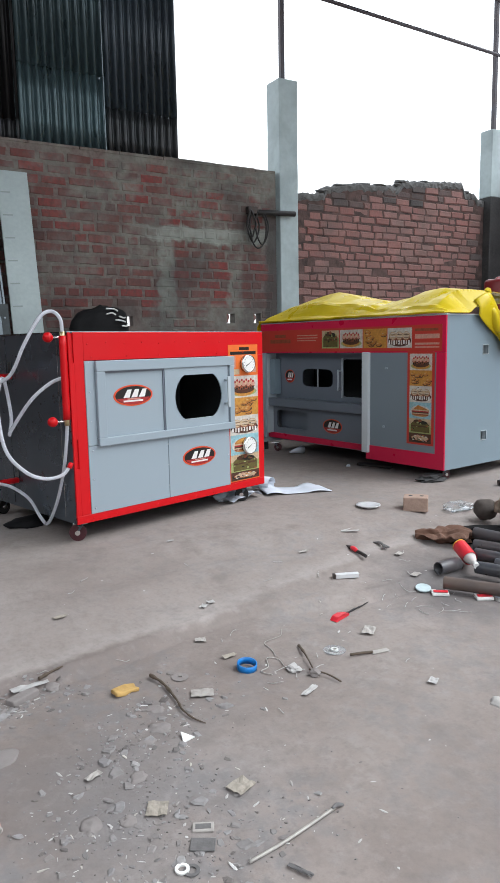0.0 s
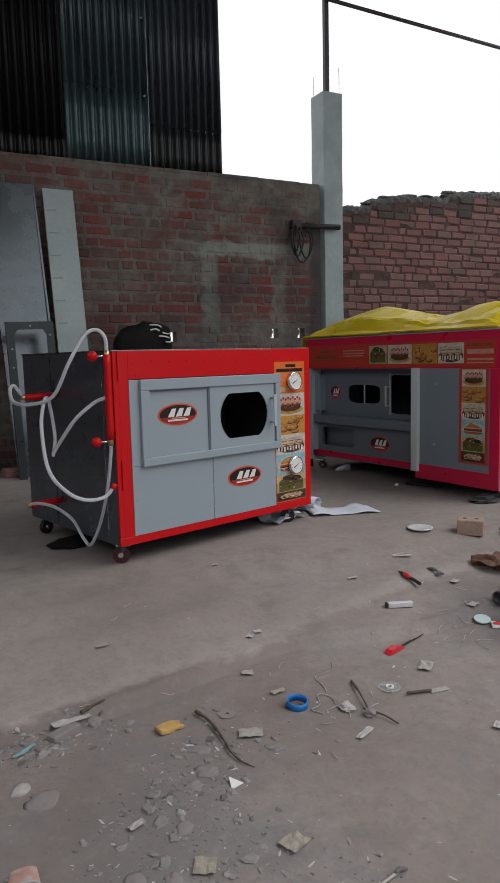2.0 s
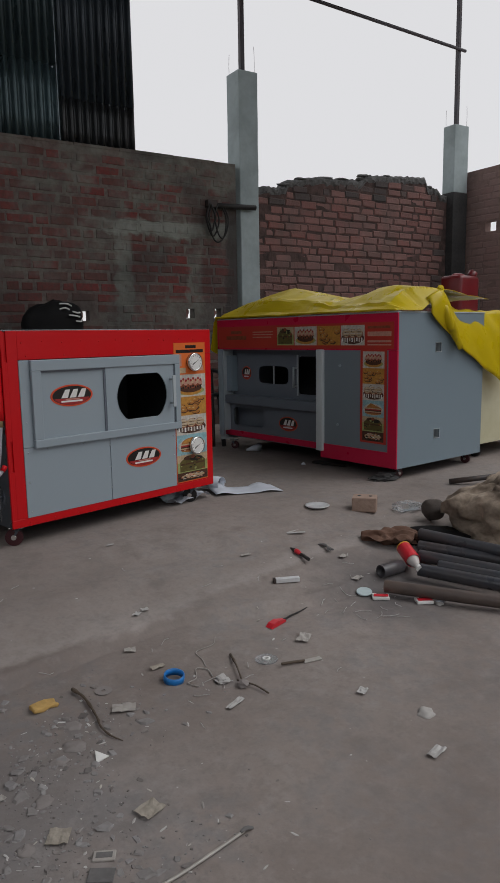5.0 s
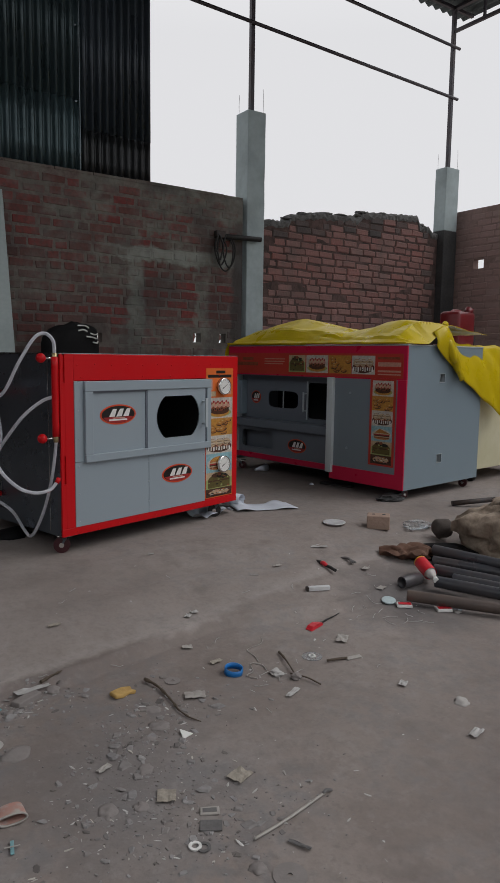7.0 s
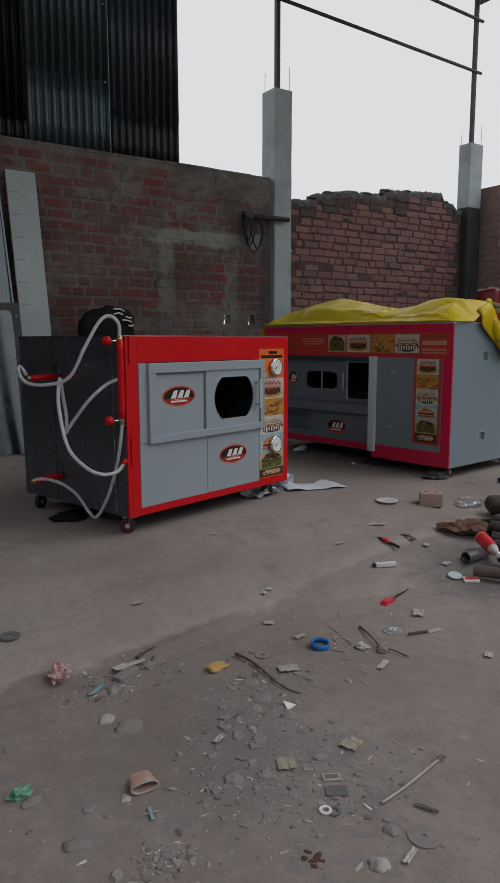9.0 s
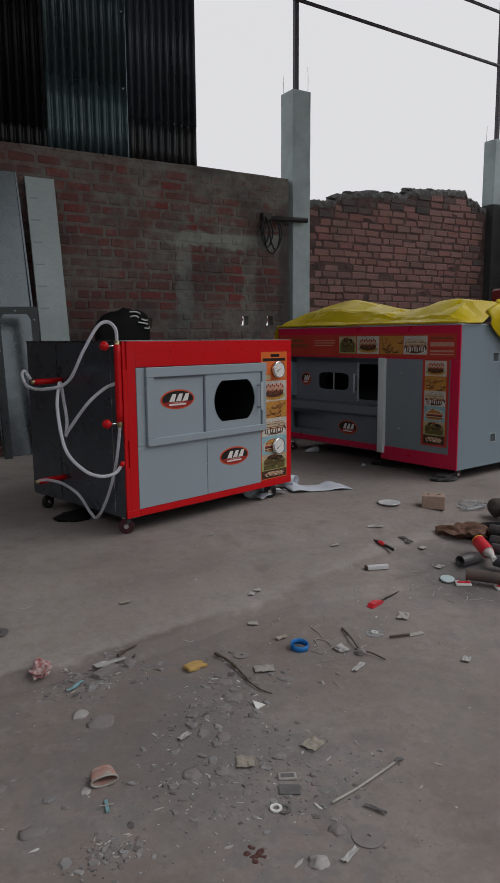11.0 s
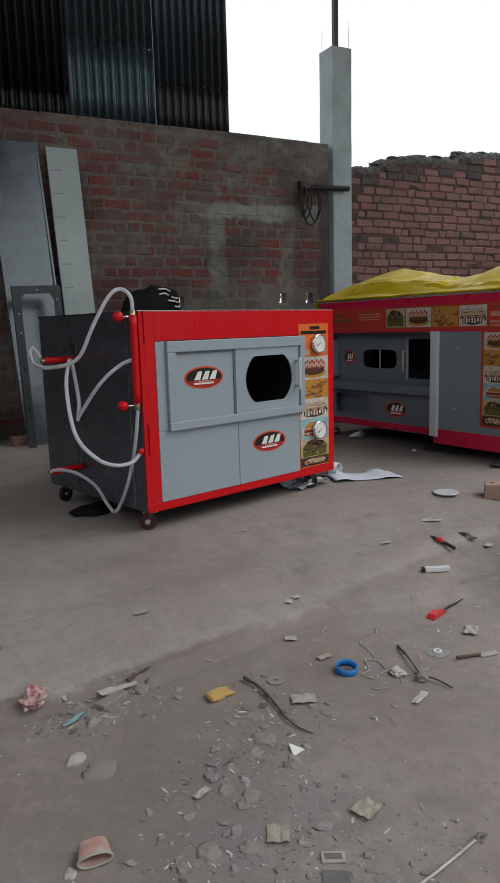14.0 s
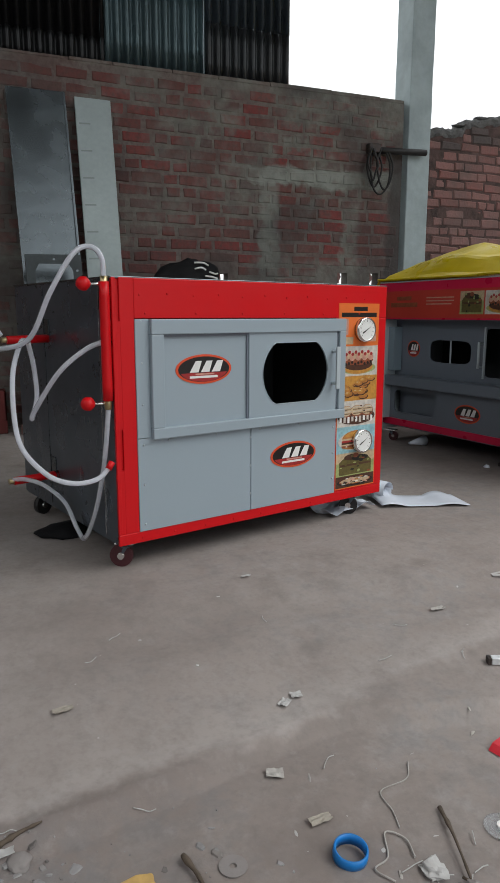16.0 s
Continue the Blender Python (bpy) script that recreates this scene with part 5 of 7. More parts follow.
def facets(x, y, seed):
    """Heights from 0 to 1 on a net of flat triangles with sharp creases between them."""
    sk = (x + y) * 0.366
    a, b = x + sk, y + sk
    i, j = math.floor(a), math.floor(b)
    p, q = a - i, b - j

    def at(k, m):
        return random.Random(seed * 7919 + (i + k) * 131 + (j + m) * 17).random()

    if p > q:
        return at(0, 0) * (1 - p) + at(1, 0) * (p - q) + at(1, 1) * q
    return at(0, 0) * (1 - q) + at(0, 1) * (q - p) + at(1, 1) * p


def tarp_z(u, v):
    """Taut planes from the hem up to a crease and on to the ridge, with small sharp folds over them."""
    rim = max(0.0, min(1.0, (u + 0.02) / 0.16 + max(0.0, v - 0.22) * 4))
    lift = straight(v, ((0.0, 0.0), (0.035, 0.10), (0.13 + 0.03 * math.sin(u * 4.0), 0.62), (0.27, 1.0), (0.55, 0.82), (1.05, 0.55)))
    fold = 0.030 * (facets(u * 2.3 + 0.4, v * 2.9, 4) - 0.55) + 0.022 * (facets(u * 6.1 + v * 3.0, v * 7.0, 9) - 0.5)
    fold += 0.016 * max(0.0, 1 - abs(v - 0.06 - 0.05 * u) / 0.016) * max(0.0, min(1.0, (1.15 - u) * 3))
    return ZB1 + 0.012 + max(0.0, rim * (lift * straight(u, RIDGE) + fold * min(1.0, v / 0.05)))


bm = bmesh.new()
nu, nv = 150, 54
rows = []
for j in range(nv + 1):
    row = []
    for i in range(nu + 1):
        u = -0.02 + 1.98 * i / nu
        front = max(0.0, (0.05 - u) * 0.8) + 0.012 * noise.noise(Vector((u * 7, 0, 0)))
        v = front - 0.02 + (1.02 - front) * j / nv
        z = tarp_z(u, v)
        if u > 1.90:
            z -= (u - 1.90) * (4.6 + 1.5 * noise.noise(Vector((v * 6, 0, 0))))
            z = max(z, 0.80)
        row.append(bm.verts.new((U(u) - (0.02 if u > 1.9 else 0), v, z)))
    rows.append(row)
for a, b in zip(rows, rows[1:]):
    for i in range(nu):
        bm.faces.new((a[i], a[i + 1], b[i + 1], b[i]))
# the part that slides down over the side and across to the pale trolley
nd, nh = 40, 16
drape = []
for j in range(nh + 1):
    row = []
    for i in range(nd + 1):
        v = 0.30 + 1.05 * i / nd
        k = j / nh
        low = 1.10 - 0.545 * min(1.0, ((v - 0.30) / 0.95)) ** 0.85 - 0.02 * noise.noise(Vector((v * 5, 1, 1)))
        start = 1.115 + 0.13 * math.exp(-((v - 0.42) / 0.16) ** 2) + 0.02 * noise.noise(Vector((v * 8, 2, 2)))
        z = start + (low - start) * k
        out = 0.012 + 0.028 * (abs(noise.noise(Vector((v * 5 + z * 4, z * 2.0, 5)))) + 0.5 * k) + 0.05 * math.exp(-((v - 0.42) / 0.15) ** 2) * (1 - k)
        row.append(bm.verts.new((LB + out - (0.06 * (1 - k) ** 3), v, z)))
    drape.append(row)
for a, b in zip(drape, drape[1:]):
    for i in range(nd):
        bm.faces.new((a[i], b[i], b[i + 1], a[i + 1])).smooth = True
# bunched knot at the corner
knots = []
for k in range(3):
    pts = [(U(0.20 - 0.10 * k), 0.34 + 0.05 * k, 1.16 + 0.05 * k), (U(0.05), 0.40 + 0.04 * k, 1.20 - 0.01 * k), (LB + 0.035, 0.45 + 0.04 * k, 1.10 - 0.05 * k), (LB + 0.05, 0.50 + 0.06 * k, 0.98 - 0.06 * k)]
    knots.append(pts)
ob = solo("tarpaulin", bm, TARP, "bright yellow crumpled tarpaulin thrown over the trolleys", "tarpaulin", BASE_B)
thick(ob, 0.003)
part("hem", swept([(U(u), 0.012 * noise.noise(Vector((u * 7, 0, 0))) + max(0.0, (0.05 - u) * 0.8) - 0.022, ZB1 + 0.016 + 0.006 * noise.noise(Vector((u * 5, 3, 0)))) for u in np.linspace(0.02, 1.9, 36)], 0.008, 3, seg=8), TARP, ob, "rolled front hem of the tarpaulin")
for pts in knots:
    bm = bmesh.new()
    sweep(bm, smooth_path(pts, 6), 0.035, 9, taper=lambda t: 0.55 + 0.5 * math.sin(math.pi * t))
    for v in bm.verts:
        v.co += 0.012 * noise.noise_vector(v.co * 14)
    part("fold", bm, TARP, ob)

# ---- things along the back wall ----
bm = boxed(-0.21, 0.21, -0.006, 0.006, 0, 2.54, bevel=0.002)
bmesh.ops.subdivide_edges(bm, edges=[e for e in bm.edges if abs(e.verts[0].co.z - e.verts[1].co.z) > 1], cuts=16)
for v in bm.verts:
    v.co.y += 0.012 * math.sin(v.co.z * 1.5 + v.co.x * 3)
sheet = thing("metal_sheet", look((0, 0, 0), (0, 0, -1)) @ pose(0, 0, 0), "tall galvanised metal sheet leaning on the brick wall", "metal sheet")
sheet.matrix_world = pose(1.905, 6.96, 0.0, -10, -1.0, 4)
part("sheet", bm, GALV, sheet)
part("folded_edge", boxed(0.195, 0.212, -0.022, -0.007, 0, 2.54, bevel=0.002), GALV, sheet)
STAMP = mat("faded_stamp_ink", (0.22, 0.26, 0.25), 0.6)
plank = thing("leaning_board", pose(2.278, 7.035, 0.0, -8, -0.4, 3), "narrow pale coated steel panel leaning on the wall", "panel")
part("panel", boxed(-0.135, 0.135, -0.01, 0.01, 0, 2.50, bevel=0.003), PALESHEET, plank)
for k in range(6):
    bm = bmesh.new()
    z = 2.30 - 0.2 * k
    bm.faces.new([bm.verts.new(v) for v in ((-0.115, -0.0112, z), (-0.03, -0.0112, z + 0.004), (-0.03, -0.0112, z + 0.016), (-0.115, -0.0112, z + 0.012))])
    part("stamp_mark", bm, STAMP, plank, "faint printed mark")

fr = thing("angle_iron_stand", pose(1.88, 6.83, 0, -3, -1.2, 2) @ Matrix.Diagonal((1.20, 1, 1.075, 1)), "dark angle-iron frame with rounded corners leaning behind the oven", "metal frame")
bm = bmesh.new()
IRONG = mat("grey_primer_iron", (0.055, 0.066, 0.070), 0.5, 0.4, grain=(0.3, 40), stain=(0.4, 5))
slab_of(bm, [(-0.155, 0), (-0.155, 1.2), (0.155, 1.2), (0.155, 0), (0.108, 0), (0.108, 1.10), (0.085, 1.145), (-0.085, 1.145), (-0.108, 1.10), (-0.108, 0)], -0.003, 0.003)
box(bm, -0.159, -0.155, -0.003, 0.035, 0, 1.2)
box(bm, 0.155, 0.159, -0.003, 0.035, 0, 1.2)
box(bm, -0.159, 0.159, -0.003, 0.035, 1.2, 1.204)
part("angle_bar", bm, IRONG, fr)
for x, z in ((-0.13, 0.3), (-0.13, 0.6), (-0.13, 0.86), (-0.13, 1.0), (0.13, 1.1), (0.0, 1.172)):
    part("bolt_head", rodded((x, -0.003, z), (x, -0.009, z), 0.008, 8), GALV, fr)
bagmat = mat("black_rexine", (0.006, 0.006, 0.007), 0.75, spec=0.2, grain=(0.3, 30), bump=0.3, bscale=12)
bag = thing("black_bag", pose(2.82, 6.92, 0, 0, 0, 8), "tall black bag with white stripes slumped by the brick wall", "bag")
bm = bmesh.new()
rows = []
for z, w, d in ((0.0, 0.22, 0.14), (0.35, 0.25, 0.16), (0.75, 0.25, 0.15), (1.0, 0.27, 0.13), (1.10, 0.28, 0.12), (1.16, 0.275, 0.11), (1.21, 0.245, 0.095), (1.25, 0.19, 0.07), (1.275, 0.12, 0.045), (1.282, 0.06, 0.03)):
    ring = []
    for i in range(28):
        a = 2 * math.pi * i / 28
        q = Vector((w * math.cos(a) + (0.06 if z > 1.15 else 0) * (z - 1.15) / 0.1, d * math.sin(a), z))
        q += (0.026 * noise.noise_vector(q * 9) + 0.016 * noise.noise_vector(q * 23)) * (1 if z > 0 else 0)
        ring.append(bm.verts.new(q))
    rows.append(ring)
for a, b in zip(rows, rows[1:]):
    for i in range(28):
        bm.faces.new((a[i], a[(i + 1) % 28], b[(i + 1) % 28], b[i])).smooth = True
bm.faces.new(rows[0][::-1])
bm.faces.new(rows[-1])
part("pouch", bm, bagmat, bag)
for pts in (((0.03, -0.09, 1.262), (0.10, -0.09, 1.262), (0.15, -0.075, 1.245)), ((0.02, -0.115, 1.215), (0.07, -0.12, 1.225), (0.11, -0.115, 1.21)), ((0.10, -0.125, 1.165), (0.16, -0.115, 1.16), (0.22, -0.085, 1.15)), ((0.14, -0.12, 1.195), (0.20, -0.09, 1.185), (0.235, -0.06, 1.19)), ((0.17, -0.115, 1.115), (0.225, -0.09, 1.11), (0.25, -0.06, 1.125))):
    part("white_stripe", swept(pts, 0.007, 5, seg=6), P["white"], bag)

CHAIRP = mat("black_plastic", (0.022, 0.024, 0.028), 0.45, grain=(0.3, 30), stain=(0.3, 5), dark=(0.05, 0.05, 0.052))
chair = thing("plastic_chair", pose(3.86, 6.29, 0, 0, 0, -12), "dusty black moulded plastic chair between the two trolleys", "chair")
bm = boxed(-0.21, 0.21, -0.20, 0.20, 0.44, 0.47, bevel=0.012)
part("seat", bm, CHAIRP, chair)
bm = bmesh.new()
n = 20
outline = [(-0.19, 0.46), (0.19, 0.46)] + [(0.20 * math.cos(math.pi * i / n) * (1.0 if i not in (0, n) else 1.0), 0.64 + 0.22 * math.sin(math.pi * i / n)) for i in range(n + 1)]
slab_of(bm, outline, -0.012, 0.012)
bk = part("backrest", bm, CHAIRP, chair)
bk.matrix_basis = pose(0, 0.195, 0, -7, 0, 0) @ pose(0, 0.055, 0)
for sx in (-1, 1):
    for y0, y1 in ((-0.175, -0.20), (0.175, 0.21)):
        bm = bmesh.new()
        rod(bm, (sx * 0.185, y0, 0.445), (sx * 0.205, y1, 0.0), 0.028, 8, r2=0.019)
        part("leg", bm, CHAIRP, chair)
    part("armrest", swept([(sx * 0.19, -0.16, 0.46), (sx * 0.205, -0.14, 0.62), (sx * 0.205, 0.0, 0.655), (sx * 0.195, 0.18, 0.64)], 0.017, 6, seg=8), CHAIRP, chair)

hook = thing("wall_pipe", pose(0.07, 0, 0.035), "black wall pipe with loops of cable hung over it", "pipe")
part("pipe", rodded((4.60, 7.40, 2.285), (5.15, 7.33, 2.29), 0.028, 14), RUBBER, hook)
part("joint", boxed(4.58, 4.70, 7.36, 7.43, 2.26, 2.34, bevel=0.01), IRON, hook)
for k, (x0, x1, lo) in enumerate(((4.57, 4.72, 1.97), (4.60, 4.80, 1.91), (4.66, 4.82, 1.95), (4.56, 4.66, 2.02))):
    pts = [(x0 + 0.04, 7.385 - 0.012 * k, 2.30), (x0, 7.385 - 0.012 * k, 2.17), (x0 + 0.03, 7.38 - 0.012 * k, lo + 0.06), ((x0 + x1) / 2, 7.375 - 0.012 * k, lo), (x1 - 0.02, 7.38 - 0.012 * k, lo + 0.08), (x1, 7.38 - 0.012 * k, 2.16), (x1 - 0.05, 7.385 - 0.012 * k, 2.29)]
    part("cable", swept(pts, 0.009, 6, seg=7), RUBBER, hook)

# clutter at the foot of the back wall
solo("loose_brick", boxed(-0.115, 0.115, -0.055, 0.055, 0, 0.075, bevel=0.008), BRICK_B, "loose red brick at the foot of the metal sheet", "brick", pose(1.70, 7.06, 0, 0, 0, 8))
crate = thing("red_crate", pose(1.36, 7.27, 0), "dirty dark red plastic crate against the wall", "crate")
bm = bmesh.new()
for a in (-0.13, 0.12):
    box(bm, a, a + 0.01, -0.1, 0.1, 0.10, 0.32)
for a in (-0.1, 0.09):
    box(bm, -0.13, 0.13, a, a + 0.01, 0.10, 0.32)
box(bm, -0.13, 0.13, -0.1, 0.1, 0.0, 0.10, bevel=0.004)
part("body", bm, mat("dirty_red_plastic", (0.14, 0.02, 0.018), 0.6, grain=(0.3, 20), stain=(0.4, 4)), crate)
gl = thing("green_bottle", pose(1.26, 7.24, 0), "dark green bottle beside the crate", "bottle")
bm = rodded((0, 0, 0), (0, 0, 0.42), 0.055, 16)
rod(bm, (0, 0, 0.42), (0, 0, 0.54), 0.055, 16, r2=0.02)
part("body", bm, mat("green_glass", (0.02, 0.12, 0.08), 0.15, grain=(0.2, 20)), gl)
part("cap", rodded((0, 0, 0.54), (0, 0, 0.58), 0.02, 12), P["white"], gl)

stand = thing("iron_stand", pose(3.93, 6.17, 0, 0, 0, -82), "dark bent-bar iron stand beside the bakery trolley", "stand")
part("bar", swept([(-0.07, 0, 0), (-0.065, 0, 0.45), (-0.05, 0, 0.66), (0.0, 0, 0.72), (0.05, 0, 0.66), (0.065, 0, 0.45), (0.07, 0, 0)], 0.018, 6, seg=8), IRON, stand)
part("plate", boxed(-0.055, 0.055, -0.006, 0.006, 0.05, 0.45, bevel=0.003), IRON, stand)
rag = bmesh.new()
lumpy(rag, 1.0, (0.13, 0.08, 0.03), 0.4, 3, (0, 0, 0.012), 9)
for v in rag.verts:
    v.co.z = max(v.co.z, 0)
solo("black_rag", rag, bagmat, "black rag on the floor under the oven", "rag", pose(1.60, 4.56, 0, 0, 0, 20), smooth=True)

# ---- litter ----
def on(x, y, z=0.0, rz=0.0, rx=0.0, ry=0.0):
    return pose(x, y, gz(x, y) + z, rx, ry, rz)


def paper(w, h, curl=0.01, seed=0, t=0.0012, fold=0.0):
    """A crumpled sheet that lies on the ground."""
    bm = bmesh.new()
    n = 7
    pts = {}
    for k, dz in ((0, 0.0), (1, t)):
        for i in range(n + 1):
            for j in range(n + 1):
                x, y = (i / n - 0.5) * w, (j / n - 0.5) * h
                z = curl * (0.6 + noise.noise(Vector((i * 0.45, j * 0.45, seed)))) + fold * abs(i / n - 0.5) * 2 * w
                jx = 0.05 * w * noise.noise(Vector((i * 0.8, j * 0.8, seed + 5)))
                pts[k, i, j] = bm.verts.new((x + jx, y + jx * 0.5, max(0, z) + dz + 0.001))
    for i in range(n):
        for j in range(n):
            bm.faces.new((pts[1, i, j], pts[1, i + 1, j], pts[1, i + 1, j + 1], pts[1, i, j + 1]))
            bm.faces.new((pts[0, i, j], pts[0, i, j + 1], pts[0, i + 1, j + 1], pts[0, i + 1, j]))
    for i in range(n):
        for a, b in (((i, 0), (i + 1, 0)), ((i + 1, n), (i, n)), ((0, i + 1), (0, i)), ((n, i), (n, i + 1))):
            bm.faces.new((pts[0, *a], pts[0, *b], pts[1, *b], pts[1, *a]))
    return bm


def rock(sx, sy, sz, seed, sub=2):
    bm = bmesh.new()
    lumpy(bm, 1.0, (sx, sy, sz * 0.75), 0.38, 3, (0, 0, sz * 0.1), seed)
    for v in bm.verts:
        v.co += 0.07 * min(sx, sy) * noise.noise_vector(v.co * (1.4 / sx) + Vector((seed, 2, 0)))
    for f in bm.faces:
        f.smooth = True
    return bm


BLUE = mat("blue_plastic", (0.01, 0.17, 0.50), 0.35, grain=(0.15, 40))
YEL = mat("yellow_foam", (0.56, 0.36, 0.12), 0.8, grain=(0.35, 60), stain=(0.3, 20), bump=0.4)
WOODD = mat("old_stick", (0.10, 0.075, 0.055), 0.85, grain=(0.4, 60), bump=0.4)
RODM = mat("greyish_rod", (0.42, 0.40, 0.37), 0.55, 0.2, grain=(0.3, 50), stain=(0.3, 12))
STONE = mat("pale_stone", (0.40, 0.385, 0.37), 0.9, grain=(0.25, 40), bump=0.25)
STONED = mat("grey_stone", (0.235, 0.213, 0.206), 0.9, grain=(0.2, 40), stain=(0.25, 20), dark=(0.18, 0.165, 0.155), bump=0.25)
SLATE = mat("dark_grey_scrap", (0.15, 0.145, 0.145), 0.8, grain=(0.25, 50), stain=(0.3, 20), bump=0.2)
CARD = mat("cardboard", (0.36, 0.325, 0.275), 0.85, grain=(0.3, 120), stain=(0.35, 40))
CUPM = mat("faded_paper_cup", (0.40, 0.215, 0.18), 0.7, grain=(0.3, 25), stain=(0.95, 42), dark=(0.36, 0.34, 0.31))
PLAS = mat("clear_plastic", (0.86, 0.88, 0.90), 0.12, grain=(0.1, 20), Transmission_Weight=0.88, IOR=1.1)
SACK = mat("jute_sack", (0.40, 0.325, 0.255), 0.92, grain=(0.35, 60), stain=(0.95, 7), dark=(0.10, 0.075, 0.055), bump=0.6, bscale=26)
RAG = mat("rust_rag", (0.15, 0.08, 0.055), 0.92, grain=(0.35, 40), stain=(0.5, 8), dark=(0.08, 0.045, 0.03), bump=0.5)
PVC = mat("dark_grey_pvc", (0.050, 0.055, 0.067), 0.34, grain=(0.25, 20), stain=(0.5, 5), dark=(0.085, 0.066, 0.060), rvar=0.1)
PVCB = mat("dusty_brown_pvc", (0.085, 0.066, 0.060), 0.5, grain=(0.3, 20), stain=(0.6, 6), dark=(0.135, 0.095, 0.075))
PINK = mat("washed_red_wrapper", (0.52, 0.43, 0.42), 0.5, grain=(0.7, 110), stain=(0.9, 55), dark=(0.30, 0.055, 0.055))
CYAN = mat("cyan_plastic", (0.17, 0.35, 0.385), 0.5, grain=(0.3, 60), dark=(0.35, 0.40, 0.42))
GREENW = mat("green_wrapper", (0.01, 0.27, 0.12), 0.4, grain=(0.75, 70), dark=(0.5, 0.52, 0.5))
ALU = mat("foil", (0.78, 0.80, 0.82), 0.38, 0.45, grain=(0.15, 40), bump=0.35, bscale=30)
BRICKRED = mat("dark_red_crumb", (0.10, 0.042, 0.036), 0.9, grain=(0.3, 60), bump=0.3)
GLITTER = mat("bright_red_plastic", (0.60, 0.02, 0.035), 0.35)

bm = bmesh.new()
N = 36
rings = [[bm.verts.new((r * math.cos(2 * math.pi * i / N), r * math.sin(2 * math.pi * i / N), z)) for i in range(N)] for r, z in ((0.034, 0.0), (0.035, 0.012), (0.034, 0.024), (0.030, 0.024), (0.030, 0.0))]
for a, b in zip(rings, rings[1:] + rings[:1]):
    for i in range(N):
        bm.faces.new((a[i], a[(i + 1) % N], b[(i + 1) % N], b[i])).smooth = True
solo("plastic_ring", bm, BLUE, "bright blue plastic bottle-neck ring on the ground", "plastic ring", on(1.903, 2.775, 0.002, 0, 8, 0))

bm = boxed(-0.040, 0.040, -0.024, 0.024, 0, 0.014, bevel=0.005)
bmesh.ops.subdivide_edges(bm, edges=bm.edges, cuts=2, use_grid_fill=True)
for v in bm.verts:
    v.co += 0.010 * noise.noise_vector(v.co * 38) * (1.0 if v.co.x > 0 else 0.4)
    v.co.z = max(0, v.co.z * (0.75 if v.co.x > 0.004 else 1.15))
solo("foam_lump", bm, YEL, "crumbling yellow foam lump on the ground", "foam", on(1.495, 2.840, 0, 8), smooth=True)
def knobbly(t):
    return (1.15 - 0.75 * t) * (1 + 0.35 * math.sin(t * 37) * math.sin(t * 13 + 1))


solo("stick", swept([(x, y, gz(x, y) + h) for x, y, h in ((1.598, 2.884, 0.012), (1.612, 2.823, 0.010), (1.613, 2.755, 0.009), (1.609, 2.687, 0.008), (1.601, 2.639, 0.008), (1.609, 2.585, 0.006), (1.631, 2.545, 0.003))], 0.0048, 6, seg=7, taper=knobbly), WOODD, "knobbly dark wooden stick on the dirt", "stick")
solo("plastic_rod", swept([(x, y, gz(x, y) + h) for x, y, h in ((1.468, 2.016, 0.006), (1.554, 2.024, 0.006), (1.642, 2.036, 0.008), (1.722, 2.051, 0.010))], 0.0038, 6, seg=8), RODM, "thin grey plastic rod lying on the dirt", "rod")
solo("rod_tip", swept([(1.712, 2.048, gz(1.711, 2.050) + 0.013), (1.730, 2.054, gz(1.730, 2.050) + 0.012), (1.748, 2.053, gz(1.745, 2.050) + 0.006)], 0.0045, 3, seg=8, taper=lambda t: 0.7 + 0.5 * math.sin(3 * t)), SLATE, "frayed grey end of a rod", "rod end")


def washer(x, y, r0, r1, h, material, label, name="washer", rx=0):
    bm = bmesh.new()
    k = 24
    rg = [[bm.verts.new((r * math.cos(2 * math.pi * i / k), r * math.sin(2 * math.pi * i / k), z)) for i in range(k)] for r, z in ((r1, 0), (r1, h), (r0, h), (r0, 0))]
    for a, b in zip(rg, rg[1:] + rg[:1]):
        for i in range(k):
            bm.faces.new((a[i], a[(i + 1) % k], b[(i + 1) % k], b[i]))
    return solo(name, bm, material, label, name.replace("_", " "), on(x, y, 0.002, 0, rx))


washer(1.339, 2.078, 0.009, 0.016, 0.004, P["white"], "small bright metal washer on the dirt")
washer(1.355, 2.065, 0.010, 0.018, 0.0025, SLATE, "dark rubber washer on the dirt")
washer(2.238, 2.728, 0.008, 0.040, 0.0025, PLAS, "clear plastic disc with a white hub", "plastic_disc")
washer(2.238, 2.728, 0.008, 0.014, 0.006, P["white"], "white hub of a plastic disc", "plastic_hub")
washer(1.472, 1.880, 0.006, 0.040, 0.0018, STONED, "worn grinding disc half buried in dust", "grinding_disc")
washer(1.682, 2.832, 0.007, 0.028, 0.0015, STONED, "dusty worn grinding disc", "grinding_disc")
washer(0.921, 3.326, 0.012, 0.036, 0.004, SLATE, "dark rubber ring on the ground", "rubber_ring")
plate = bmesh.new()
k = 32
prof = ((0.0, 0.004), (0.045, 0.004), (0.06, 0.010), (0.070, 0.012), (0.070, 0.009), (0.055, 0.0), (0.0, 0.0))
rg = [[plate.verts.new((max(r, 0.0005) * math.cos(2 * math.pi * i / k), max(r, 0.0005) * math.sin(2 * math.pi * i / k), z)) for i in range(k)] for r, z in prof]
for a, b in zip(rg, rg[1:]):
    for i in range(k):
        plate.faces.new((a[i], a[(i + 1) % k], b[(i + 1) % k], b[i]))
solo("paper_plate", plate, ALU, "shiny foil paper plate on the floor", "plate", on(3.351, 3.867, 0.002), smooth=True)

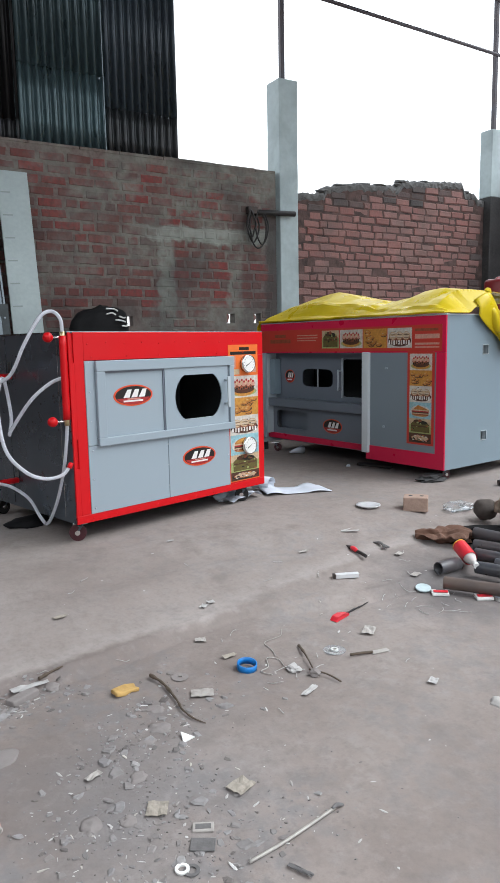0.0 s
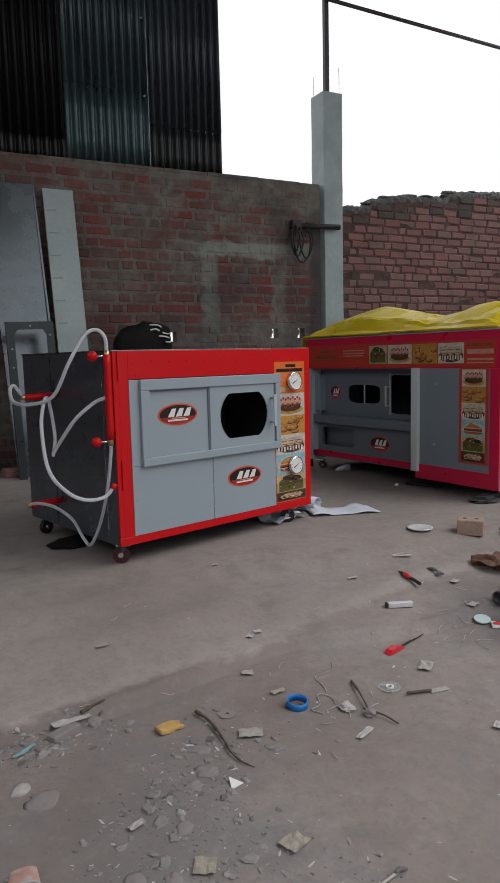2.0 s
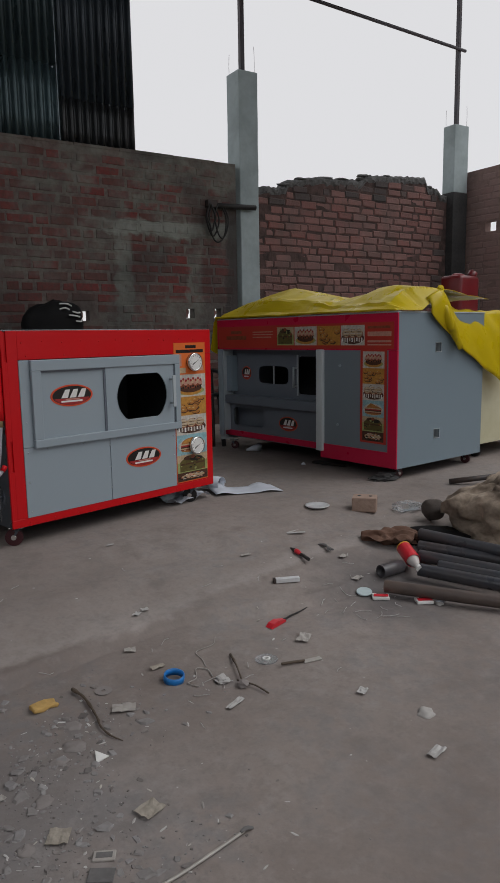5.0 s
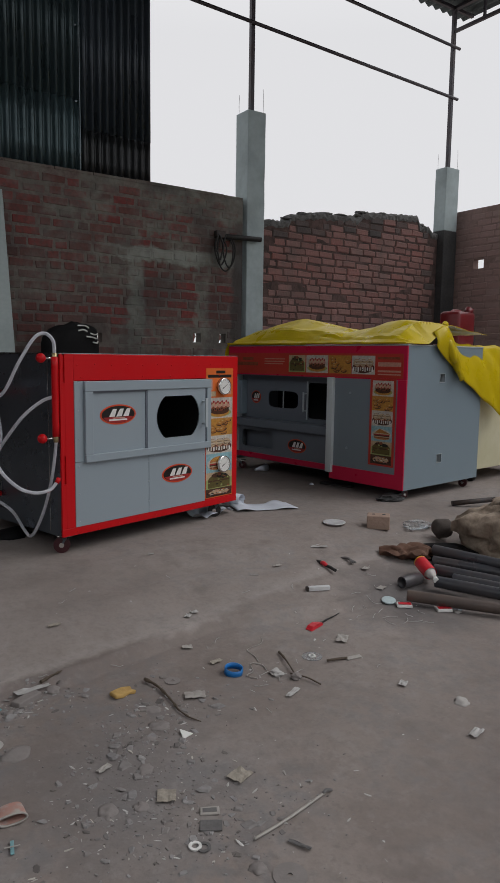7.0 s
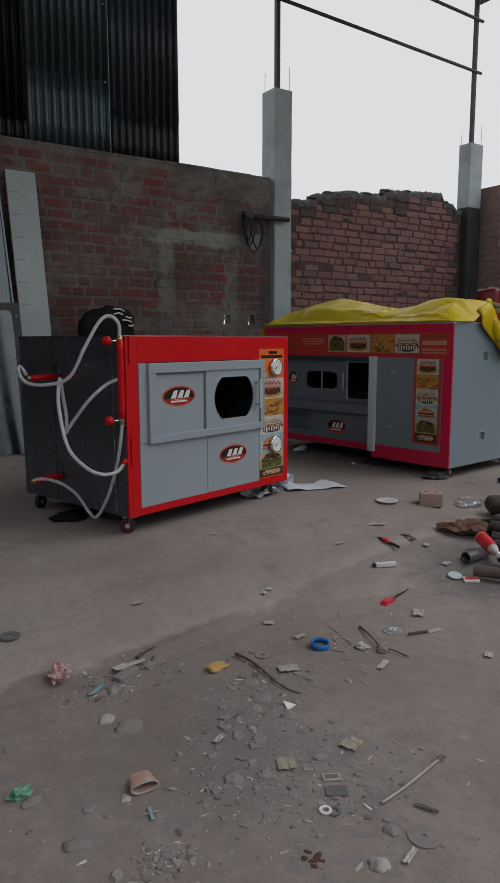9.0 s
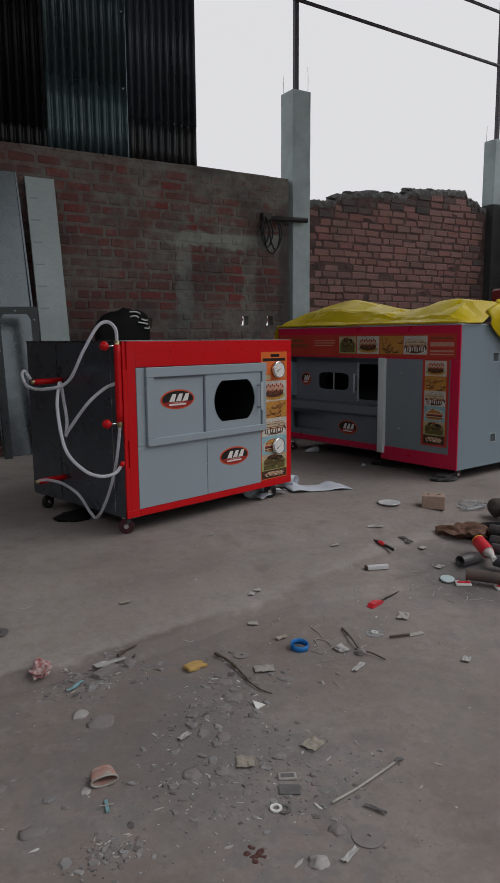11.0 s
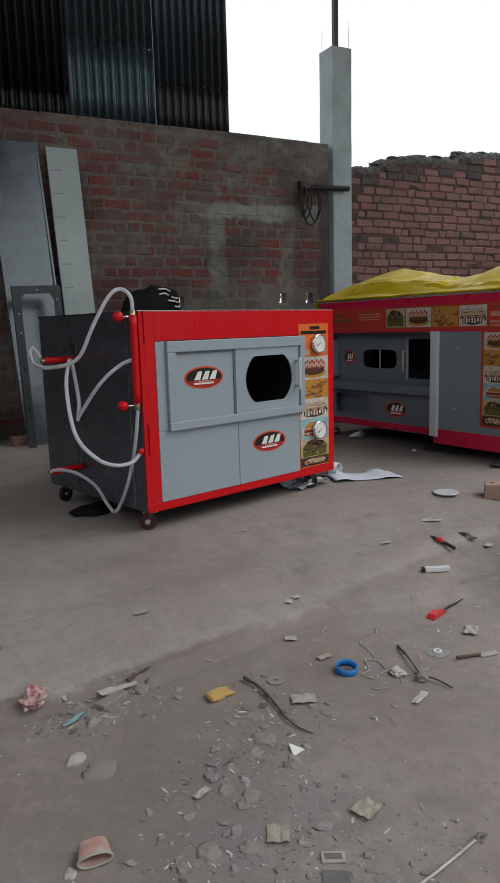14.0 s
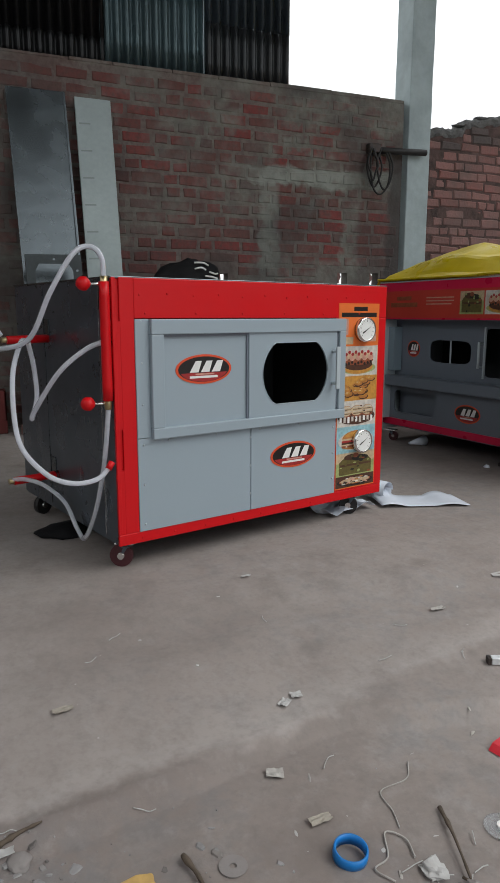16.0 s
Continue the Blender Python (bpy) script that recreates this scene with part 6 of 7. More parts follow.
for x, y, w, h, rz, m, lab in (
        (1.576, 2.242, 0.060, 0.050, 20, CARD, "square scrap of card"), (1.364, 2.271, 0.050, 0.050, 60, CARD, "torn scrap of card"),
        (1.696, 2.696, 0.070, 0.045, -25, OFFWHITE, "crumpled soiled paper"), (1.893, 2.880, 0.050, 0.022, 5, CARD, "folded scrap of paper"),
        (2.436, 2.774, 0.070, 0.045, 40, OFFWHITE, "folded scrap of paper"), (1.995, 2.538, 0.075, 0.020, 25, DUSTYW, "torn white strip"),
        (2.366, 2.374, 0.040, 0.028, 30, DUSTYW, "torn white scrap"), (2.323, 2.028, 0.060, 0.03, 15, DUSTYW, "torn white scrap"),
        (1.236, 3.009, 0.12, 0.045, 8, DUSTYW, "crumpled white wrapper"),
        
        (1.973, 3.235, 0.035, 0.025, 40, DUSTYW, "white paper bit"), (2.015, 3.255, 0.030, 0.025, -10, DUSTYW, "white paper bit"),
        (1.861, 3.042, 0.030, 0.040, 70, OFFWHITE, "soiled tissue"), (1.394, 1.853, 0.055, 0.016, 20, DUSTYW, "white plastic sliver"),
        (2.625, 3.477, 0.05, 0.02, 5, OFFWHITE, "dusty paper bit"), (1.432, 3.348, 0.05, 0.022, 12, CARD, "dusty cardboard bit"),
        (2.112, 3.869, 0.035, 0.012, 10, DUSTYW, "white paper bit"),
        (1.085, 2.923, 0.075, 0.014, 32, CYAN, "pale blue plastic shred"),
        (1.272, 2.468, 0.045, 0.02, 20, OFFWHITE, "soiled paper bit"), (2.944, 3.057, 0.05, 0.035, 20, OFFWHITE, "soiled tissue"),
        (3.043, 3.273, 0.05, 0.03, 20, OFFWHITE, "soiled tissue")):
    solo("paper_scrap", paper(w, h, 0.005, x * 10 + y, fold=0.015), m, lab + " on the ground", "paper scrap", on(x, y, 0.002, rz), group="litter on the ground")

bm = bmesh.new()
tri = [[bm.verts.new((x, y, z)) for x, y in ((-0.020, -0.016), (0.020, -0.012), (-0.002, 0.026))] for z in (0.001, 0.004)]
bm.faces.new(tri[1])
bm.faces.new(tri[0][::-1])
for k in range(3):
    bm.faces.new((tri[0][k], tri[0][(k + 1) % 3], tri[1][(k + 1) % 3], tri[1][k]))
solo("paper_scrap", bm, P["white"], "clean white three-cornered paper scrap on the dirt", "paper scrap", on(1.549, 2.502, 0.002, 8, 10), group="litter on the ground")

rnd = random.Random(77)


def shaving(x, y, ln, rz, w=0.0012):
    ln *= 0.72
    c, s = math.cos(math.radians(rz)), math.sin(math.radians(rz))
    bend = rnd.uniform(-0.35, 0.35) * ln
    pts = [(x + c * ln * t - s * bend * t * (1 - t) * 2, y + s * ln * t + c * bend * t * (1 - t) * 2, 0) for t in (-0.5, -0.2, 0.15, 0.5)]
    solo("plastic_shaving", swept([(a, b, gz(a, b) + 0.003 + rnd.uniform(0, 0.005)) for a, b, _ in pts], w, 4, seg=5), DUSTYW, "thin curled white plastic shaving on the ground", "shaving", group="plastic shavings")


for x, y, ln, rz in ((2.698, 2.994, 0.06, 10), (2.757, 2.974, 0.05, 75), (2.725, 2.885, 0.09, 35), (2.784, 2.844, 0.10, -40), (2.734, 2.796, 0.07, -55), (2.821, 2.774, 0.08, 60), (2.851, 2.744, 0.09, 10), (2.888, 2.714, 0.06, -70), (2.795, 2.914, 0.07, 20), (2.836, 2.992, 0.09, -25), (2.926, 3.079, 0.08, 50), (2.657, 2.916, 0.06, 5), (2.788, 3.071, 0.07, -15), (2.941, 2.812, 0.06, 40), (2.871, 2.813, 0.05, 85),
                     (2.070, 3.613, 0.06, 50), (1.612, 3.632, 0.07, 40), (1.534, 3.540, 0.05, 65), (1.995, 3.043, 0.07, 10), (1.560, 3.030, 0.06, 15), (2.323, 3.310, 0.07, 20), (1.068, 3.469, 0.09, 25), (2.022, 2.651, 0.05, 80), (1.932, 2.633, 0.06, 5), (1.288, 3.033, 0.05, -20), (2.003, 2.710, 0.08, 15), (2.042, 2.670, 0.06, -30), (2.081, 2.630, 0.07, 40), (2.121, 2.659, 0.05, -10), (2.161, 2.727, 0.05, 60), (2.395, 2.527, 0.05, 10), (1.852, 2.487, 0.05, 70), (2.551, 3.258, 0.06, 25), (2.454, 3.428, 0.05, 10), (3.016, 3.204, 0.07, -20), (3.078, 3.283, 0.05, 30)):
    shaving(x, y, ln, rz)
solo("twig", swept([(1.269, 3.012, gz(1.269, 3.015) + 0.012), (1.308, 3.028, gz(1.308, 3.016) + 0.014), (1.352, 3.033, gz(1.352, 3.033) + 0.010)], 0.006, 5, seg=7, taper=knobbly), WOODD, "short dark twig beside a white wrapper", "twig")
mb = thing("match_box", on(1.432, 2.164, 0, -28), "small crushed white and dark matchbox on the dirt", "matchbox")
part("tray", boxed(-0.025, 0.025, -0.015, 0.015, 0.0, 0.006, bevel=0.002), OFFWHITE, mb)
part("print", boxed(-0.018, 0.018, -0.008, 0.008, 0.0062, 0.0070), SLATE, mb)
solo("metal_scrap", boxed(-0.028, 0.028, -0.020, 0.020, 0, 0.003, bevel=0.001), SLATE, "flat grey metal scrap on the dirt", "metal scrap", on(1.407, 2.116, 0.001, -32))
solo("slate_shard", paper(0.011, 0.06, 0.005, 4), SLATE, "dark grey shard lying on the dirt", "shard", on(1.548, 1.941, 0.002, 25))
rnd = random.Random(8)
for kk in range(9):
    a, d = rnd.uniform(0, 6.28), 0.034 * rnd.random()
    solo("brick_crumb", rock(rnd.uniform(0.004, 0.014), rnd.uniform(0.004, 0.011), 0.004, 60 + kk), BRICKRED, "dark red brick crumb on the dirt", "brick crumb", on(1.210 + d * math.cos(a), 1.965 + d * math.sin(a), -0.001, kk * 50), group="brick crumbs")
cup = thing("paper_cup", on(0.999, 2.399, 0.0, -10), "crushed faded paper cup on the dirt", "cup")
bm = bmesh.new()
k = 28
rg = []
for r, y, sq in ((0.028, 0.030, 0.40), (0.032, 0.008, 0.45), (0.036, -0.022, 0.42), (0.034, -0.022, 0.39), (0.029, 0.008, 0.41), (0.025, 0.026, 0.36)):
    rg.append([bm.verts.new((r * math.cos(2 * math.pi * i / k), y, 0.017 + r * sq * math.sin(2 * math.pi * i / k) * (1 + 0.12 * math.sin(4 * math.pi * i / k + 0.6)))) for i in range(k)])
for a, b in zip(rg, rg[1:]):
    for i in range(k):
        bm.faces.new((a[i], a[(i + 1) % k], b[(i + 1) % k], b[i])).smooth = True
bm.faces.new(rg[0])
part("wall", bm, CUPM, cup)
bm = bmesh.new()
sweep(bm, [Vector((0.035 * math.cos(2 * math.pi * i / k), -0.023, 0.017 + 0.035 * 0.42 * math.sin(2 * math.pi * i / k) * (1 + 0.12 * math.sin(4 * math.pi * i / k + 0.6)))) for i in range(k + 1)], 0.003, 6)
part("rim", bm, OFFWHITE, cup, "pale rolled rim")
cross = thing("plastic_spacer", on(0.971, 2.294, 0.003, -14), "small cyan cross-shaped plastic spacer", "tile spacer")
part("arm", boxed(-0.0045, 0.0045, -0.024, 0.024, 0, 0.003, bevel=0.001), CYAN, cross)
part("arm", boxed(-0.018, 0.018, -0.0018, 0.0018, 0.0032, 0.005, bevel=0.0006), OFFWHITE, cross)


def crumple(r, m, seed, name, label, cat, x, y, flat=0.6):
    bm = bmesh.new()
    lumpy(bm, r, (1, 0.8, flat), 0.8, 3, (0, 0, r * flat * 0.7), seed)
    for v in bm.verts:
        v.co += 0.25 * r * noise.noise_vector(v.co * (0.9 / r) + Vector((seed, 0, 0)))
        v.co.z = max(0.0, v.co.z)
    return solo(name, bm, m, label, cat, on(x, y, 0, seed * 40))


crumple(0.042, PINK, 2, "crumpled_wrapper", "crumpled pink and white wrapper on the dirt", "wrapper", 0.998, 3.028)
crumple(0.026, GREENW, 5, "crumpled_wrapper", "crumpled green wrapper on the dirt", "wrapper", 0.730, 2.538)
crumple(0.026, DUSTYW, 7, "plastic_scrap", "small crumpled white plastic scrap beside the wire rods", "plastic scrap", 2.035, 2.690, 0.35)
bm = boxed(-0.05, 0.05, -0.019, 0.019, 0, 0.024, bevel=0.004)
solo("wood_block", bm, STONED, "small grey wooden block half in the dirt", "block", on(1.205, 2.962, -0.004, 28))
for x, y, a, b, c, m, s in ((1.046, 2.748, 0.028, 0.022, 0.016, STONE, 1), (1.090, 2.680, 0.050, 0.040, 0.010, STONED, 2), (1.323, 1.876, 0.022, 0.024, 0.020, STONE, 3), (1.424, 1.938, 0.024, 0.02, 0.015, STONED, 4), (0.790, 2.301, 0.035, 0.030, 0.014, STONED, 5), (0.747, 2.504, 0.03, 0.02, 0.014, STONED, 6), (2.443, 2.181, 0.030, 0.026, 0.018, STONE, 7), (0.945, 2.385, 0.018, 0.014, 0.010, STONE, 8), (1.509, 2.591, 0.035, 0.03, 0.014, STONED, 10), (1.449, 2.543, 0.028, 0.022, 0.012, STONED, 11), (1.370, 2.408, 0.030, 0.022, 0.012, STONED, 12), (1.213, 2.303, 0.032, 0.024, 0.012, STONED, 13), (1.291, 2.272, 0.022, 0.02, 0.012, STONED, 14), (1.538, 2.698, 0.030, 0.025, 0.010, STONED, 15), (1.066, 1.925, 0.028, 0.022, 0.014, STONED, 16), (3.106, 2.732, 0.020, 0.018, 0.016, STONE, 17), (1.134, 2.908, 0.022, 0.018, 0.012, STONED, 18), (1.304, 2.995, 0.03, 0.022, 0.014, STONED, 19)):
    solo("stone", rock(a, b, c, s), m, "pale rounded stone on the dirt" if m is STONE else "grey dusty stone on the dirt", "stone", on(x, y, -0.003, s * 33), group="stones on the dirt")

cr = thing("wire_cross", on(2.101, 2.689, 0.0), "rusty crossed wire rods on the ground", "scrap rods")
part("rod", swept([(0.045, 0.13, 0.012), (0.02, 0.05, 0.014), (-0.03, -0.08, 0.010)], 0.0046, 5, seg=7, taper=knobbly), WOODD, cr)
part("rod", swept([(-0.03, -0.04, 0.012), (0.0, -0.10, 0.012), (0.012, -0.16, 0.008)], 0.0028, 5, seg=6), WOODD, cr)
bm = bmesh.new()
lumpy(bm, 0.022, (1, 0.8, 0.6), 0.6, 2, (-0.025, -0.07, 0.012), 4)
part("lump", bm, STONED, cr)
solo("twine", swept([(2.022, 2.729, gz(2.022, 2.729) + 0.004), (2.032, 2.777, gz(2.032, 2.777) + 0.004), (2.003, 2.807, gz(2, 2.78) + 0.004), (1.973, 2.749, gz(1.973, 2.749) + 0.004), (1.933, 2.731, gz(1.933, 2.731) + 0.004), (1.953, 2.692, gz(1.953, 2.692) + 0.004)], 0.002, 6, seg=5), OFFWHITE, "thin knotted white cord on the ground", "cord")
solo("white_thread", swept([(2.171, 2.972, gz(2.171, 2.972) + 0.003), (2.133, 2.923, gz(2.133, 2.923) + 0.003), (2.059, 2.912, gz(2.059, 2.912) + 0.003), (2.053, 2.855, gz(2.053, 2.855) + 0.003), (2.039, 2.808, gz(2.039, 2.808) + 0.003)], 0.0016, 6, seg=5), OFFWHITE, "wavy pale thread on the ground", "thread")
vv = thing("folded_strip", on(3.016, 3.616, 0.002, 0), "white folded paper strip in a V", "paper strip")
part("leg", boxed(-0.045, 0.05, 0.012, 0.028, 0, 0.003, bevel=0.0008), DUSTYW, vv).matrix_basis = pose(0, 0, 0, 0, 0, 14)
part("leg", boxed(-0.05, 0.045, -0.03, -0.012, 0.001, 0.004, bevel=0.0008), DUSTYW, vv).matrix_basis = pose(0, 0.0, 0, 0, 0, -22)
rk = thing("screwdriver", on(2.853, 3.370, 0.0, -97), "red and black broken tool handle on the floor", "tool")
part("grip", swept([(-0.09, 0.008, 0.006), (-0.06, 0.004, 0.009), (-0.035, 0, 0.010)], 0.010, 4, seg=8, taper=lambda t: 0.6 + 0.5 * t), RUBBER, rk)
part("collar", swept([(-0.045, 0.002, 0.012), (-0.01, -0.003, 0.016), (0.022, 0.0, 0.010)], 0.010, 4, seg=8, taper=lambda t: 0.5 + 0.7 * math.sin(3 * t)), GLITTER, rk)
part("shaft", swept([(0.0, 0, 0.009), (0.05, 0.002, 0.008), (0.095, -0.002, 0.007)], 0.0085, 4, seg=8), RUBBER, rk)
bunch = thing("wire_bundle", on(3.024, 3.381, 0.0, -100), "small bundle of grey wire ends", "wire")
for kk in range(3):
    part("wire", swept([(-0.05, 0.012 * (kk - 1), 0.006), (0, 0.004 * (kk - 1), 0.014), (0.05, -0.014 * (kk - 1), 0.005)], 0.005, 4, seg=6), SLATE, bunch)
lt = thing("metal_tube", on(2.644, 3.181, 0.0, -22), "short bright aluminium channel with a dark end", "metal offcut")
part("channel", boxed(-0.045, 0.06, -0.012, 0.012, 0.002, 0.022, bevel=0.002), ALU, lt)
part("end_plug", boxed(-0.056, -0.046, -0.012, 0.012, 0.002, 0.022, bevel=0.001), IRON, lt)
br = thing("paint_brush", on(2.420, 2.931, 0, 14), "red plastic head with a long dark handle", "brush")
bm = bmesh.new()
slab_of(bm, ((-0.045, 0.004), (-0.03, 0.018), (0.0, 0.022), (0.045, 0.012), (0.05, 0.002), (-0.04, 0.0)), -0.016, 0.014)
for v in bm.verts:
    v.co.y *= 1.0 - 9 * max(0, v.co.x)
part("head", bm, GLITTER, br)
part("stem", swept([(0.035, 0, 0.008), (0.10, 0.008, 0.007), (0.15, 0.006, 0.008), (0.21, 0.016, 0.005)], 0.0042, 5, seg=7, taper=knobbly), RUBBER, br)
bn = thing("pale_spatula", on(2.327, 2.632, 0, -8), "pale plastic spoon on a dark stick", "spoon")
part("blade", boxed(0.0, 0.07, -0.012, 0.012, 0.001, 0.005, bevel=0.002), OFFWHITE, bn)
part("stick", swept([(-0.08, 0.01, 0.008), (-0.03, 0.004, 0.008), (0.005, 0, 0.006)], 0.005, 4, seg=6), WOODD, bn)
hb = thing("house_brick", on(3.560, 3.701, -0.004, -46), "dusty buff half brick with two holes on the floor", "brick")
part("body", boxed(-0.068, 0.068, -0.052, 0.052, 0, 0.082, bevel=0.006), mat("buff_brick", (0.38, 0.27, 0.215), 0.9, grain=(0.3, 30), stain=(0.3, 12), bump=0.5), hb)
# near-black discs laid on top stand for the shade inside two holes
for x in (-0.03, 0.032):
    part("core_hole", rodded((x, 0.005, 0.0815), (x, 0.005, 0.0832), 0.011, 12), DARKCONC, hb, "dark disc drawn as a shaded hole")
bg = bmesh.new()
lumpy(bg, 1.0, (0.11, 0.06, 0.024), 0.6, 4, (0, 0, 0.015), 6)
for v in bg.verts:
    v.co += 0.03 * noise.noise_vector(v.co * 12)
    v.co.z = max(0, v.co.z)
solo("plastic_bag", bg, PLAS, "crumpled clear plastic bag beside the brick", "plastic bag", on(3.805, 3.614, 0, -15), smooth=True)
solo("dropped_cone", rodded((0, 0, 0.02), (0.16, 0.02, 0.022), 0.008, 14, r2=0.035), WHITE, "white rolled paper cone on the floor", "paper cone", on(3.97, 5.60, 0.012, 10))
solo("white_ball", rock(0.018, 0.018, 0.018, 30), WHITE, "small white paper ball on the floor", "paper ball", on(4.05, 4.93))
solo("steel_strip", boxed(-0.14, 0.14, -0.03, 0.03, 0, 0.02, bevel=0.004), IRON, "dark flat iron strip under the trolley", "iron strip", on(4.20, 4.80, 0, -70))
lump = bmesh.new()
lumpy(lump, 1.0, (0.11, 0.06, 0.03), 0.7, 3, (0, 0, 0.02), 12)
for v in lump.verts:
    v.co.z = max(0, v.co.z)
solo("dirt_clod", lump, DARKCONC, "small heap of dark sweepings by the caster", "sweepings", on(4.146, 4.157, 0, -10))

# large sheet of white paper, curled, and a roll by the caster
bm = bmesh.new()
nx, ny = 22, 7
gr = [[bm.verts.new((0.42 * (i / nx) - 0.02, 0.15 * (j / ny - 0.5) * (1.0 + 0.3 * i / nx) - 0.03 * i / nx, 0.004 + 0.035 * max(0, math.sin(i * 0.42 + 0.5)) * (0.4 + 0.6 * j / ny) * (1 - 0.5 * i / nx) + (0.03 if j == ny else 0.0) * math.exp(-i / 6))) for i in range(nx + 1)] for j in range(ny + 1)]
for a, b in zip(gr, gr[1:]):
    for i in range(nx):
        bm.faces.new((a[i], a[i + 1], b[i + 1], b[i])).smooth = True
ob = solo("backing_paper", bm, WHITE, "long curled white backing paper on the floor by the oven", "paper", on(3.03, 4.47, 0.002, -10))
thick(ob, 0.0015)
bm = bmesh.new()
k = 22
rg = [[bm.verts.new((r * math.cos(0.3 * i), y, 0.05 + r * math.sin(0.3 * i))) for i, r in ((q, 0.048 - 0.0007 * q) for q in range(k + 1))] for y in (-0.07, 0.07)]
for i in range(k):
    bm.faces.new((rg[0][i], rg[0][i + 1], rg[1][i + 1], rg[1][i])).smooth = True
ob = solo("paper_roll", bm, WHITE, "loosely rolled white paper beside the caster", "paper", on(3.06, 4.56, 0.0, 25))
thick(ob, 0.001)
bm = paper(0.28, 0.20, 0.045, 7)
solo("paper_sheet", bm, WHITE, "crumpled white paper under the oven's caster", "paper", on(2.80, 4.46, 0.0, 15))

# ---- heap by the pipes ----
def pvc(x, y, z, ln, r, turn, m, lab, tilt=0.8):
    """A hollow plastic pipe with its open end at (x, y, z)."""
    bm = bmesh.new()
    k = 28
    rg = [[bm.verts.new((px, rr * math.cos(2 * math.pi * i / k), rr * math.sin(2 * math.pi * i / k))) for i in range(k)] for px, rr in ((0.0, r * 0.975), (0.003, r), (ln * 0.5, r * 1.01), (ln, r), (ln, r * 0.84), (0.0, r * 0.84))]
    for a, b in zip(rg, rg[1:] + rg[:1]):
        for i in range(k):
            f = bm.faces.new((a[i], a[(i + 1) % k], b[(i + 1) % k], b[i]))
            f.smooth = a is not rg[3] and a is not rg[5]
    return solo("drain_pipe", bm, m, lab + " in a small stack", "pipe", pose(x, y, z, 0, tilt, turn), group="pipes on the ground")


for px, py, pz, ln, r, turn, m, lab in (
        (2.978, 2.922, -0.108, 0.98, 0.027, -54.9, PVCB, "dusty brown plastic drain pipe"), (3.235, 2.972, -0.100, 0.95, 0.029, -66.0, PVC, "dark grey plastic drain pipe"),
        (3.347, 3.078, -0.084, 0.95, 0.029, -68.0, PVC, "bluish dark grey plastic drain pipe"), (3.419, 3.149, -0.068, 0.95, 0.028, -66.0, PVC, "dark grey plastic drain pipe"),
        (3.482, 3.202, -0.030, 0.95, 0.029, -76.0, PVC, "dark grey plastic drain pipe"), (3.060, 3.035, -0.092, 0.13, 0.029, 2.0, PVC, "short black plastic pipe with an open end"),
        (3.345, 2.955, -0.100, 0.80, 0.027, -67.0, PVC, "dark grey plastic drain pipe")):
    pvc(px, py, pz, ln, r, turn, m, lab)
bm = bmesh.new()
made = bmesh.ops.create_icosphere(bm, subdivisions=5, radius=1.0)["verts"]
for v in made:
    k = 1 + 0.35 * noise.noise(v.co * 1.6 + Vector((4, 1, 2))) - 0.16 * abs(noise.noise(v.co * 3.2 + Vector((1, 5, 0)))) - 0.08 * abs(noise.noise(v.co * 8)) + 0.05
    v.co = Vector((v.co.x * 0.30, v.co.y * 0.22, v.co.z * 0.225)) * k + Vector((0, 0, 0.14)) + 0.03 * noise.noise_vector(v.co * 4.5 + Vector((7, 0, 3)))
    v.co.z = max(v.co.z, -0.02)
solo("jute_sack", bm, SACK, "slumped stained brown jute sack behind the pipes", "sack", pose(3.97, 3.03, gz(3.97, 3.03), 0, 0, -35), smooth=True)
# brown lump continuing the sack; its dark tone takes in the shadow there
bm = bmesh.new()
lumpy(bm, 1.0, (0.06, 0.06, 0.06), 0.25, 3, (0, 0, 0.07), 21)
solo("dark_pot", bm, mat("dark_brown_lump", (0.085, 0.07, 0.062), 0.85, grain=(0.3, 40), stain=(0.4, 10), bump=0.3), "dark brown lump beside the sack, darkened for the shadow there", "pot", on(3.788, 3.400), smooth=True)
bm = bmesh.new()
lumpy(bm, 1.0, (0.15, 0.09, 0.045), 0.8, 5, (0, 0, 0.02), 17)
for v in bm.verts:
    v.co += 0.022 * noise.noise_vector(v.co * 14)
    v.co.z += 0.022 * (abs(math.sin(26 * v.co.x + 40 * v.co.y + 6 * noise.noise(v.co * 9))) - 0.6)
    v.co.z = max(v.co.z, 0)
solo("brown_rag", bm, RAG, "crumpled rust-brown rag beside the pipes", "rag", on(3.416, 3.298, -0.002, -35), smooth=True)
# black lump added to fill the shadowed gap between pipes and sack
bm = bmesh.new()
lumpy(bm, 1.0, (0.16, 0.10, 0.06), 0.5, 3, (0, 0, 0.02), 27)
for v in bm.verts:
    v.co.z = max(v.co.z, 0)
solo("black_sacking", bm, bagmat, "black filler lump in the shadowed gap of the heap", "sacking", on(3.605, 3.215, 0, -30), smooth=True)
solo("iron_pipe", rodded((0, 0, 0.02), (0.30, -0.06, 0.05), 0.018, 12), IRON, "short dark iron pipe beside the sack", "pipe", on(4.410, 3.839, 0, -20))
bt = thing("drink_bottle", on(3.253, 3.047, 0.055, -112, 0, 14), "empty plastic drink bottle with a red label", "bottle")
bm = bmesh.new()
prof = ((-0.085, 0.012), (-0.082, 0.030), (-0.03, 0.033), (0.03, 0.032), (0.06, 0.022), (0.078, 0.013), (0.095, 0.0125))
kk = 20
rg = [[bm.verts.new((x, r * math.cos(2 * math.pi * i / kk), r * math.sin(2 * math.pi * i / kk))) for i in range(kk)] for x, r in prof]
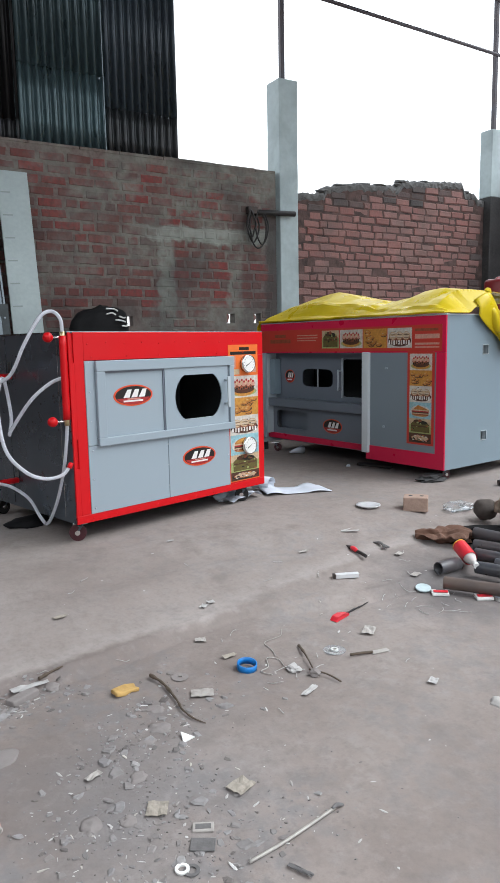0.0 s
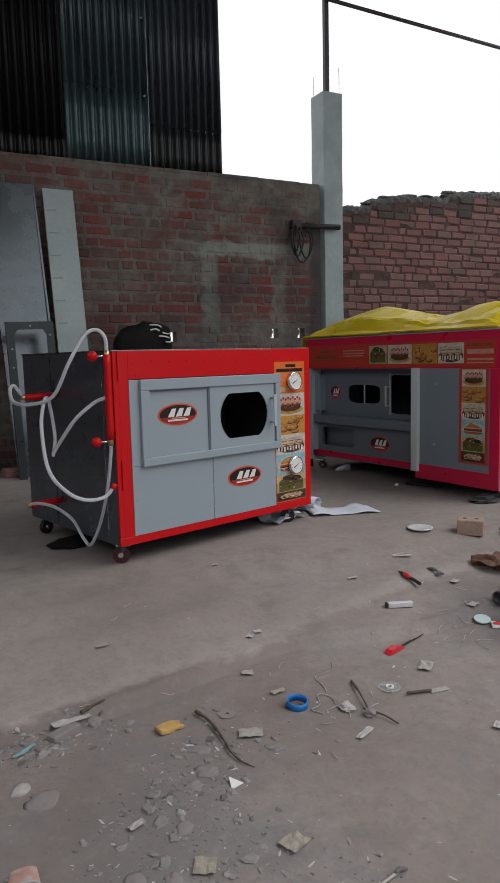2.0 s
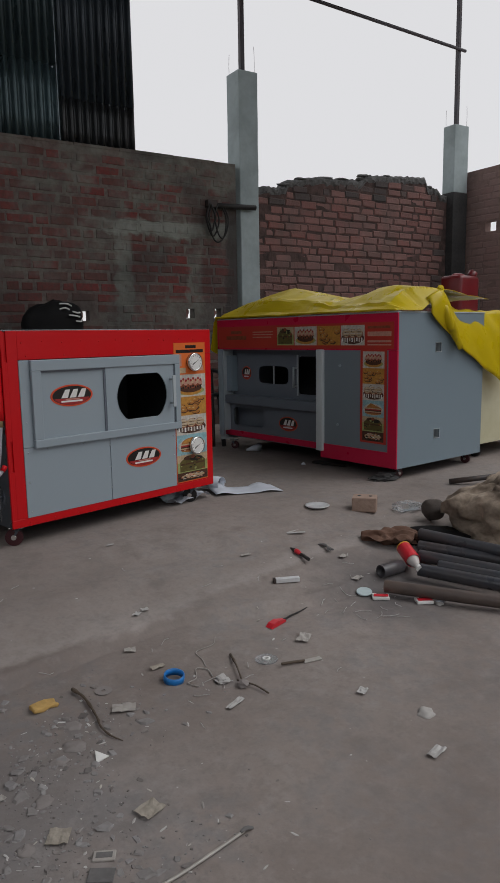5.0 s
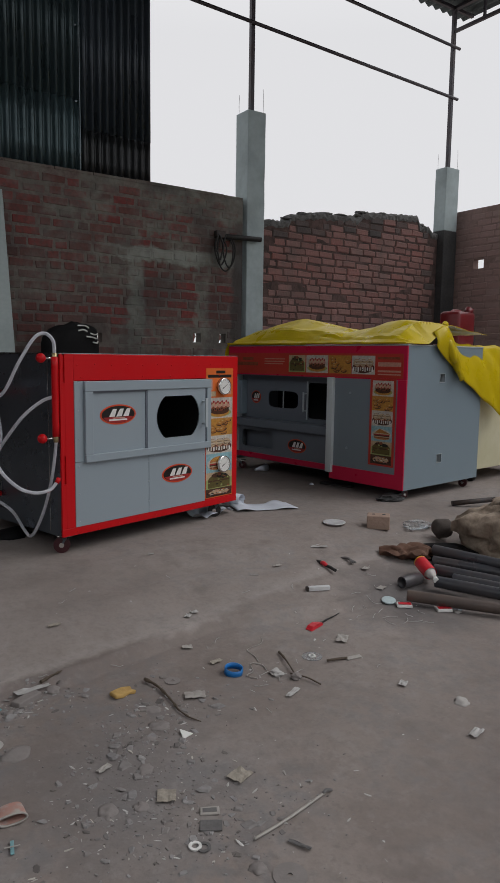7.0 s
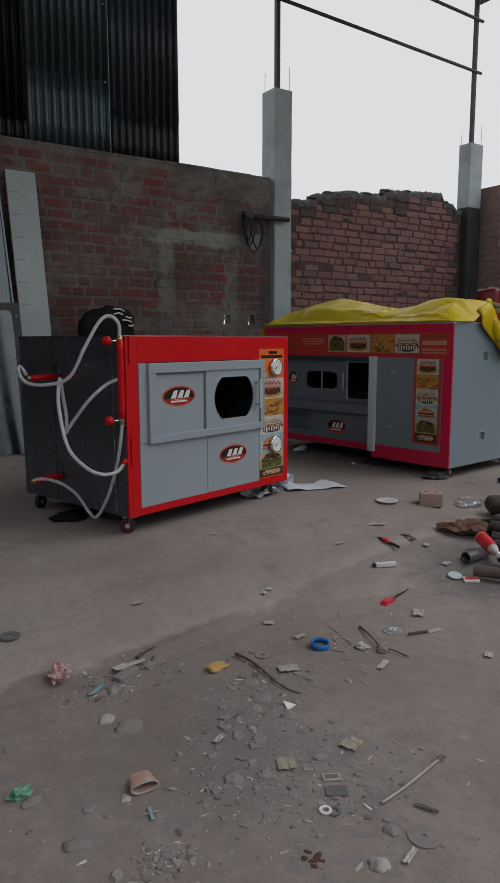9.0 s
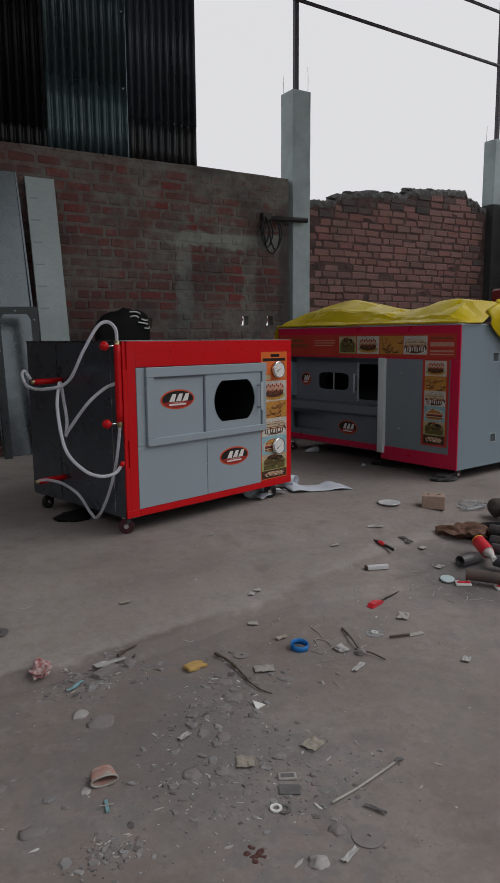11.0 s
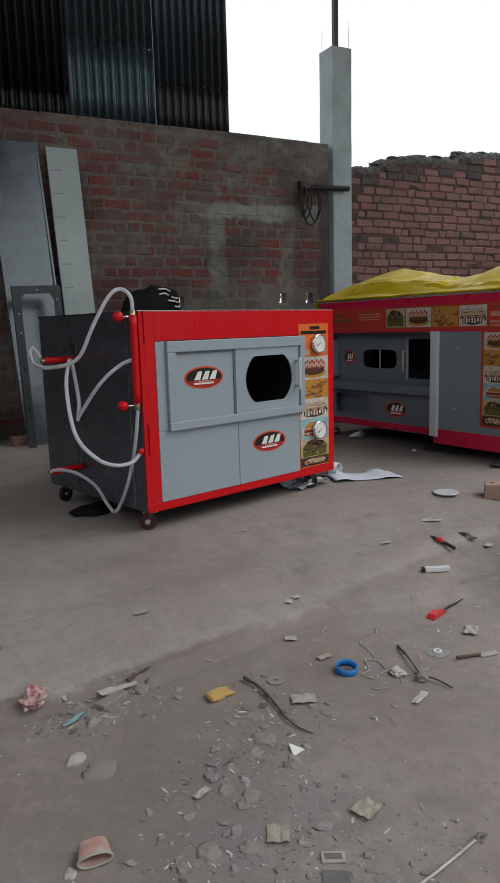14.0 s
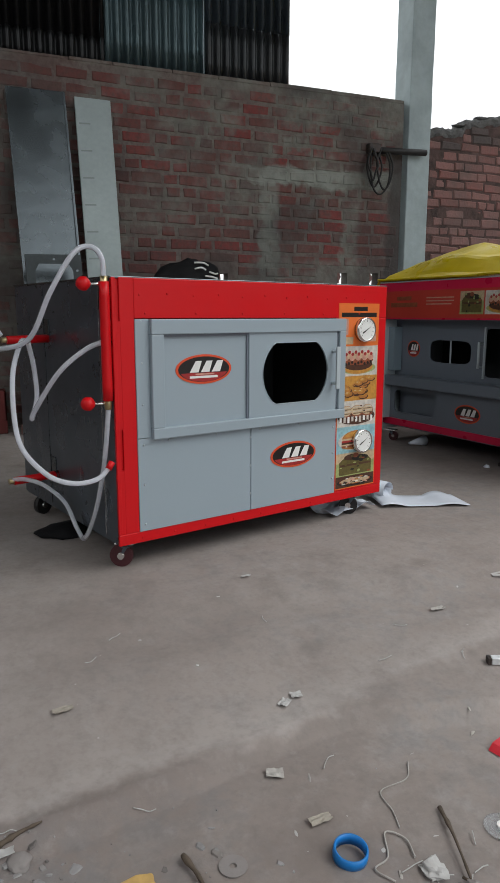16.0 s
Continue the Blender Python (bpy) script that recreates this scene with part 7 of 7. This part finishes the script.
for a, b in zip(rg, rg[1:]):
    for i in range(kk):
        bm.faces.new((a[i], a[(i + 1) % kk], b[(i + 1) % kk], b[i])).smooth = True
bm.faces.new(rg[0][::-1])
part("bottle_body", bm, mat("frosted_plastic", (0.74, 0.70, 0.68), 0.3, grain=(0.2, 30), Transmission_Weight=0.25, IOR=1.2), bt)
part("yellow_band", rodded((-0.0755, 0, 0), (-0.068, 0, 0), 0.0350, 20, caps=False), mat("label_yellow", (0.72, 0.38, 0.03), 0.4), bt)
bm = rodded((-0.075, 0, 0), (0.042, 0, 0), 0.0345, 20, caps=False)
part("label", bm, GLITTER, bt, "bright red wrap-round label")
part("cap", rodded((0.088, 0, 0), (0.108, 0, 0), 0.0145, 12), P["white"], bt)
bm = rodded((0, 0, 0), (0, 0, 0.006), 0.034, 26, r2=0.033)
solo("plastic_plate", bm, mat("pale_cyan_lid", (0.48, 0.58, 0.60), 0.4, grain=(0.2, 40)), "small round pale cyan plastic plate by the pipes", "plate", on(2.911, 2.976, 0.010, 20, 6, -8))
for x, y, rz in ((2.938, 2.902, -38), (3.062, 2.775, -30)):
    pk = thing("crushed_packet", on(x, y, 0.001, rz), "flattened red and white packet by the pipes", "packet", group="packets by the pipes")
    bm = boxed(-0.036, 0.036, -0.025, 0.025, 0.0, 0.014, bevel=0.004)
    for v in bm.verts:
        v.co += 0.004 * noise.noise_vector(v.co * 40 + Vector((x, y, 0)))
    part("carton", bm, P["white"], pk)
    part("red_patch", boxed(-0.030, 0.030, -0.021, 0.004, 0.0165, 0.0185, bevel=0.0008), GLITTER, pk)
    part("dark_print", boxed(-0.018, 0.022, 0.006, 0.016, 0.0165, 0.018, bevel=0.0006), SLATE, pk)
solo("paper_ball", rock(0.02, 0.017, 0.02, 44), WHITE, "small white crumpled paper ball by the pipes", "paper ball", on(3.122, 2.741, 0.004))

# ---- scattered rubble and crumbs ----
def scatter(name, label, count, spots, size, material, seed, flat=(0.4, 0.8), sub=1, shard=False, chip=False):
    rnd = random.Random(seed)
    base = []
    for i in range(9):
        bm = bmesh.new()
        if chip:
            # an angular flake: uneven outline below, a smaller, tilted one on top
            k = 5 + i % 3
            rr = random.Random(seed * 31 + i)
            ang = [2 * math.pi * (q + rr.uniform(-0.3, 0.3)) / k for q in range(k)]
            rad = [rr.uniform(0.65, 1.0) for q in range(k)]
            lo = [bm.verts.new((r * math.cos(a), 0.85 * r * math.sin(a), -0.3)) for a, r in zip(ang, rad)]
            hi = [bm.verts.new((0.72 * r * math.cos(a), 0.6 * r * math.sin(a), 0.45 + 0.2 * math.cos(a + i))) for a, r in zip(ang, rad)]
            for q in range(k):
                bm.faces.new((lo[q], lo[(q + 1) % k], hi[(q + 1) % k], hi[q]))
            bm.faces.new(hi)
            bm.verts.index_update()
        else:
            lumpy(bm, 1.0, (1, 0.8, 0.6), 0.5, sub, (0, 0, 0), seed + i)
        base.append(([v.co.copy() for v in bm.verts], [[v.index for v in f.verts] for f in bm.faces]))
        bm.free()
    verts, faces = [], []
    while count > 0:
        cx, cy, rx, ry = rnd.choice(spots)
        x, y = rnd.gauss(cx, rx), rnd.gauss(cy, ry)
        if not (0.2 < x < 4.5 and 1.3 < y < 4.6):
            continue
        count -= 1
        s = size[0] + (size[1] - size[0]) * rnd.random() ** 3
        vs, fs = rnd.choice(base)
        sc = (s, s * rnd.uniform(0.18, 0.4), s * 0.15) if shard else (s, s * rnd.uniform(0.6, 1.0), s * rnd.uniform(*flat))
        m = pose(x, y, gz(x, y) + sc[2] * 0.35, rnd.uniform(-12, 12), rnd.uniform(-12, 12), rnd.uniform(0, 360)) @ Matrix.Diagonal((*sc, 1))
        b0 = len(verts)
        verts += [m @ v for v in vs]
        faces += [[b0 + i for i in f] for f in fs]
    me = bpy.data.meshes.new(name)
    me.from_pydata(verts, [], faces)
    me.materials.append(material)
    ob = new(name, me)
    tagged(ob, label, "rubble", kind="stuff")


GRITS = mat("grit", (0.2, 0.18, 0.16), 0.85, grain=(0.5, 60), dark=(0.15, 0.135, 0.13), vary=("island", ((0.215, 0.205, 0.203), (0.255, 0.245, 0.243), (0.185, 0.165, 0.158), (0.285, 0.278, 0.278), (0.23, 0.222, 0.225), (0.34, 0.333, 0.33), (0.10, 0.088, 0.085), (0.24, 0.215, 0.20), (0.27, 0.262, 0.265))))
CHIPS = mat("pale_chips", (0.5, 0.48, 0.45), 0.7, vary=("island", ((0.40, 0.385, 0.37), (0.58, 0.57, 0.56), (0.30, 0.28, 0.265), (0.50, 0.465, 0.42))))
CLUSTERS = [(1.380, 2.447, 0.13, 0.10), (1.310, 2.252, 0.15, 0.10), (1.135, 2.938, 0.07, 0.05), (1.16, 2.935, 0.12, 0.05), (1.558, 2.698, 0.10, 0.06), (1.232, 2.293, 0.10, 0.08), (1.408, 2.075, 0.16, 0.06), (0.921, 2.152, 0.045, 0.03), (1.449, 2.563, 0.12, 0.06)]
LOOSE = [(1.360, 2.447, 0.3, 0.3), (0.867, 2.406, 0.3, 0.3), (1.456, 2.055, 0.3, 0.2), (1.110, 1.964, 0.3, 0.25)]
scatter("rubble", "loose grey stones half sunk in the dirt", 620, CLUSTERS + LOOSE[:1], (0.004, 0.021), GRITS, 11, flat=(0.14, 0.34), chip=True)
scatter("broken_chips", "flat grey chips of cement and stone on the dirt", 110, CLUSTERS + LOOSE[:2], (0.010, 0.034), GRITS, 15, flat=(0.12, 0.3), chip=True)
scatter("fine_grit", "fine grit strewn over the dirt", 1100, CLUSTERS + CLUSTERS + LOOSE, (0.002, 0.006), GRITS, 12, chip=True)
scatter("pale_slivers", "pale plastic and wood slivers on the dirt", 165, CLUSTERS + LOOSE + [(1.953, 2.682, 0.25, 0.12), (2.594, 3.009, 0.4, 0.2)], (0.007, 0.021), CHIPS, 13, shard=True)
scatter("paper_crumbs", "tiny pale paper crumbs on the floor", 240, CLUSTERS + LOOSE + [(2.201, 2.726, 0.5, 0.25), (2.602, 3.307, 0.6, 0.3), (2.407, 3.704, 0.7, 0.2), (2.890, 3.006, 0.2, 0.15), (1.315, 3.613, 0.5, 0.25)], (0.002, 0.007), CHIPS, 14, flat=(0.15, 0.3))

# ---- bricks, last ----
brickwork(wall_back, lambda u, z: pose(u, 7.43, z), -3.15, 5.02, 2.73, lambda u, z: 2.9 < u and 1.15 < z, keep_a, (BRICK_A, BRICK_AJ),
          proud=0.004, seed=1, wobble=0.0015, stretcher=0.236, rough=1.0, high=0.080, gap=0.020, headers=0.3, tilt=0.3)
# dark bricks: soot along the broken top, corner shade painted in near the column
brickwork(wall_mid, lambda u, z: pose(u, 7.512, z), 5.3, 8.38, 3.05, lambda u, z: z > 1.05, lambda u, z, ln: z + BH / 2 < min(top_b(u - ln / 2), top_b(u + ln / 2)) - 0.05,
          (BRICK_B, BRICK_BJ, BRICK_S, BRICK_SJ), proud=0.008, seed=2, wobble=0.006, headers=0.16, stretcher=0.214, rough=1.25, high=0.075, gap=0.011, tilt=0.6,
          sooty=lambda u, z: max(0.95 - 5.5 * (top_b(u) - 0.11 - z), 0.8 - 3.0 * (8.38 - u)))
# darker bricks towards the corner put its shade into the colour
brickwork(wall_side, lambda u, z: pose(8.70, -u, z, 0, 0, -90), -7.56, -3.0, 3.06, lambda u, z: u < -5.6 and z > 1.0,
          lambda u, z, ln: not (-HOLE_R[1] - ln / 2 < u < -HOLE_R[0] + ln / 2 and HOLE_R[2] - BH / 2 < z < HOLE_R[3] + BH / 2), (BRICK_D, BRICK_DJ, BRICK_S, BRICK_SJ),
          proud=0.003, seed=3, wobble=0.003, high=0.078, gap=0.008, sooty=lambda u, z: 0.4 - 2.4 * (u + 7.56))
